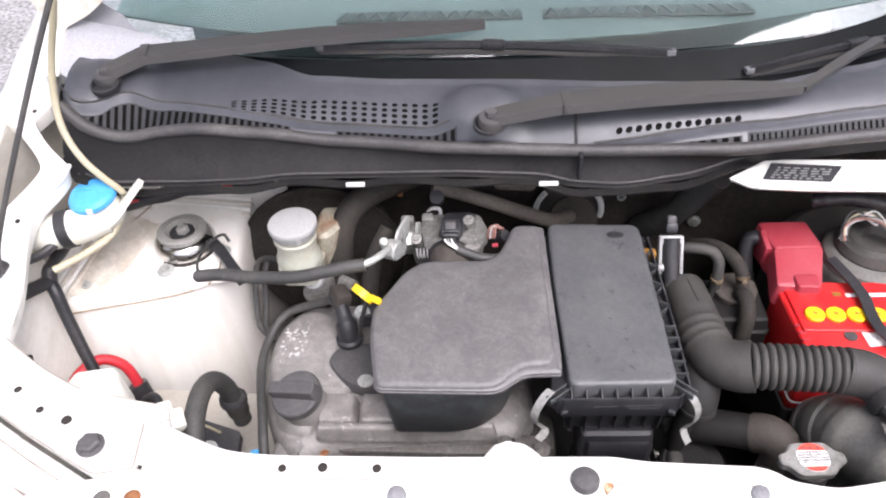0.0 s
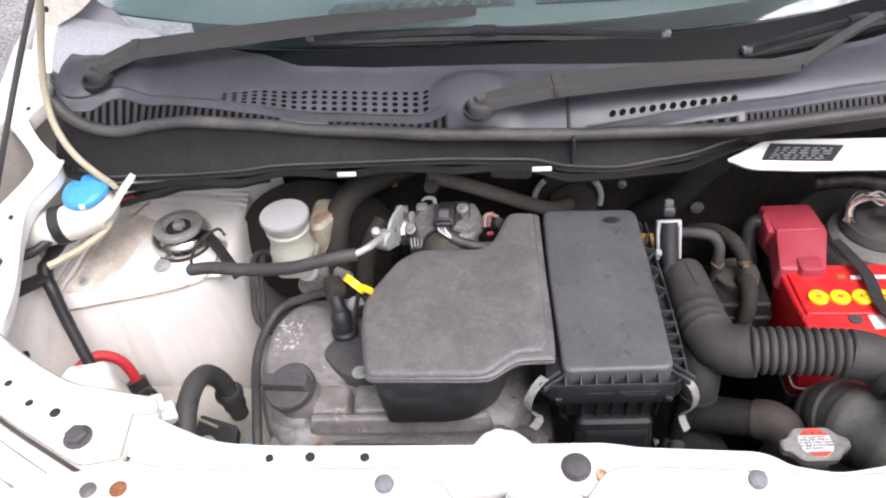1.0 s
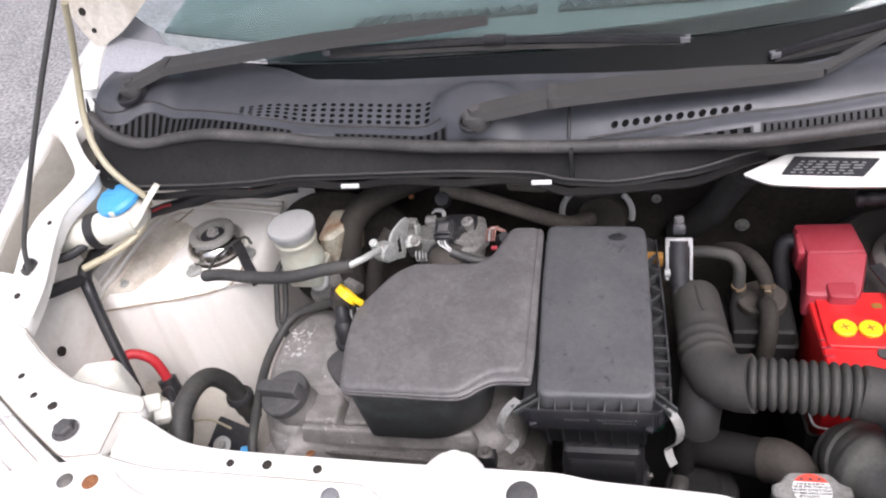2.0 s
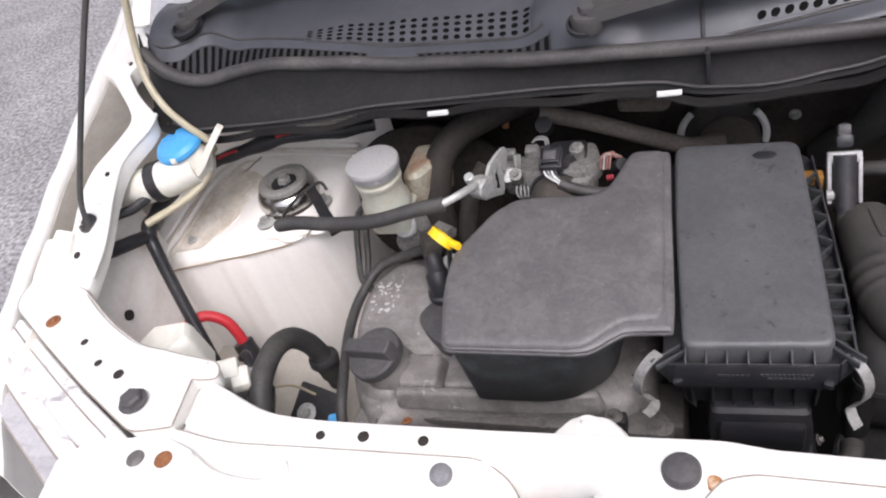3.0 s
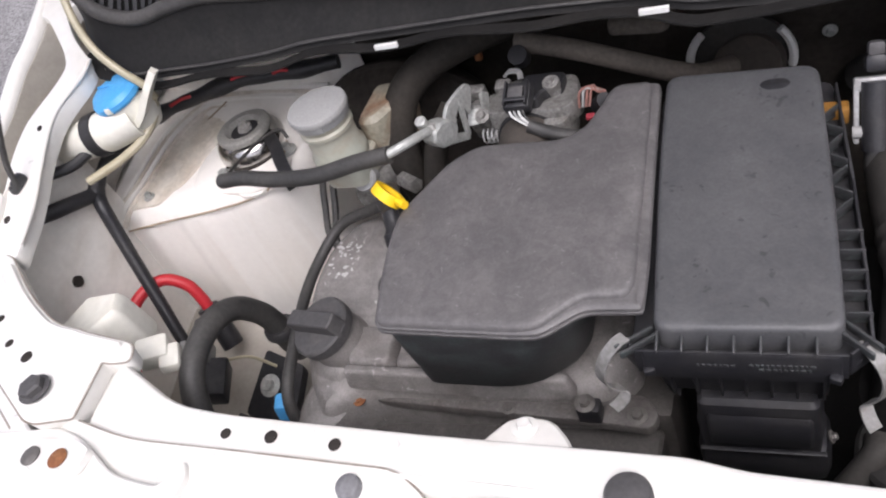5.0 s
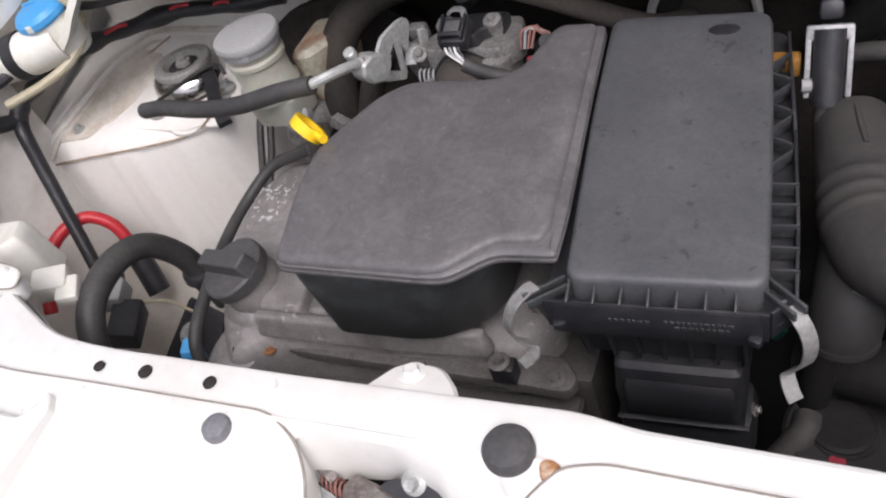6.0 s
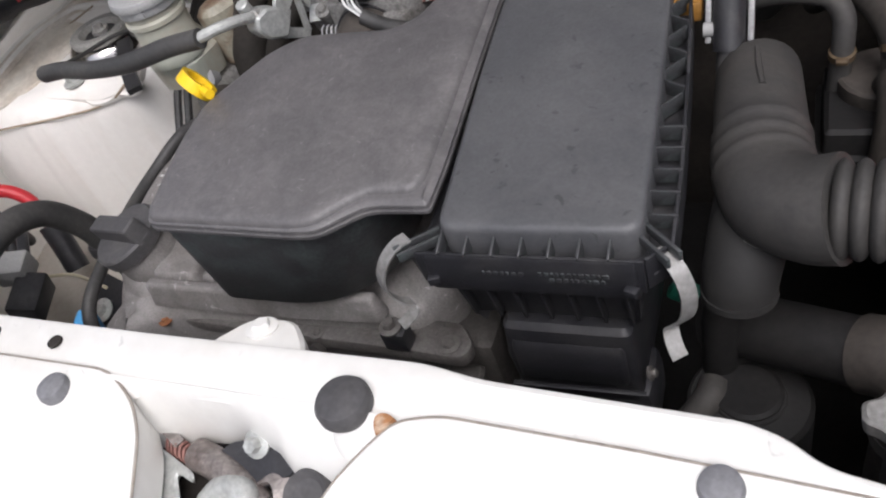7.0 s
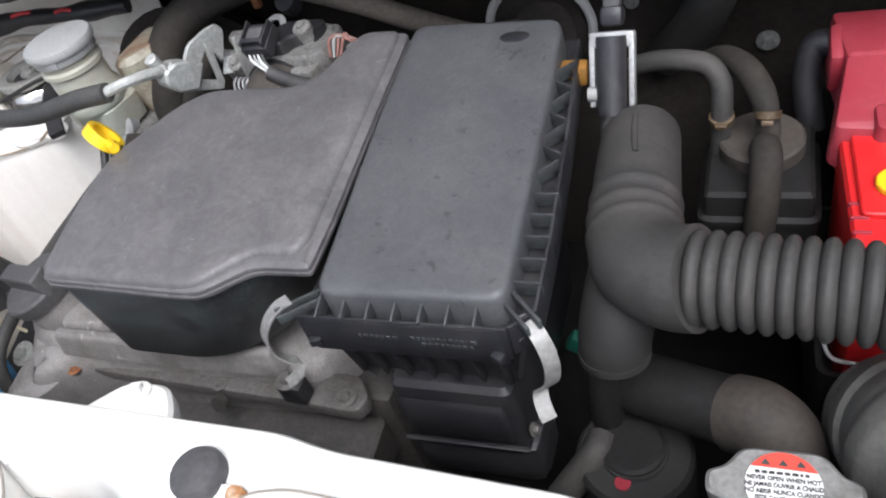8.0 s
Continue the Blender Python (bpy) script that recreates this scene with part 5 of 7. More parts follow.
part("sensor", slab([(-0.008, 0.782, 0.004), (0.022, 0.784, 0.004), (0.024, 0.800, 0.006), (0.040, 0.806, 0.006), (0.040, 0.836, 0.01), (-0.002, 0.836, 0.006)], lambda x, y: 0.811 - 0.2 * (y - 0.81), [(-0.012, 0.0), (-0.002, 0.0), (0, 0.002)]), M_BLACK, tb, "black plastic position sensor")
part("flange", slab([(-0.030, 0.784, 0.008), (0.046, 0.780, 0.010), (0.058, 0.800, 0.010), (0.046, 0.846, 0.010), (-0.020, 0.846, 0.010), (-0.034, 0.812, 0.008)], lambda x, y: 0.800 - 0.15 * (y - 0.81), [(-0.02, 0.0), (-0.003, 0.0), (-0.0008, 0.001), (0, 0.003)]), M_CAST, tb)
for bx, by, bz, br, tilt in ((-0.040, 0.795, 0.793, 0.0080, 30), (0.026, 0.790, 0.796, 0.0088, 20), (0.031, 0.808, 0.815, 0.0085, 12)):
    part("boss", lathe([(br, -0.02), (br * 0.97, 0.0), (br * 0.8, 0.001)], pose(bx, by, bz, tilt), 20), M_CAST, tb)
    piece("bolt", BOLT_DULL, pose(bx, by, bz, tilt) @ Matrix.Diagonal((0.72, 0.72, 0.8, 1)), tb, "dull steel bolt")
con = part("connector", box((0.025, 0.026, 0.013), pose(0.008, 0.780, 0.821, 20), 0.002), M_BLACK, tb, "black plastic plug")
part("latch", box((0.014, 0.012, 0.004), pose(0.008, 0.777, 0.8295, 20), 0.001), M_STOP, con)
for k in range(2):
    part("rail", box((0.002, 0.024, 0.006), pose(-0.002 + 0.020 * k, 0.777, 0.8295, 20), 0.0006), M_BLACK, con)
part("bridge", box((0.022, 0.004, 0.003), pose(0.008, 0.769, 0.8285, 20), 0.0008), M_BLACK, con)
for k in range(4):
    part("wire", tube([(0.000 + k * 0.004, 0.770, 0.818), (0.002 + k * 0.004, 0.766, 0.812), (0.010 + k * 0.0026, 0.764, 0.806), (0.019 + k * 0.001, 0.761, 0.801)], 0.0011, n=6, k=4), (M_WIREWHITE, M_CAPGREY, M_WIREWHITE, M_HOSE)[k], tb)
part("wire_sleeve", tube([(0.016, 0.763, 0.802), (0.028, 0.761, 0.797), (0.046, 0.757, 0.793), (0.064, 0.760, 0.788), (0.082, 0.772, 0.782), (0.094, 0.786, 0.774)], 0.0062, n=14), M_HOSE, tb, "black split sleeve")
part("bore", tube([(0.004, 0.812, 0.770), (0.006, 0.785, 0.772), (0.008, 0.765, 0.770), (0.012, 0.735, 0.760)], 0.029, n=28), M_BROWNHOSE, tb, "brown rubber intake boot")
part("boot_band", tube([(0.006, 0.787, 0.772), (0.0065, 0.779, 0.772)], 0.0308, n=28), M_BLACK, tb)
LEVER = [(0.0155, 0.0008, 0.003), (0.0244, 0.0094, 0.006), (0.0464, 0.0115, 0.008), (0.0584, 0.0096, 0.006), (0.0615, 0.0018, 0.004), (0.0520, -0.0150, 0.004), (0.0470, -0.0210, 0.003), (0.0430, -0.0090, 0.004), (0.0400, 0.0000, 0.003), (0.0290, -0.0090, 0.004), (0.0224, -0.0118, 0.004)]
lever_pose = Matrix(((0.3387, 0.0, 0.9409, -0.069), (0.9409, 0.0, -0.3387, 0.750), (0.0, 1.0, 0.0, 0.817), (0, 0, 0, 1)))
plate_steps = [(-0.002, 0.0004), (-0.0016, 0.0), (0.0016, 0.0), (0.002, 0.0004)]
part("lever_plate", slab(LEVER, 0.0, plate_steps), M_ZINC, tb, "pressed zinc throttle bracket with cut-outs").matrix_basis = lever_pose
part("lever_rib", slab([(0.0385, 0.0030), (0.0435, 0.0010), (0.0395, -0.0370), (0.0345, -0.0360)], 0.0008, plate_steps, r=0.001), M_ZINC, tb).matrix_basis = lever_pose
part("lever_rib", slab([(0.0240, -0.0080), (0.0290, -0.0100), (0.0180, -0.0240), (0.0130, -0.0190)], 0.0008, plate_steps, r=0.001), M_ZINC, tb).matrix_basis = lever_pose
part("lever_foot", slab([(0.0120, -0.0180), (0.0200, -0.0220), (0.0400, -0.0360), (0.0360, -0.0420), (0.0120, -0.0280)], 0.0, plate_steps, r=0.002), M_ZINC, tb).matrix_basis = lever_pose
part("bolt_tab", slab([(0.0610, -0.0040, 0.003), (0.0710, -0.0090, 0.003), (0.0660, -0.0250, 0.004), (0.0570, -0.0300, 0.004)], 0.010, plate_steps), M_ZINC, tb).matrix_basis = lever_pose
part("lever_web", box((0.012, 0.016, 0.0025), pose(-0.052, 0.800, 0.788, 40, 0, 6), 0.0008), M_ZINC, tb)
part("spindle", tube([(-0.066, 0.812, 0.790), (-0.030, 0.812, 0.786)], 0.006, n=12), M_CAST, tb)
part("spring", tube([(-0.040 + 0.00075 * k, 0.783 + 0.0068 * math.cos(k * 1.05), 0.777 + 0.0068 * math.sin(k * 1.05)) for k in range(36)], 0.0010, n=6, k=2), M_BRACKET, tb, "dull coil spring")
part("clamp_block", slab([(-0.0085, 0.006, 0.003), (0.0040, 0.0075, 0.003), (0.0165, 0.0010, 0.004), (0.0235, -0.0110, 0.004), (0.0125, -0.0255, 0.004), (-0.0050, -0.0170, 0.004), (-0.0120, -0.0050, 0.004)], 0.0, [(-0.009, 0.002), (-0.007, 0.0), (0.007, 0.0), (0.009, 0.002)]), M_ZINC, tb, "bright cable clamp block", angle=18).matrix_basis = lever_pose
part("clamp_ear", lathe([(0.0055, -0.004), (0.0055, 0.005), (0.004, 0.006)], pose(-0.076, 0.746, 0.829, 20), 16), M_ZINC, tb)
part("clamp_nut", lathe([(0.0062, -0.004), (0.0062, 0.004)], pose(-0.069, 0.746, 0.821, 70), 6), M_STEEL, tb)
part("side_connector", tube([(0.070, 0.806, 0.784), (0.076, 0.800, 0.792), (0.080, 0.796, 0.797)], 0.0075, n=14), M_BLACK, tb)
for k, mm in enumerate((M_PINKPL, M_CAPGREY, M_PINKPL, M_PINKPL)):
    part("side_wire", tube([(0.056 + 0.003 * k, 0.795, 0.792), (0.058 + 0.0035 * k, 0.799 + 0.003 * k, 0.806), (0.066 + 0.002 * k, 0.806, 0.806 - 0.002 * k), (0.078, 0.812, 0.795)], 0.0013, n=6, k=4), mm, tb)
part("red_plug", box((0.008, 0.006, 0.004), pose(0.066, 0.788, 0.786, 10, 0, 8), 0.001), M_PINK, tb)
part("wire_clip", strip([(-0.026, 0.846, 0.800), (-0.020, 0.844, 0.806), (-0.010, 0.842, 0.806), (-0.008, 0.838, 0.800)], 0.005, 0.003), M_CAPGREY, tb)
part("dark_plug", tube([(-0.014, 0.872, 0.800), (-0.014, 0.862, 0.812)], 0.010, n=14), M_BLACK, tb)

lone("throttle_cable", tube([(-0.320, 0.727, 0.792), (-0.318, 0.726, 0.793), (-0.29, 0.724, 0.797), (-0.24, 0.712, 0.803), (-0.18, 0.700, 0.815), (-0.13, 0.702, 0.826), (-0.096, 0.705, 0.830)], 0.0082, n=14), M_HOSE, "black sleeved throttle cable over the strut tower", "cable")
lone("cable_pipe", tube([(-0.098, 0.705, 0.830), (-0.084, 0.713, 0.832), (-0.075, 0.727, 0.829), (-0.070, 0.742, 0.823)], 0.0045, n=10), M_ZINC, "bright bent steel cable end pipe", "pipe")

# ---- brake master cylinder, booster ----
mc = thing("master_cylinder", (-0.2, 0.78, 0.70), "brake fluid reservoir with a frosted round cap", "brake reservoir")
mcap = part("cap", lathe([(0.029, -0.016), (0.0292, -0.0155), (0.0292, -0.009), (0.0315, -0.0085), (0.0320, -0.007), (0.0320, -0.003), (0.031, -0.001), (0.028, 0.0), (0.001, 0.0006)], pose(-0.197, 0.773, 0.844), 44), M_CAPGREY, mc, "speckled grey screw cap")
part("tab", box((0.008, 0.004, 0.008), pose(-0.187, 0.7465, 0.832, 0, 0, 20), 0.001), M_CAPGREY, mcap)
part("neck", lathe([(0.029, -0.068), (0.0300, -0.064), (0.0300, -0.056), (0.0265, -0.050), (0.0262, -0.03), (0.0285, -0.028), (0.0285, -0.024), (0.0265, -0.022), (0.0265, -0.014)], pose(-0.197, 0.773, 0.844), 32), M_RESERVOIR, mc)
part("foot", slab([(-0.226, 0.752, 0.015), (-0.172, 0.752, 0.015), (-0.164, 0.80, 0.015), (-0.228, 0.80, 0.015)], 0.776, [(-0.03, 0.003), (-0.004, 0.0), (0, 0.003)]), M_RESERVOIR, mc)
part("tank", slab([(-0.182, 0.795, 0.012), (-0.158, 0.792, 0.012), (-0.138, 0.83, 0.012), (-0.132, 0.86, 0.015), (-0.18, 0.86, 0.015)], 0.802, [(-0.06, 0.006), (-0.03, 0.0), (-0.006, 0.001), (0, 0.006)]), mat("stained_reservoir", (0.30, 0.28, 0.22), 0.5, stain=(0.17, 0.085, 0.045), amount=0.85, scale=26, bump=0.1, lo=0.42, hi=0.62), mc, "brown-stained rear tank")
part("cylinder", tube([(-0.178, 0.765, 0.722), (-0.195, 0.90, 0.72)], 0.022, n=20), M_CAST, mc)
part("plunger_cap", lathe([(0.014, -0.012), (0.0155, 0.0), (0.013, 0.003), (0.001, 0.003)], pose(-0.183, 0.766, 0.748, 62), 24), M_CAPGREY, mc)
part("pipe_union", lathe([(0.009, -0.012), (0.009, 0.012)], pose(-0.138, 0.775, 0.73, 90, 0, 60), 6), M_CAST, mc)
bo = thing("brake_booster", (-0.20, 0.93, 0.60), "large black brake servo drum", "brake booster")
part("front_shell", lathe([(0.03, -0.06), (0.07, -0.05), (0.115, -0.03), (0.125, -0.008), (0.126, 0.0)], pose(-0.20, 0.925, 0.655, 90), 40), M_DARK, bo)
part("rim", lathe([(0.124, -0.002), (0.131, 0.0), (0.131, 0.005), (0.124, 0.007)], pose(-0.20, 0.925, 0.655, 90), 40), M_DARK, bo)
part("rear_shell", lathe([(0.125, 0.006), (0.11, 0.03), (0.05, 0.045), (0.02, 0.05)], pose(-0.20, 0.925, 0.655, 90), 40), M_DARK, bo)
for k, (dx, dy) in enumerate(((0, 0), (0.014, -0.010))):
    lone("brake_pipe", tube([(-0.215 + dx, 0.80, 0.735), (-0.255 + dx, 0.835, 0.724), (-0.280 + dx, 0.842, 0.712), (-0.286 + dx, 0.825, 0.695), (-0.284 + dx, 0.80, 0.670), (-0.281 + dx, 0.780 + dy, 0.648), (-0.268 + dx, 0.768 + dy, 0.634), (-0.24 + dx, 0.755 + dy, 0.626), (-0.20 + dx, 0.74, 0.62)], 0.0044, n=8), M_HOSE, "thin black brake pipe", "pipe", "brake pipes")

# ---- strut top ----
st = thing("strut_mount", (-0.40, 0.89, 0.72), "bare metal strut top mount with a rubber ring", "strut mount")
part("dome", lathe([(0.0455, -0.006), (0.0455, 0.006), (0.0448, 0.011), (0.0430, 0.017), (0.0400, 0.0215), (0.036, 0.0245), (0.028, 0.026)], pose(-0.394, 0.869, 0.721), 48), M_CHROME, st, "polished steel mount dome", angle=60)
part("seat_line", lathe([(0.0485, -0.002), (0.0485, 0.0012), (0.0458, 0.0018)], pose(-0.394, 0.869, 0.7225), 40), M_DARK, st)
part("rubber", lathe([(0.030, 0.0), (0.0355, 0.001), (0.0362, 0.004), (0.0355, 0.0075), (0.033, 0.009), (0.024, 0.0085), (0.019, 0.002), (0.001, 0.002)], pose(-0.395, 0.8705, 0.7445), 44), M_DUSTRUB, st, "pale dusty rubber plate with a sunken middle")
part("hollow", lathe([(0.0185, 0.0), (0.0185, 0.0008), (0.001, 0.0008)], pose(-0.395, 0.8705, 0.7468), 30), M_BLACK, st)
part("rod_nut", lathe([(0.010, 0), (0.010, 0.005), (0.006, 0.006), (0.006, 0.010), (0.001, 0.010)], pose(-0.394, 0.8715, 0.7470), 6), M_STEEL, st)
for bx, by in ((-0.409, 0.812), (-0.335, 0.852)):
    piece("stud", BOLT, pose(bx, by, 0.722) @ Matrix.Diagonal((1.2, 1.2, 2.2, 1)), st)
piece("bolt", BOLT, pose(-0.514, 0.782, 0.7235) @ Matrix.Diagonal((0.7, 0.7, 1.6, 1)), st, "small brass-coloured bolt")
cc = thing("cable_clip", (-0.35, 0.83, 0.73), "black plastic cable clip on a bracket", "clip")
part("clip", strip([(-0.348, 0.853, 0.744), (-0.330, 0.832, 0.746), (-0.308, 0.803, 0.744), (-0.284, 0.775, 0.734)], 0.015, 0.007), M_BLACK, cc)
part("wire_hook", tube([(-0.322, 0.732, 0.791), (-0.336, 0.765, 0.778), (-0.342, 0.80, 0.768), (-0.336, 0.83, 0.764), (-0.326, 0.850, 0.758), (-0.318, 0.846, 0.748)], 0.0022, n=8), M_HOSE, cc)

# ---- washer filler ----
wf = thing("washer_filler", (-0.46, 0.79, 0.80), "milky washer filler neck with a blue cap", "washer filler")
part("pipe", tube([(-0.58, 0.765, 0.826), (-0.53, 0.768, 0.832), (-0.485, 0.776, 0.838), (-0.462, 0.788, 0.842), (-0.452, 0.794, 0.843)], lambda s: 0.022 + 0.004 * s, n=24), M_MILK, wf)
part("mouth", lathe([(0.006, -0.058), (0.018, -0.054), (0.027, -0.040), (0.0295, -0.022), (0.028, -0.006)], pose(-0.461, 0.798, 0.872, 8, -6), 32), M_MILK, wf)
cp = part("cap", lathe([(0.030, -0.006), (0.0315, -0.003), (0.031, 0.002), (0.027, 0.007), (0.018, 0.010), (0.001, 0.0105)], pose(-0.461, 0.798, 0.872, 8, -6), 32), M_BLUE, wf, "blue snap-on cap")
part("cap_rib", tube([(-0.483, 0.800, 0.880), (-0.461, 0.798, 0.8832), (-0.439, 0.798, 0.880)], 0.0016, n=8), M_BLUE, cp)
part("tab", sweep(spline([(-0.448, 0.786, 0.836), (-0.430, 0.788, 0.850), (-0.414, 0.792, 0.868), (-0.401, 0.797, 0.882), (-0.391, 0.800, 0.892)], 4), lambda i, s: [(-0.011 + 0.006 * s, -0.004), (0.011 - 0.006 * s, -0.004), (0.010 - 0.006 * s, 0.004), (-0.010 + 0.006 * s, 0.004)]), M_MILK, wf, "milky spout tab")
part("band", tube([(-0.504, 0.772, 0.8355), (-0.490, 0.775, 0.8375)], 0.0262, n=24), M_BLACK, wf, "black rubber band")
part("snap", box((0.008, 0.003, 0.008), pose(-0.455, 0.769, 0.868, 0, 0, 8), 0.001), M_MILK, cp)
lone("washer_hose", tube([(-0.435, 0.850, 1.135), (-0.456, 0.858, 1.088), (-0.480, 0.864, 1.037), (-0.490, 0.852, 0.989), (-0.484, 0.832, 0.952), (-0.463, 0.812, 0.922), (-0.440, 0.804, 0.896), (-0.424, 0.806, 0.872), (-0.425, 0.810, 0.852)], 0.0046, n=10), M_TUBE, "yellowed clear washer hose from the bonnet", "hose", "washer hoses")
lone("washer_hose", tube([(-0.436, 0.818, 0.850), (-0.437, 0.802, 0.832), (-0.447, 0.778, 0.820), (-0.470, 0.755, 0.812), (-0.495, 0.735, 0.808), (-0.508, 0.726, 0.806)], 0.0052, n=10), M_TUBE, "yellowed clear washer hose below the filler", "hose", "washer hoses")
lone("prop_rod", tube([(-0.545, 0.672, 0.852), (-0.538, 0.668, 0.850), (-0.532, 0.672, 0.858), (-0.522, 0.685, 0.90), (-0.46, 0.745, 1.04), (-0.408, 0.797, 1.15), (-0.36, 0.845, 1.25), (-0.345, 0.86, 1.285)], 0.0034, n=10), M_HOSE, "thin dark steel bonnet prop rod", "prop rod")
lone("rod_bush", box((0.013, 0.018, 0.012), pose(-0.535, 0.678, 0.856, 20, 0, -20), 0.004), M_BLACK, "black plastic prop rod bush", "bush")

# loom along the left wing
lone("wiring_loom", tube([(-0.555, 0.665, 0.808), (-0.54, 0.685, 0.800), (-0.532, 0.715, 0.787), (-0.530, 0.735, 0.775), (-0.520, 0.725, 0.765), (-0.512, 0.712, 0.735), (-0.496, 0.690, 0.690), (-0.478, 0.668, 0.650), (-0.455, 0.642, 0.610), (-0.43, 0.62, 0.57)], lambda s: 0.0095 - 0.002 * s, n=12), M_BLACK, "black taped wiring loom on the wing wall", "wiring loom")
lone("wiring_loom", tube([(-0.530, 0.735, 0.775), (-0.532, 0.755, 0.785), (-0.528, 0.79, 0.79), (-0.520, 0.83, 0.79), (-0.495, 0.855, 0.795), (-0.45, 0.878, 0.797), (-0.39, 0.90, 0.80), (-0.32, 0.912, 0.795), (-0.26, 0.93, 0.79)], lambda s: 0.0095 + 0.0013 * math.sin(29 * s) + 0.0009 * math.sin(63 * s + 1), n=12), M_BLACK, "black taped wiring loom behind the strut tower", "wiring loom")
lone("wiring_loom", tube([(-0.555, 0.70, 0.835), (-0.54, 0.715, 0.83), (-0.522, 0.735, 0.825), (-0.505, 0.76, 0.83), (-0.494, 0.775, 0.84)], 0.0065, n=10), M_BLACK, "thin black taped loom branch", "wiring loom")
for rp in ([(-0.470, 0.860, 0.803), (-0.455, 0.867, 0.806), (-0.444, 0.873, 0.805)], [(-0.390, 0.893, 0.808), (-0.378, 0.897, 0.809), (-0.368, 0.901, 0.807)], [(-0.335, 0.902, 0.803), (-0.325, 0.905, 0.804), (-0.316, 0.907, 0.801)]):
    lone("red_wire", tube(rp, 0.0022, n=8), M_REDWIRE, "red wires showing at the loom", "wire", "red wires")
lone("red_cable", tube([(-0.500, 0.592, 0.610), (-0.512, 0.625, 0.640), (-0.508, 0.664, 0.660), (-0.486, 0.694, 0.664), (-0.462, 0.702, 0.648), (-0.449, 0.698, 0.625), (-0.442, 0.690, 0.600)], 0.0075, n=12), M_REDWIRE, "bright red battery cable loop", "cable")
lone("cable_boot", tube([(-0.446, 0.694, 0.612), (-0.436, 0.684, 0.585), (-0.425, 0.672, 0.560)], 0.014, n=12), M_BLACK, "black rubber cable boot", "boot")
rl = thing("relay_box", (-0.41, 0.56, 0.72), "white plastic relay cover under the lamp panel", "relay box")
part("cover", slab([(-0.455, 0.548, 0.005), (-0.40, 0.530, 0.005), (-0.375, 0.565, 0.005), (-0.39, 0.592, 0.006), (-0.44, 0.59, 0.006)], lambda x, y: 0.772 + 0.15 * (x + 0.42), [(-0.06, -0.005), (-0.012, -0.001), (-0.003, 0.002), (0, 0.005)]), M_MILK, rl)
part("plug", box((0.032, 0.026, 0.022), pose(-0.325, 0.535, 0.752, 10, 10, 30), 0.004), M_MILK, rl)
part("plug_lip", box((0.020, 0.026, 0.014), pose(-0.306, 0.532, 0.748, 10, 10, 30), 0.003), M_MILK, rl)

# lower left: filler hose, connectors, bracket
bh = thing("breather_hose", (-0.28, 0.56, 0.62), "thick black rubber hose arching beside the engine", "hose")
part("hose", tube([(-0.262, 0.470, 0.66), (-0.278, 0.497, 0.706), (-0.288, 0.530, 0.734), (-0.292, 0.575, 0.738), (-0.291, 0.610, 0.722), (-0.288, 0.631, 0.688), (-0.286, 0.639, 0.652), (-0.284, 0.642, 0.60)], 0.0125, n=18), M_HOSE, bh)
part("end_sleeve", tube([(-0.286, 0.638, 0.655), (-0.285, 0.641, 0.622)], 0.0150, n=18), M_RUBBER, bh)
part("sleeve", tube([(-0.258, 0.464, 0.65), (-0.272, 0.482, 0.682)], 0.0150, n=18), M_RUBBER, bh)
lone("hose_clip", lathe([(0.0175, -0.006), (0.0185, -0.004), (0.0185, 0.004), (0.0175, 0.006)], pose(-0.286, 0.639, 0.648, -10, 2), 24), M_BLACK, "black plastic hose clip", "clip")
part("lower_apron", grid(lambda u, v: (-0.54 + 0.31 * u, 0.47 + 0.27 * v, 0.515 - 0.02 * u + 0.03 * v + 0.004 * math.sin(9 * v)), 16, 10, thick=0.002), M_DUSTSHADE, car, "dusty beige lower apron")
part("wall_hole", lathe([(0.006, -0.002), (0.006, 0.001), (0.001, 0.001)], pose(-0.345, 0.575, 0.5170), 16), M_OPENSHADE, car)
mb = thing("bracket", (-0.33, 0.60, 0.55), "black steel bracket with a bolt", "bracket")
part("plate", slab([(-0.362, 0.580, 0.006), (-0.292, 0.565, 0.006), (-0.288, 0.635, 0.006), (-0.345, 0.650, 0.006)], lambda x, y: 0.565 + (y - 0.60) * 0.5, [(-0.012, 0), (0, 0.001)]), M_BLACK, mb)
part("face", box((0.070, 0.006, 0.05), pose(-0.328, 0.570, 0.540, 10, 0, -13), 0.002), M_BLACK, mb)
piece("bolt", BOLT, pose(-0.330, 0.61, 0.572, 25) @ Matrix.Diagonal((1.3, 1.3, 1.6, 1)), mb)
pl = thing("connector", (-0.37, 0.60, 0.64), "grey and black wiring connectors", "connector")
part("plug", box((0.034, 0.028, 0.026), pose(-0.375, 0.595, 0.655, 10, 10, 20), 0.003), M_CAPGREY, pl)
part("plug_body", box((0.03, 0.045, 0.03), pose(-0.352, 0.575, 0.635, 10, 20, 20), 0.003), M_BLACK, pl)
part("plug_tail", tube([(-0.37, 0.61, 0.66), (-0.385, 0.63, 0.665), (-0.41, 0.645, 0.64)], 0.006, n=10), M_BLACK, pl)
part("wire", tube([(-0.345, 0.60, 0.64), (-0.33, 0.615, 0.625), (-0.31, 0.62, 0.60)], 0.0018, n=6), M_TUBE, pl)
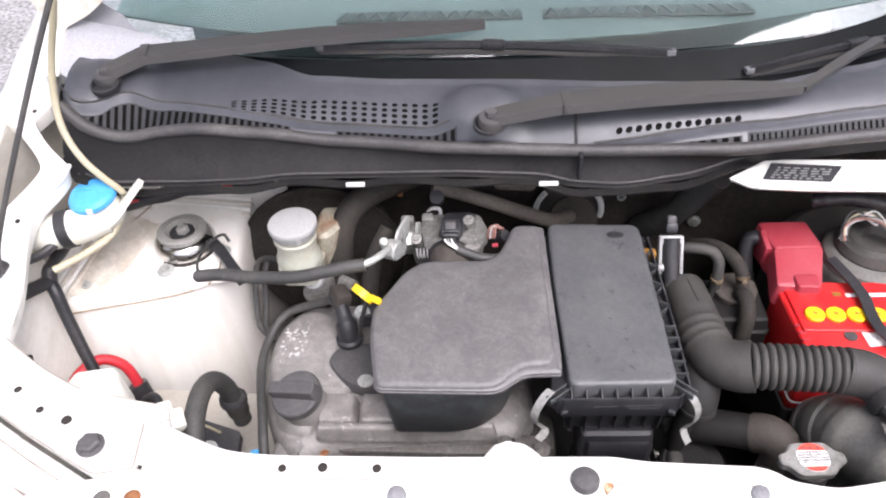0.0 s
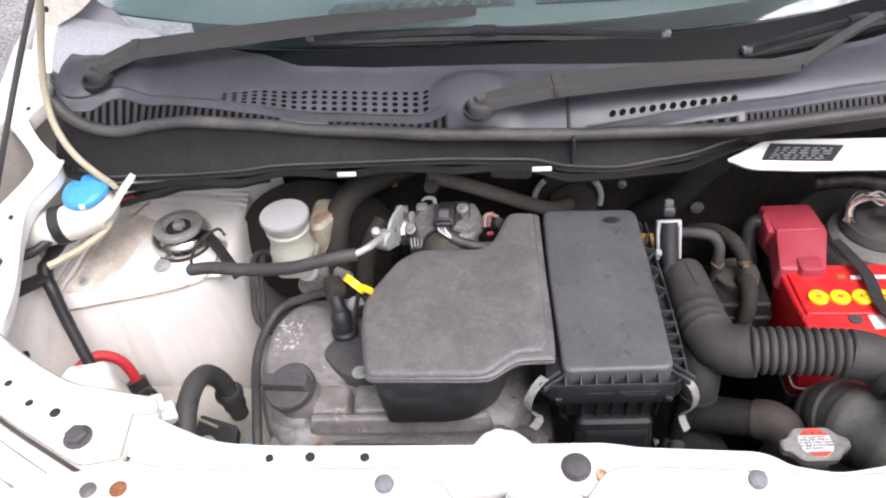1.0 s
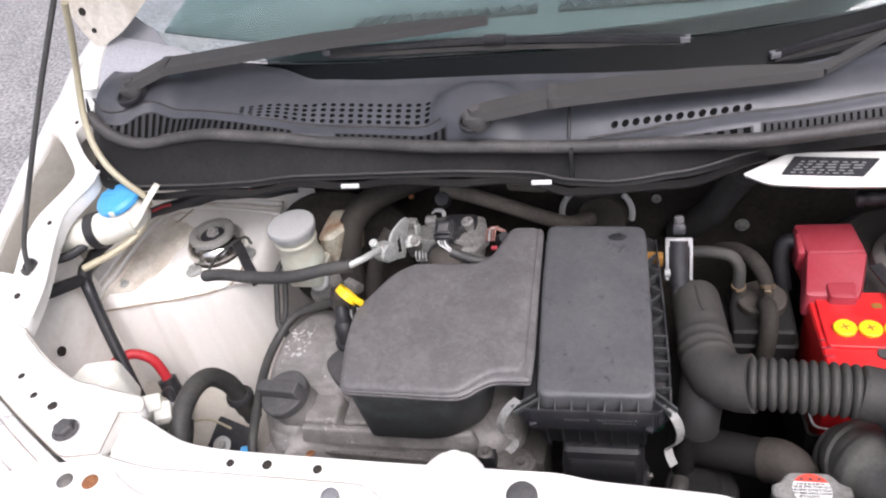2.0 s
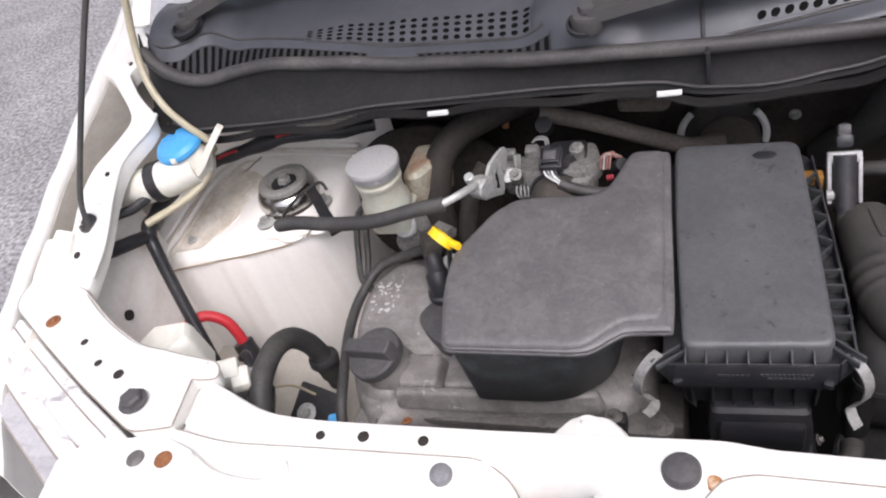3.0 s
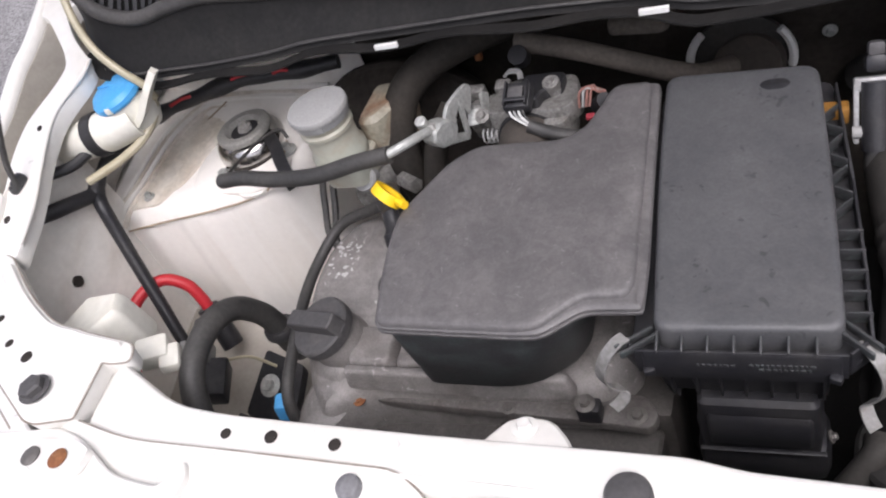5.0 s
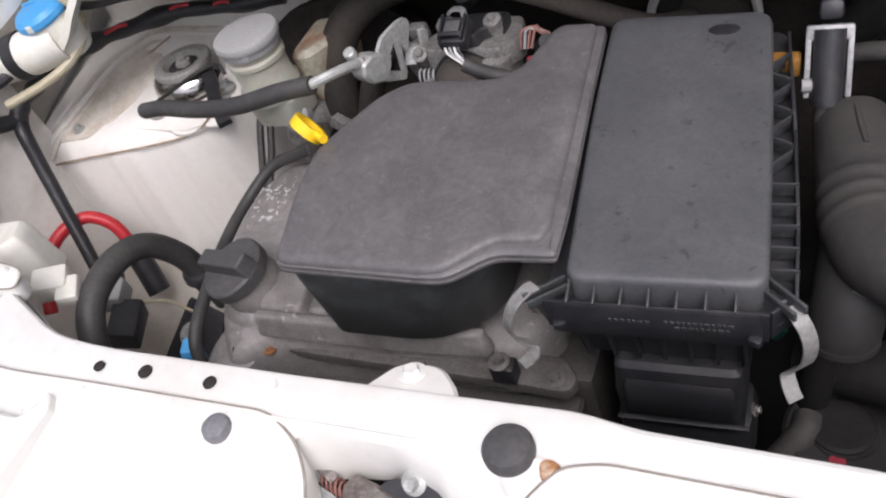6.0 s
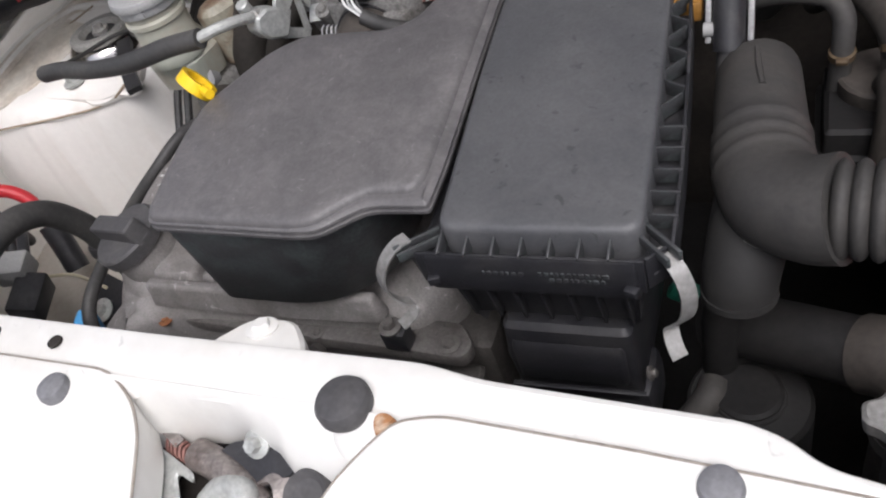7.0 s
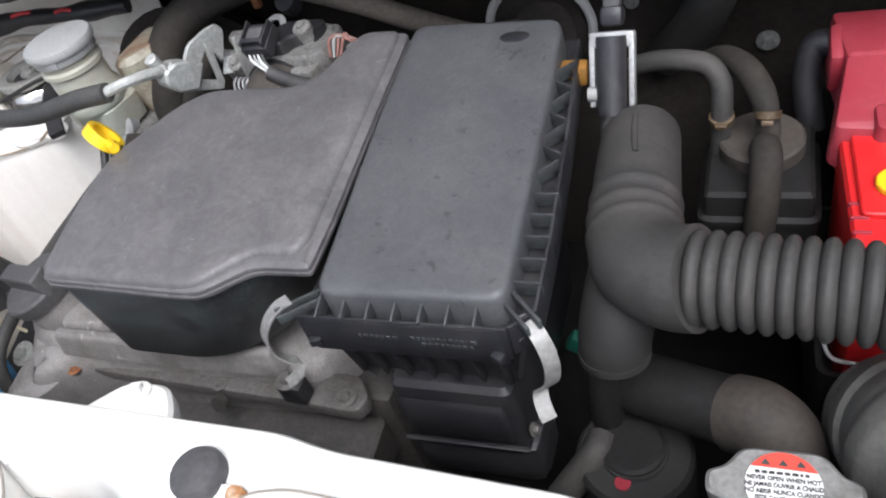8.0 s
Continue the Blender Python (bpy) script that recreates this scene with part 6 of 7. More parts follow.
lone("loom_tube", tube([(-0.216, 0.525, 0.60), (-0.220, 0.540, 0.665), (-0.230, 0.59, 0.680), (-0.246, 0.66, 0.68), (-0.245, 0.71, 0.685), (-0.225, 0.745, 0.70), (-0.185, 0.75, 0.715), (-0.15, 0.74, 0.735)], 0.0062, n=12), M_HOSE, "ribbed black loom sleeve round the engine cover", "loom")
lone("blue_plug", box((0.016, 0.02, 0.040), pose(-0.234, 0.541, 0.645, 0, 10, 20), 0.004), M_BLUE, "small bright blue wiring connector", "connector")

# ---- intake duct ----
du = thing("intake_duct", (0.36, 0.6, 0.7), "dusty grey rubber intake duct with bellows", "intake duct")


def neck_r(s):
    r = 0.0268
    if s < 0.10:
        r *= (s / 0.10) ** 0.4 * 0.9 + 0.1
    for k in (0.46, 0.53, 0.60):
        r += 0.0016 * math.exp(-((s - k) / 0.014) ** 2)
    return max(r + 0.004 * s, 0.002)


part("neck", tube([(0.310, 0.747, 0.744), (0.312, 0.735, 0.746), (0.314, 0.708, 0.748), (0.317, 0.675, 0.748), (0.320, 0.645, 0.748), (0.328, 0.618, 0.750), (0.347, 0.604, 0.755), (0.362, 0.600, 0.760)], neck_r, n=28, k=12), M_RUBBER, du)
part("moulding_line", tube([(0.311, 0.744, 0.767), (0.312, 0.730, 0.773), (0.314, 0.708, 0.7755), (0.317, 0.690, 0.7755)], 0.0024, n=6), M_RUBBER, du)
# Branch and rim are darker than the neck to paint in its shadow.
part("branch", tube([(0.318, 0.640, 0.735), (0.313, 0.614, 0.718), (0.310, 0.600, 0.704), (0.309, 0.596, 0.690)], lambda s: 0.0250 - 0.003 * s, n=24), M_RUBBERDARKSHADE, du)
part("branch_rim", tube([(0.309, 0.5965, 0.693), (0.309, 0.5958, 0.688)], 0.0232, n=24), M_RUBBERDARKSHADE, du)
part("parting_line", tube([(0.2985, 0.627, 0.7275), (0.306, 0.606, 0.7330), (0.322, 0.590, 0.7370), (0.345, 0.580, 0.7410), (0.360, 0.5765, 0.7440)], 0.0011, n=6), M_DUSTRUB, du)
part("drain_hose", tube([(0.300, 0.600, 0.70), (0.298, 0.598, 0.66), (0.296, 0.598, 0.62), (0.295, 0.60, 0.58)], 0.012, n=16), M_DAM, du, "black drain hose")
part("bellows", tube([(0.357, 0.601, 0.759), (0.385, 0.598, 0.761), (0.413, 0.595, 0.7625), (0.441, 0.592, 0.764), (0.469, 0.589, 0.764)], lambda s: 0.0225 + 0.0052 * abs(math.sin(math.pi * s * 12)) ** 0.6, n=28, k=60), M_RUBBER, du)
part("elbow", tube([(0.462, 0.590, 0.764), (0.482, 0.584, 0.763), (0.497, 0.572, 0.761), (0.506, 0.559, 0.758)], 0.0275, n=24), M_RUBBER, du)
sn = thing("snorkel", (0.52, 0.52, 0.72), "grey plastic air intake snorkel with a rectangular mouth", "snorkel")
funnel = bmesh.new()
fax, fay = Vector((0.040, 0.023, 0.010)).normalized(), Vector((0.013, -0.022, -0.015)).normalized()


def funnel_ring(c, w, h):
    q = rounded([(-w, -h, 0.007), (w, -h, 0.007), (w, h, 0.007), (-w, h, 0.007)])
    return [Vector(c) + fax * p[0] + fay * p[1] for p in q]


loft(funnel, [funnel_ring((0.507, 0.556, 0.757), 0.023, 0.020), funnel_ring((0.511, 0.543, 0.760), 0.023, 0.018), funnel_ring((0.5150, 0.528, 0.762), 0.0236, 0.0165), funnel_ring((0.5152, 0.527, 0.7624), 0.0270, 0.0195),
              funnel_ring((0.5158, 0.5245, 0.7640), 0.0270, 0.0195), funnel_ring((0.5157, 0.525, 0.7636), 0.0225, 0.0150), funnel_ring((0.511, 0.541, 0.758), 0.018, 0.012)])
part("mouth", funnel, M_RESON, sn, "pale-rimmed rectangular funnel", angle=40)
part("collar", tube([(0.501, 0.566, 0.760), (0.508, 0.554, 0.757)], 0.0305, n=24), M_RUBBERDARKSHADE, sn, "dark clamp collar")
part("leg", strip([(0.492, 0.524, 0.748), (0.484, 0.505, 0.760), (0.473, 0.475, 0.775), (0.464, 0.450, 0.780), (0.461, 0.440, 0.778)], 0.020, 0.005), M_RESON, sn)
piece("bolt", BOLT_RUST, pose(0.464, 0.449, 0.783, -15), sn, "rusty foot bolt")
rn = thing("air_resonator", (0.50, 0.52, 0.62), "large dusty grey resonator pipe", "resonator")
part("pipe", tube([(0.475, 0.60, 0.63), (0.480, 0.572, 0.670), (0.492, 0.535, 0.692), (0.53, 0.505, 0.688), (0.60, 0.48, 0.66)], lambda s: 0.041 + 0.012 * s + 0.0030 * (math.sin(34 * s) > 0.2), n=30, k=14), M_RESON, rn)
part("seam", tube([(0.470, 0.562, 0.718), (0.486, 0.530, 0.738), (0.53, 0.500, 0.740), (0.59, 0.48, 0.715)], 0.0026, n=6), M_RESON, rn)
part("side_chamber", slab([(0.452, 0.560, 0.02), (0.480, 0.510, 0.02), (0.56, 0.490, 0.02), (0.62, 0.52, 0.02), (0.56, 0.60, 0.02), (0.49, 0.606, 0.02)], lambda x, y: 0.650 + 0.1 * (x - 0.45), [(-0.12, -0.008), (-0.02, 0.0), (-0.006, 0.004), (0, 0.012)]), M_RESON, rn, "ridged grey chamber")

# ---- fuel vapour canister and hoses ----
ca = thing("vapour_canister", (0.39, 0.74, 0.62), "black canister with a dusty round lid and hoses", "canister")
part("case", slab([(0.351, 0.716, 0.008), (0.428, 0.716, 0.008), (0.428, 0.800, 0.008), (0.351, 0.800, 0.008)], 0.712, [(-0.12, 0.002), (-0.028, 0.0), (-0.026, -0.002), (-0.022, -0.002), (-0.02, 0.002), (-0.003, 0.003), (0, 0.006)]), M_DAM, ca)
part("lid", lathe([(0.028, 0.0), (0.029, 0.002), (0.029, 0.016), (0.027, 0.018), (0.001, 0.0185)], pose(0.390, 0.768, 0.706), 36), M_BROWNHOSE, ca, "dusty round lid")
part("front_hose", tube([(0.392, 0.752, 0.722), (0.393, 0.742, 0.733), (0.394, 0.726, 0.731), (0.393, 0.715, 0.715), (0.390, 0.708, 0.68), (0.388, 0.704, 0.64)], 0.0105, n=14), M_BROWNDARK, ca)
part("port", tube([(0.394, 0.762, 0.720), (0.394, 0.762, 0.738), (0.391, 0.769, 0.752)], 0.008, n=12), M_BROWNHOSE, ca)
lone("vapour_hose", tube([(0.296, 0.800, 0.764), (0.318, 0.795, 0.772), (0.340, 0.789, 0.775), (0.355, 0.784, 0.773), (0.3625, 0.778, 0.763), (0.3635, 0.773, 0.750), (0.363, 0.770, 0.733), (0.362, 0.768, 0.708)], 0.0074, n=14), M_RUBBER, "bent grey rubber vapour hose", "hose", "vapour hoses")
lone("vapour_hose", tube([(0.394, 0.758, 0.742), (0.3925, 0.763, 0.752), (0.387, 0.775, 0.761), (0.377, 0.792, 0.765), (0.362, 0.815, 0.758), (0.345, 0.842, 0.735)], lambda s: 0.0070 + 0.0022 * min(1, s * 3), n=14), M_BROWNDARK, "bent brown rubber vapour hose", "hose", "vapour hoses")
for p, rx in (((0.3632, 0.7705, 0.738), 10), ((0.3935, 0.7605, 0.748), -32)):
    hc = thing("hose_clip", p, "small brass spring hose clip", "clip", "hose clips")
    part("band", lathe([(0.0080, -0.0028), (0.0088, -0.0024), (0.0088, 0.0024), (0.0080, 0.0028)], pose(*p, rx), 20), M_COPPER, hc)
    part("ear", box((0.008, 0.005, 0.004), pose(p[0], p[1] - 0.0095, p[2], rx), 0.001), M_COPPER, hc)

# solenoid valve in its grey bracket behind the air cleaner
so = thing("solenoid_valve", (0.295, 0.76, 0.76), "dark solenoid valve in a grey U bracket", "solenoid valve")
part("body", tube([(0.293, 0.744, 0.764), (0.293, 0.757, 0.786), (0.293, 0.771, 0.810)], 0.0105, n=18), M_BLACK, so)
for sx in (0.2795, 0.3065):
    part("bracket_arm", box((0.0040, 0.046, 0.010), pose(sx, 0.7625, 0.786, 60), 0.0010), M_BRACKET, so)
part("bracket_bridge", box((0.0310, 0.011, 0.010), pose(0.293, 0.7735, 0.8055, 60), 0.002), M_BRACKET, so)
part("stud", lathe([(0.005, -0.004), (0.005, 0.004)], pose(0.2805, 0.752, 0.776, 0, -90), 12), M_CAPGREY, so)
part("top_plug", box((0.016, 0.014, 0.016), pose(0.293, 0.783, 0.818, 60), 0.004), M_BLACK, so)
part("plug_collar", box((0.012, 0.012, 0.012), pose(0.293, 0.788, 0.827, 60), 0.003), M_STOP, so)
part("tail", tube([(0.293, 0.746, 0.767), (0.292, 0.738, 0.752), (0.295, 0.73, 0.733)], 0.0075, n=12), M_HOSE, so)
part("base_clip", box((0.020, 0.013, 0.015), pose(0.2650, 0.7675, 0.784), 0.002), M_AMBER, so, "amber plastic bush")
lone("red_wire", tube([(0.305, 0.742, 0.745), (0.315, 0.748, 0.748), (0.328, 0.76, 0.75)], 0.003, n=8), M_REDWIRE, "short red insulated wire", "wire")

# ---- battery ----
bt = thing("battery", (0.53, 0.70, 0.55), "red car battery with yellow vent caps", "battery")
part("case", slab([(0.443, 0.636, 0.004), (0.630, 0.630, 0.004), (0.630, 0.758, 0.004), (0.436, 0.762, 0.004)], 0.738, [(-0.170, 0.002), (-0.03, 0.002), (-0.028, 0.0), (-0.003, 0.0), (0, 0.002)]), M_RED, bt)
part("top_step", slab([(0.447, 0.672, 0.004), (0.624, 0.668, 0.004), (0.624, 0.755, 0.004), (0.443, 0.757, 0.004)], 0.7425, [(-0.006, 0.0), (-0.001, 0.0), (0, 0.001)]), M_RED, bt)
for k in range(3):
    part("case_notch", box((0.010, 0.0022, 0.004), pose(0.447 - 0.0008 * k, 0.660 + 0.012 * k, 0.7375), 0.0006), M_PINK, bt)
VENT = meshed("vent_cap", lathe([(0.0122, 0.0), (0.0122, 0.003), (0.0112, 0.004), (0.001, 0.0038)], None, 24), M_YELLOW)
SLOT = meshed("slot", box((0.009, 0.0011, 0.0008), None, 0), M_RUST)
for k in range(6):
    vx = 0.467 + k * 0.0255
    vc = piece("vent_cap", VENT, pose(vx, 0.6965 - 0.0006 * k, 0.743), bt, "yellow vent cap" if k == 0 else "")
    for turn_ in (20, 110):
        piece("slot", SLOT, pose(vx, 0.6965 - 0.0006 * k, 0.747, 0, 0, turn_), vc)
part("indicator", lathe([(0.008, 0), (0.008, 0.002), (0.001, 0.002)], pose(0.502, 0.665, 0.738), 20), M_INK, bt)
part("label", box((0.036, 0.024, 0.0008), pose(0.536, 0.661, 0.7387, 0, 0, 4), 0), M_LABELW, bt, "white paper label")
part("label", box((0.05, 0.018, 0.0008), pose(0.590, 0.655, 0.7387), 0), M_YELLOW, bt, "yellow paper label")
part("bars", box((0.056, 0.006, 0.0008), pose(0.545, 0.731, 0.7437), 0), M_LABELW, bt, "pale print")
part("bars", box((0.010, 0.007, 0.0008), pose(0.506, 0.733, 0.7437), 0), M_AMBER, bt, "small orange mark")
tc = thing("terminal_cover", (0.46, 0.8, 0.74), "faded red plastic battery terminal cover", "terminal cover")
part("hood", slab([(0.441, 0.7985, 0.004), (0.506, 0.8005, 0.006), (0.499, 0.856, 0.006), (0.432, 0.855, 0.006)], 0.766, [(-0.045, -0.003), (-0.006, 0.0), (-0.0015, 0.001), (0, 0.004)]), M_PINK, tc)
part("lip", slab([(0.433, 0.744, 0.006), (0.490, 0.740, 0.010), (0.507, 0.803, 0.004), (0.441, 0.803, 0.004)], lambda x, y: 0.7485 + (y - 0.744) * 0.28, [(-0.03, -0.003), (-0.004, 0.0), (-0.001, 0.001), (0, 0.004)]), M_PINK, tc)
part("post_cap", slab([(0.457, 0.736, 0.006), (0.486, 0.735, 0.006), (0.488, 0.760, 0.005), (0.456, 0.760, 0.005)], lambda x, y: 0.7545 + (y - 0.744) * 0.10, [(-0.022, -0.002), (-0.004, 0.0), (-0.001, 0.001), (0, 0.004)]), M_PINK, tc)
part("side_flap", box((0.010, 0.036, 0.034), pose(0.436, 0.822, 0.748, 8), 0.004), M_PINK, tc)
lone("battery_strap", strip([(0.512, 0.786, 0.758), (0.519, 0.770, 0.756), (0.528, 0.744, 0.754), (0.5335, 0.718, 0.752), (0.532, 0.690, 0.7505), (0.534, 0.668, 0.750), (0.545, 0.642, 0.748), (0.553, 0.628, 0.735)], 0.015, 0.003), M_BLACK, "black battery hold-down strap", "strap")
lone("battery_tray", slab([(0.428, 0.621, 0.01), (0.64, 0.615, 0.01), (0.64, 0.772), (0.424, 0.776)], 0.648, [(-0.105, 0), (0, 0), (0, 0.004), (-0.06, 0.005)]), M_DAM, "black plastic battery tray", "tray")
lone("tray_wire", tube([(0.430, 0.650, 0.676), (0.431, 0.634, 0.668), (0.437, 0.626, 0.660), (0.455, 0.6235, 0.659), (0.50, 0.622, 0.659), (0.58, 0.62, 0.659)], 0.0014, n=8), M_BRACKET, "bright wire bracket along the tray edge", "bracket")
lone("battery_cable", tube([(0.440, 0.835, 0.750), (0.424, 0.840, 0.748), (0.419, 0.832, 0.725), (0.424, 0.815, 0.690)], 0.010, n=14), M_BLACK, "thick black battery cable", "cable")

# right strut and loose wires
rs = thing("strut_mount", (0.56, 0.88, 0.72), "dark strut top mount with a rubber ring", "strut mount")
part("tower", lathe([(0.13, -0.3), (0.12, -0.03), (0.10, -0.012), (0.05, -0.008)], pose(0.583, 0.835, 0.74), 40), M_RUBBER, rs)
part("ring", lathe([(0.066, -0.010), (0.064, 0.004), (0.058, 0.010), (0.050, 0.012)], pose(0.583, 0.815, 0.738), 40), M_RESON, rs)
part("rubber", lathe([(0.051, 0.0), (0.052, 0.008), (0.047, 0.018), (0.043, 0.019), (0.041, 0.016), (0.034, 0.022), (0.022, 0.022), (0.018, 0.012), (0.001, 0.012)], pose(0.583, 0.818, 0.745), 40), M_RUBBER, rs)
random.seed(11)
wb = thing("wire_bundle", (0.54, 0.82, 0.78), "bundle of thin coloured wires", "wires")
for k in range(10):
    o = [random.uniform(-0.007, 0.007) for _ in range(8)]
    part("wire", tube([(0.530 + o[6], 0.806 + o[0], 0.775), (0.536 + o[0], 0.816 + o[1], 0.790), (0.552 + o[2], 0.828 + 2 * o[3], 0.795 + 0.0008 * k), (0.574 + o[4], 0.828 + 2 * o[5], 0.792), (0.590 + o[7], 0.816 + o[0], 0.784), (0.615, 0.80 + o[2], 0.772)], 0.0015, n=6, k=4), (M_WIREWHITE, M_PINKPL, M_CAPGREY, M_TUBE, M_WIREWHITE, M_CAPGREY, M_HOSE, M_HOSE, M_PINKPL, M_HOSE)[k], wb)
lone("wiring_loom", tube([(0.500, 0.858, 0.80), (0.520, 0.852, 0.806), (0.548, 0.848, 0.810), (0.585, 0.840, 0.806), (0.64, 0.82, 0.80)], lambda s: 0.0095 + 0.001 * math.sin(40 * s), n=12), M_BLACK, "black taped loom beside the strut mount", "wiring loom")

# ---- radiator side ----
ra = thing("radiator", (0.2, 0.43, 0.4), "dark radiator under the crossmember with a labelled cap", "radiator")
part("core", box((0.55, 0.03, 0.36), pose(0.17, 0.44, 0.54), 0.004), M_DARK, ra)
part("neck", tube([(0.408, 0.499, 0.65), (0.408, 0.500, 0.710)], 0.022, n=24), M_RUBBER, ra)
capm = pose(0.408, 0.500, 0.719, 0, 0, 2)
rc = part("cap", slab([(-0.036, -0.006, 0.006), (-0.027, -0.009, 0.010), (-0.019, -0.0205, 0.018), (0.019, -0.0205, 0.018), (0.027, -0.009, 0.010), (0.036, -0.006, 0.006), (0.036, 0.006, 0.006), (0.027, 0.009, 0.010), (0.019, 0.0205, 0.018), (-0.019, 0.0205, 0.018), (-0.027, 0.009, 0.010), (-0.036, 0.006, 0.006)], 0.006, [(-0.012, 0.001), (-0.002, 0.0), (0, 0.002)], r=0.004), M_CLIP, ra, "pressed metal radiator cap with two ears")
rc.matrix_basis = capm
part("label", lathe([(0.0176, 0.0062), (0.0176, 0.0069), (0.001, 0.007)], None, 36), M_LABELW, rc, "white warning label")
seg = [Vector((0.0174 * math.cos(radians(a)), 0.0174 * math.sin(radians(a)))) for a in range(28, 153, 5)]
part("red_band", slab(seg, 0.0078, [(-0.0008, 0), (0, 0.0001)], raw=True), M_LABELR, rc, "red band")
seg = [Vector((0.0174 * math.cos(radians(a)), 0.0174 * math.sin(radians(a)))) for a in range(222, 319, 5)]
part("red_band", slab(seg, 0.0078, [(-0.0008, 0), (0, 0.0001)], raw=True), M_LABELR, rc)
for tx in (-0.008, 0.0, 0.008):
    part("warning_mark", slab([(tx - 0.0022, 0.0100), (tx + 0.0022, 0.0100), (tx, 0.0136)], 0.0081, [(-0.0003, 0), (0, 0)], r=0.0003), M_INK, rc)
bars = bmesh.new()
random.seed(5)
x = -0.013
while x < 0.010:
    w = random.uniform(0.0012, 0.003)
    box((w, 0.0016, 0.0003), pose(x + w / 2, 0.0062, 0.0074), 0, bm=bars)
    x += w + 0.0008
part("print", bars, M_INK, rc)
for row, words in enumerate(("NEVER OPEN WHEN HOT", "NE JAMAIS OUVRIR A CHAUD", "NO ABRIR NUNCA CUANDO", "ESTE CALIENTE")):
    lettering("print", words, 0.0034, pose(0.0 if row < 3 else -0.004, 0.0030 - row * 0.0035, 0.0073) @ Matrix.Diagonal((0.78 if row else 0.84, 1, 1, 1)), M_INK, rc)
rh = thing("radiator_hose", (0.39, 0.58, 0.60), "dusty brown-black radiator hose with a clamp", "hose")
# One hose in two tones: dark for the unlit run, lighter for the lit elbow.
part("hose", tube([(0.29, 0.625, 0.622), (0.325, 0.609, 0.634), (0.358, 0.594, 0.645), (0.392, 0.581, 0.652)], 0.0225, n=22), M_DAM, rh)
part("elbow", tube([(0.382, 0.585, 0.650), (0.396, 0.578, 0.656), (0.408, 0.569, 0.652), (0.412, 0.562, 0.634), (0.412, 0.556, 0.605), (0.411, 0.552, 0.55)], lambda s: 0.0250 - 0.001 * s, n=24), M_BROWNHOSE, rh, "dusty brown hose elbow, coloured lighter as lit")
part("clamp", tube([(0.412, 0.5585, 0.612), (0.412, 0.5565, 0.603)], 0.0258, n=22), M_BOLTDARK, rh)
fm = thing("fan_motor", (0.32, 0.575, 0.5), "dark round fan motor cover with a red dot", "fan motor")
part("drum", lathe([(0.041, -0.08), (0.041, -0.004), (0.038, 0.0), (0.024, 0.001), (0.023, 0.003), (0.001, 0.003)], pose(0.316, 0.576, 0.600), 40), M_RUBBERDARKSHADE, fm)
part("hub", lathe([(0.023, 0.0005), (0.023, 0.005), (0.020, 0.0065), (0.001, 0.0065)], pose(0.315, 0.578, 0.600), 32), M_DAM, fm, angle=20)
part("dot", lathe([(0.0055, 0), (0.0055, 0.002), (0.001, 0.002)], pose(0.312, 0.5505, 0.6005), 16), M_PINK, fm)
lone("green_plug", box((0.022, 0.012, 0.018), pose(0.263, 0.665, 0.599, 0, 30), 0.003), M_GREEN, "small green plastic plug", "plug")
lone("overflow_hose", tube([(0.265, 0.548, 0.570), (0.276, 0.556, 0.585), (0.290, 0.570, 0.600), (0.293, 0.584, 0.600)], 0.011, n=14), M_RUBBER, "dusty grey hose beside the fan motor", "hose")
lone("fan_shroud", tube([(0.27, 0.50, 0.60), (0.30, 0.49, 0.64), (0.36, 0.485, 0.65), (0.42, 0.49, 0.62)], 0.012, n=12), M_DAM, "black fan shroud edge", "shroud")

# ---- firewall pieces ----
fr = thing("heater_pipe_grommet", (0.19, 0.97, 0.69), "pale ring round dark heater pipes through the firewall", "grommet")
part("ring", lathe([(0.0465, -0.004), (0.0505, -0.003), (0.0505, 0.003), (0.0465, 0.004)], pose(0.184, 0.968, 0.704, 90), 40), M_RUBBER, fr)
for a0, a1 in ((136, 188), (-14, 40)):
    part("pale_edge", tube([(0.184 + 0.0510 * math.cos(math.radians(a0 + (a1 - a0) * k / 7)), 0.962, 0.704 + 0.0510 * math.sin(math.radians(a0 + (a1 - a0) * k / 7))) for k in range(8)], 0.0046, n=8, k=2), M_LABELW, fr, "white foam edge")
part("pipe", tube([(0.194, 0.99, 0.695), (0.192, 0.95, 0.70), (0.19, 0.94, 0.705)], 0.036, n=24), M_BROWNHOSE, fr)
piece("stud", BOLT, pose(0.390, 0.985, 0.661, 90) @ Matrix.Diagonal((1.0, 1.0, 2, 1)), car, "steel stud")
piece("stud", BOLT, pose(0.269, 0.985, 0.712, 90) @ Matrix.Diagonal((0.7, 0.7, 1.6, 1)), car)
lone("heater_hose", tube([(-0.14, 0.80, 0.66), (-0.15, 0.805, 0.73), (-0.145, 0.83, 0.785), (-0.12, 0.86, 0.81), (-0.07, 0.89, 0.82), (-0.02, 0.92, 0.82)], 0.018, n=18), M_BROWNDARK, "dusty brown heater hose bend", "hose", "heater hoses")
lone("heater_hose", tube([(-0.105, 0.76, 0.62), (-0.11, 0.765, 0.70), (-0.10, 0.79, 0.76), (-0.08, 0.82, 0.79)], 0.012, n=16), M_BROWNDARK, "thin dusty heater hose", "hose", "heater hoses")
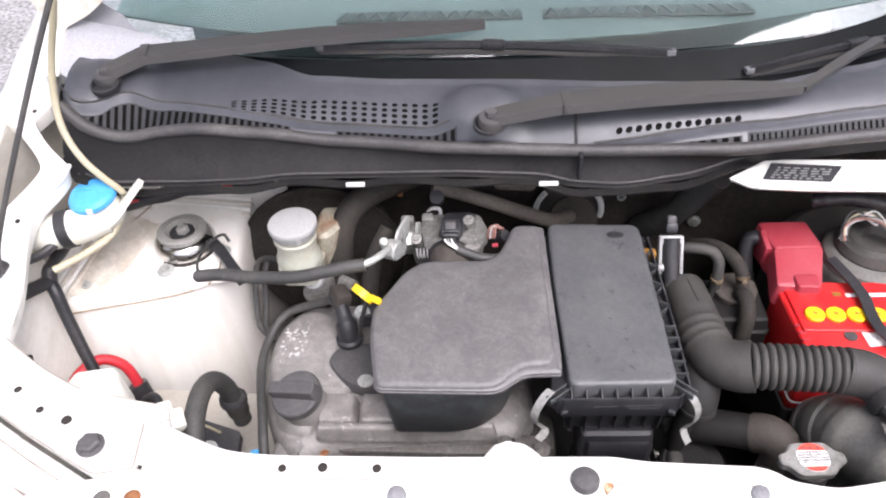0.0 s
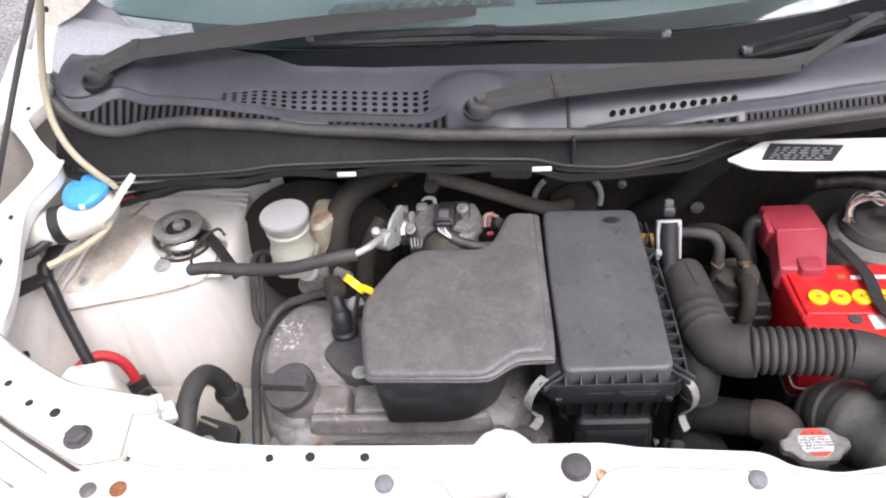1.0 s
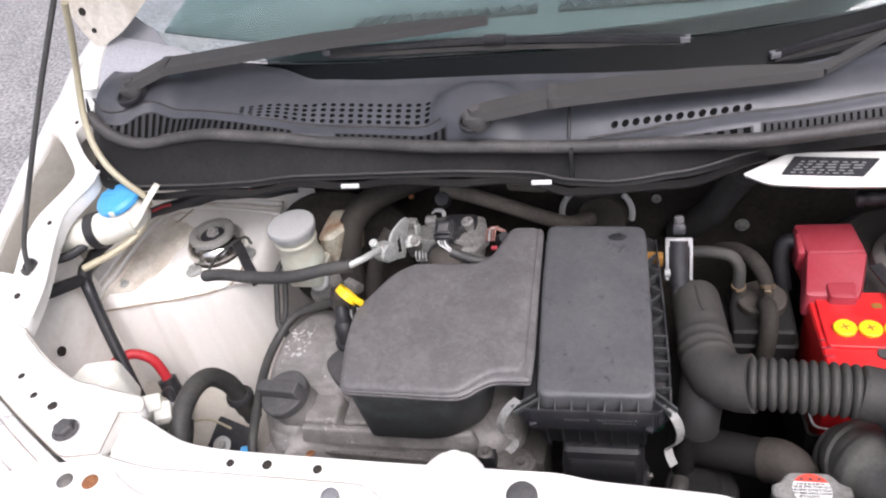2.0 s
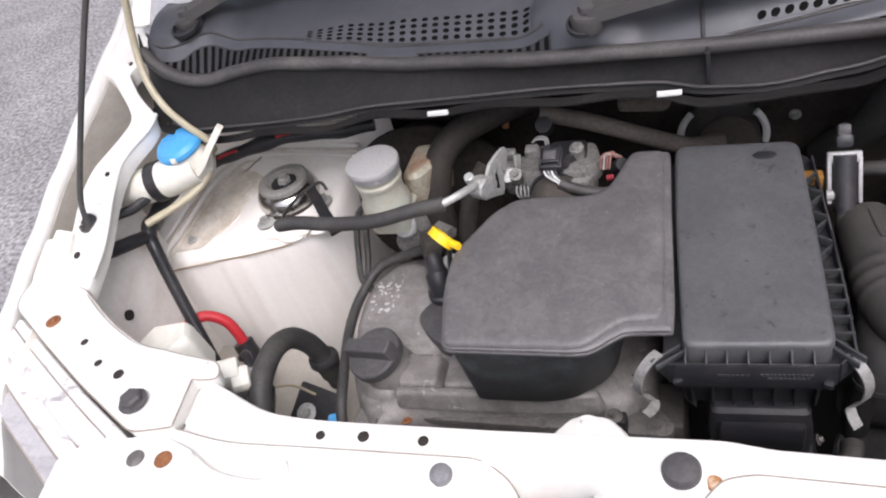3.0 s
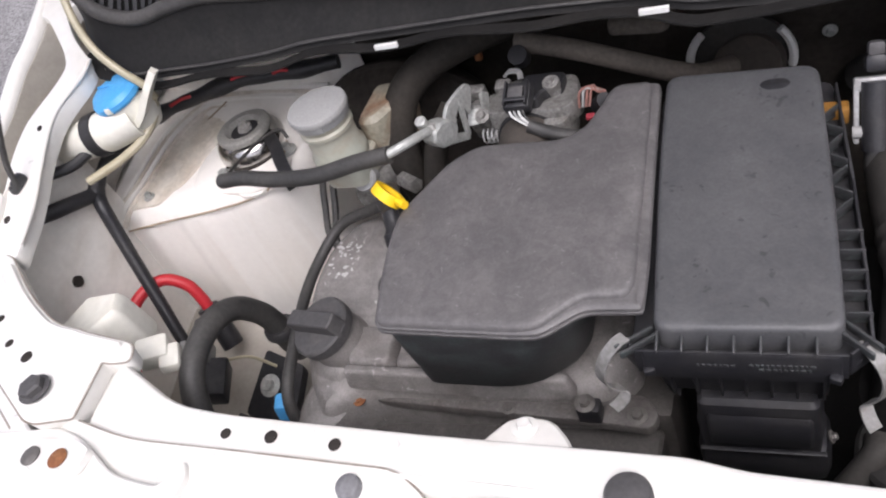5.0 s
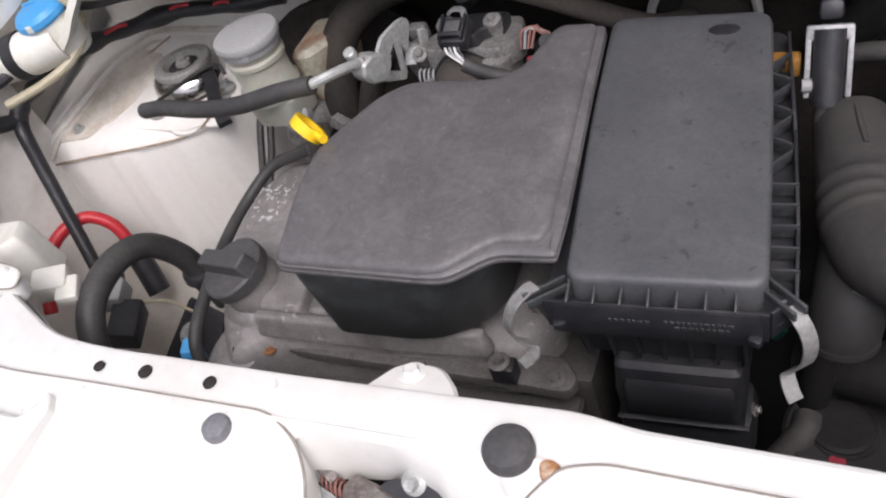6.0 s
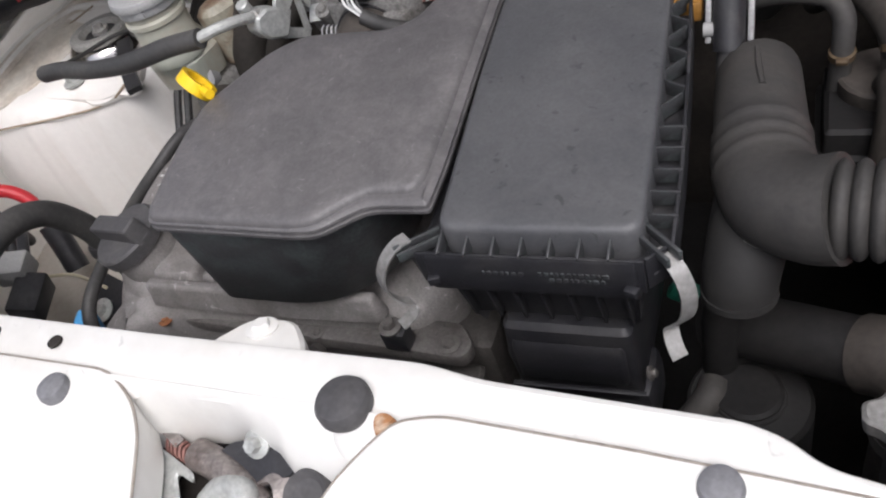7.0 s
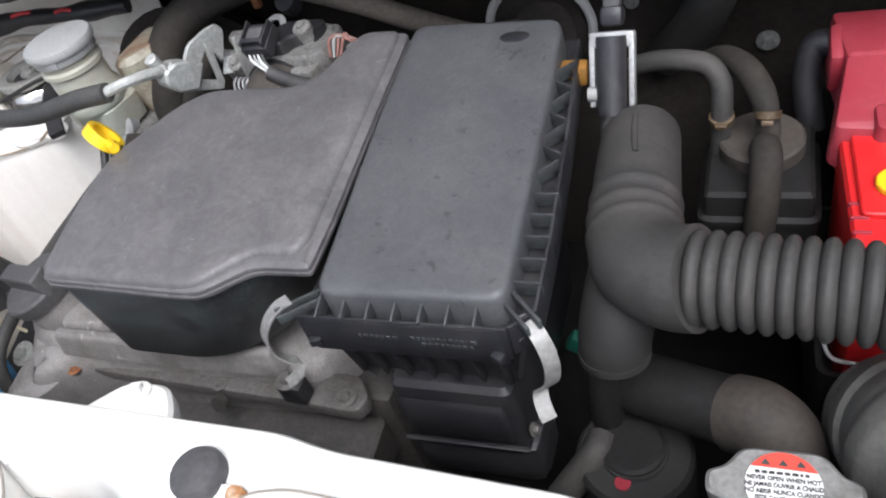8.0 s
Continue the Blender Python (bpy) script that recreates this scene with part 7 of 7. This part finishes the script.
lone("vacuum_rail", tube([(-0.02, 0.88, 0.816), (0.010, 0.882, 0.806), (0.051, 0.88, 0.792), (0.092, 0.88, 0.774), (0.133, 0.88, 0.757), (0.155, 0.885, 0.748), (0.180, 0.91, 0.735)], 0.0105, n=16), M_LITBROWN, "brown dusty pipe behind the throttle, coloured lighter as lit", "pipe")
lone("pipe_bracket", slab([(0.065, 0.905, 0.01), (0.125, 0.90, 0.01), (0.135, 0.94, 0.01), (0.075, 0.95, 0.01)], lambda x, y: 0.80 + (y - 0.9) * 0.3, [(-0.01, 0), (-0.002, 0), (0, 0.003)]), M_LITBROWN, "brown dusty sheet metal bracket, coloured lighter as lit", "bracket")
lone("heater_hose", tube([(0.30, 0.97, 0.66), (0.335, 0.93, 0.72), (0.36, 0.90, 0.79), (0.375, 0.88, 0.83)], 0.020, n=18), M_HOSE, "black hose rising along the firewall", "hose", "heater hoses")
lone("orange_clip", box((0.008, 0.008, 0.03), pose(-0.069, 0.895, 0.805), 0.002), M_RUST, "orange-brown rusty cable clip", "clip")

# ---- small things on the front panel ----
STOPM = lathe([(0.0125, -0.002), (0.0142, 0.001), (0.0142, 0.006), (0.0125, 0.009), (0.008, 0.0105), (0.001, 0.011)], None, 36)
bs = lone("rubber_stop", STOPM, M_STOP, "black rubber bonnet stop on the crossmember", "bonnet stop", "bonnet stops")
bs.location = (0.1465, 0.4235, 0.7970)
STOPS = lathe([(0.009, -0.001), (0.0095, 0.002), (0.0085, 0.006), (0.005, 0.0075), (0.001, 0.008)], None, 28)
b2 = lone("rubber_stop", STOPS, M_GREYPL, "small grey rubber bonnet stop", "bonnet stop", "bonnet stops")
b2.location = (-0.037, 0.4085, 0.7955)
copy_thing(b2, pose(0.316, 0.4185, 0.7830))
lone("rust_stain", slab([(0.1665, 0.4115, 0.002), (0.1640, 0.4150, 0.002), (0.1630, 0.4195, 0.002), (0.1655, 0.4225, 0.002), (0.1705, 0.4228, 0.002), (0.1745, 0.4208, 0.001), (0.1705, 0.4150, 0.002)], lambda x, y: 0.8020 - max(0, 0.430 - y) * 0.28, [(-0.003, 0), (0, 0.0006)]), M_STAIN, "orange rust stain beside the stop", "stain")
HOLE = lathe([(0.0046, -0.001), (0.0046, 0.0003), (0.001, 0.0003)], None, 18)
hm1 = meshed("hole", HOLE, M_DARK)
for hx, hy, hzz, hs in ((-0.155, 0.437, 0.80, 0.9), (-0.114, 0.438, 0.80, 1.1), (-0.059, 0.437, 0.80, 1.0), (-0.387, 0.4795, 0.8218, 1.25), (-0.421, 0.4925, 0.8218, 0.95), (-0.457, 0.5195, 0.8218, 0.95), (-0.306, 0.502, 0.8085, 0.9)):
    piece("hole", hm1, pose(hx, hy, hzz) @ Matrix.Diagonal((hs, hs, 1, 1)), car)
fb = thing("panel_bolt", (-0.35, 0.45, 0.82), "large dark hexagonal bolt on the lamp panel", "bolt")
part("washer", lathe([(0.014, 0), (0.0145, 0.002), (0.010, 0.003)], pose(-0.349, 0.448, 0.8215), 24), M_STOP, fb)
part("head", lathe([(0.0115, 0.002), (0.0115, 0.008), (0.009, 0.0095), (0.001, 0.0095)], pose(-0.349, 0.448, 0.8215), 6), M_STOP, fb)
lk = thing("lock_bracket", (0.075, 0.465, 0.79), "white bracket tab with a bolt behind the crossmember", "bracket")
part("tab", slab([(0.044, 0.448), (0.050, 0.458, 0.006), (0.060, 0.474, 0.010), (0.088, 0.476, 0.010), (0.104, 0.459, 0.006), (0.110, 0.448)], lambda x, y: 0.797 - (y - 0.45) * 0.25, [(-0.012, 0.001), (-0.002, 0), (0, 0.002)], r=0.004), M_WHITE, lk)
piece("bolt", BOLT_WHITE, pose(0.073, 0.465, 0.7935, -14) @ Matrix.Diagonal((0.9, 0.9, 1.0, 1)), lk, "paint-spattered bolt")

# bonnet lock in the recess
lo = thing("bonnet_lock", (0.06, 0.40, 0.72), "greasy metal bonnet lock in the front recess", "bonnet lock")
part("base", slab([(0.0, 0.350, 0.006), (0.145, 0.350, 0.006), (0.145, 0.412, 0.006), (0.0, 0.412, 0.006)], 0.735, [(-0.01, 0), (0, 0.001)]), M_DARK, lo)
M_GREASE = mat("greasy_steel", (0.24, 0.215, 0.20), 0.4, metal=0.45, stain=(0.12, 0.085, 0.075), amount=0.8, scale=50, grain=300, bump=0.25, patch=0.2)
part("back_plate", slab([(0.058, 0.398, 0.008), (0.066, 0.409, 0.008), (0.086, 0.414, 0.010), (0.108, 0.411, 0.010), (0.112, 0.400, 0.008), (0.085, 0.390, 0.008)], lambda x, y: 0.762 + (y - 0.40) * 0.5, [(-0.003, 0), (0, 0.0005)]), M_BLACK, lo)
part("lever", slab([(-0.006, 0.402, 0.004), (0.004, 0.407, 0.006), (0.022, 0.401, 0.010), (0.048, 0.392, 0.006), (0.050, 0.387, 0.003), (0.036, 0.391, 0.006), (0.046, 0.376, 0.006), (0.056, 0.355, 0.006), (0.044, 0.352, 0.006), (0.024, 0.388, 0.010), (0.006, 0.396, 0.006)], lambda x, y: 0.761 + (y - 0.40) * 0.3, [(-0.004, 0.001), (-0.001, 0.0), (0, 0.0015)]), M_ZINC, lo, "bright forked lock lever")
part("barrel", tube([(0.044, 0.403, 0.757), (0.060, 0.399, 0.758), (0.078, 0.392, 0.756), (0.094, 0.384, 0.750)], lambda s: 0.0092 - 0.001 * s, n=18), M_GREASE, lo, "greasy steel latch barrel")
part("hook", tube([(0.062, 0.380, 0.752), (0.072, 0.388, 0.758), (0.086, 0.386, 0.758), (0.092, 0.374, 0.752)], 0.0075, n=14), M_ZINC, lo)
part("arm", strip([(0.088, 0.398, 0.757), (0.098, 0.400, 0.760), (0.106, 0.394, 0.758), (0.112, 0.378, 0.75)], 0.012, 0.003), M_GREASE, lo)
part("spring", tube([(0.022 + 0.0009 * k, 0.4065 - 0.00025 * k + 0.0048 * math.cos(k * 1.57), 0.757 + 0.0048 * math.sin(k * 1.57)) for k in range(30)], 0.0010, n=6, k=3), M_PINKPL, lo, "red-brown coil spring")
part("pawl", strip([(0.012, 0.412, 0.764), (0.022, 0.410, 0.764), (0.032, 0.405, 0.761)], 0.006, 0.002), M_GREASE, lo)
piece("bolt", BOLT, pose(0.086, 0.4105, 0.768, 42) @ Matrix.Diagonal((0.75, 0.75, 1.6, 1)), lo, "bright steel bolt")
part("rubber_cup", lathe([(0.012, -0.012), (0.0145, 0.0), (0.0125, 0.005), (0.0085, 0.002), (0.001, 0.002)], pose(0.126, 0.390, 0.764, 24), 24), M_STOP, lo)

# headlamp below the corner panel
hl = thing("headlamp", (-0.50, 0.45, 0.70), "clear headlamp unit with white lugs below the corner panel", "headlamp")
part("housing", slab([(-0.60, 0.555, 0.02), (-0.528, 0.515, 0.03), (-0.428, 0.452, 0.03), (-0.36, 0.41, 0.02), (-0.36, 0.36, 0.02), (-0.43, 0.39, 0.03), (-0.54, 0.48, 0.03), (-0.61, 0.535, 0.03)], lambda x, y: 0.745 - 0.25 * max(0, -0.40 - x), [(-0.18, 0.01), (-0.01, 0.0), (-0.002, 0.003), (0, 0.008)]), M_LAMP, hl)
part("lug", slab([(-0.324, 0.386, 0.006), (-0.269, 0.388, 0.006), (-0.266, 0.408, 0.006), (-0.284, 0.415, 0.006), (-0.334, 0.412, 0.006), (-0.345, 0.408, 0.006)], 0.8090, [(-0.006, 0), (0, 0.001)]), M_WHITE, hl)
for lx, ly, mm in ((-0.323, 0.396, M_BOLTDARK), (-0.293, 0.397, M_RUST)):
    part("lug_bolt", lathe([(0.0085, 0), (0.0085, 0.001), (0.005, 0.003), (0.001, 0.003)], pose(lx, ly, 0.8096), 20), mm, hl)
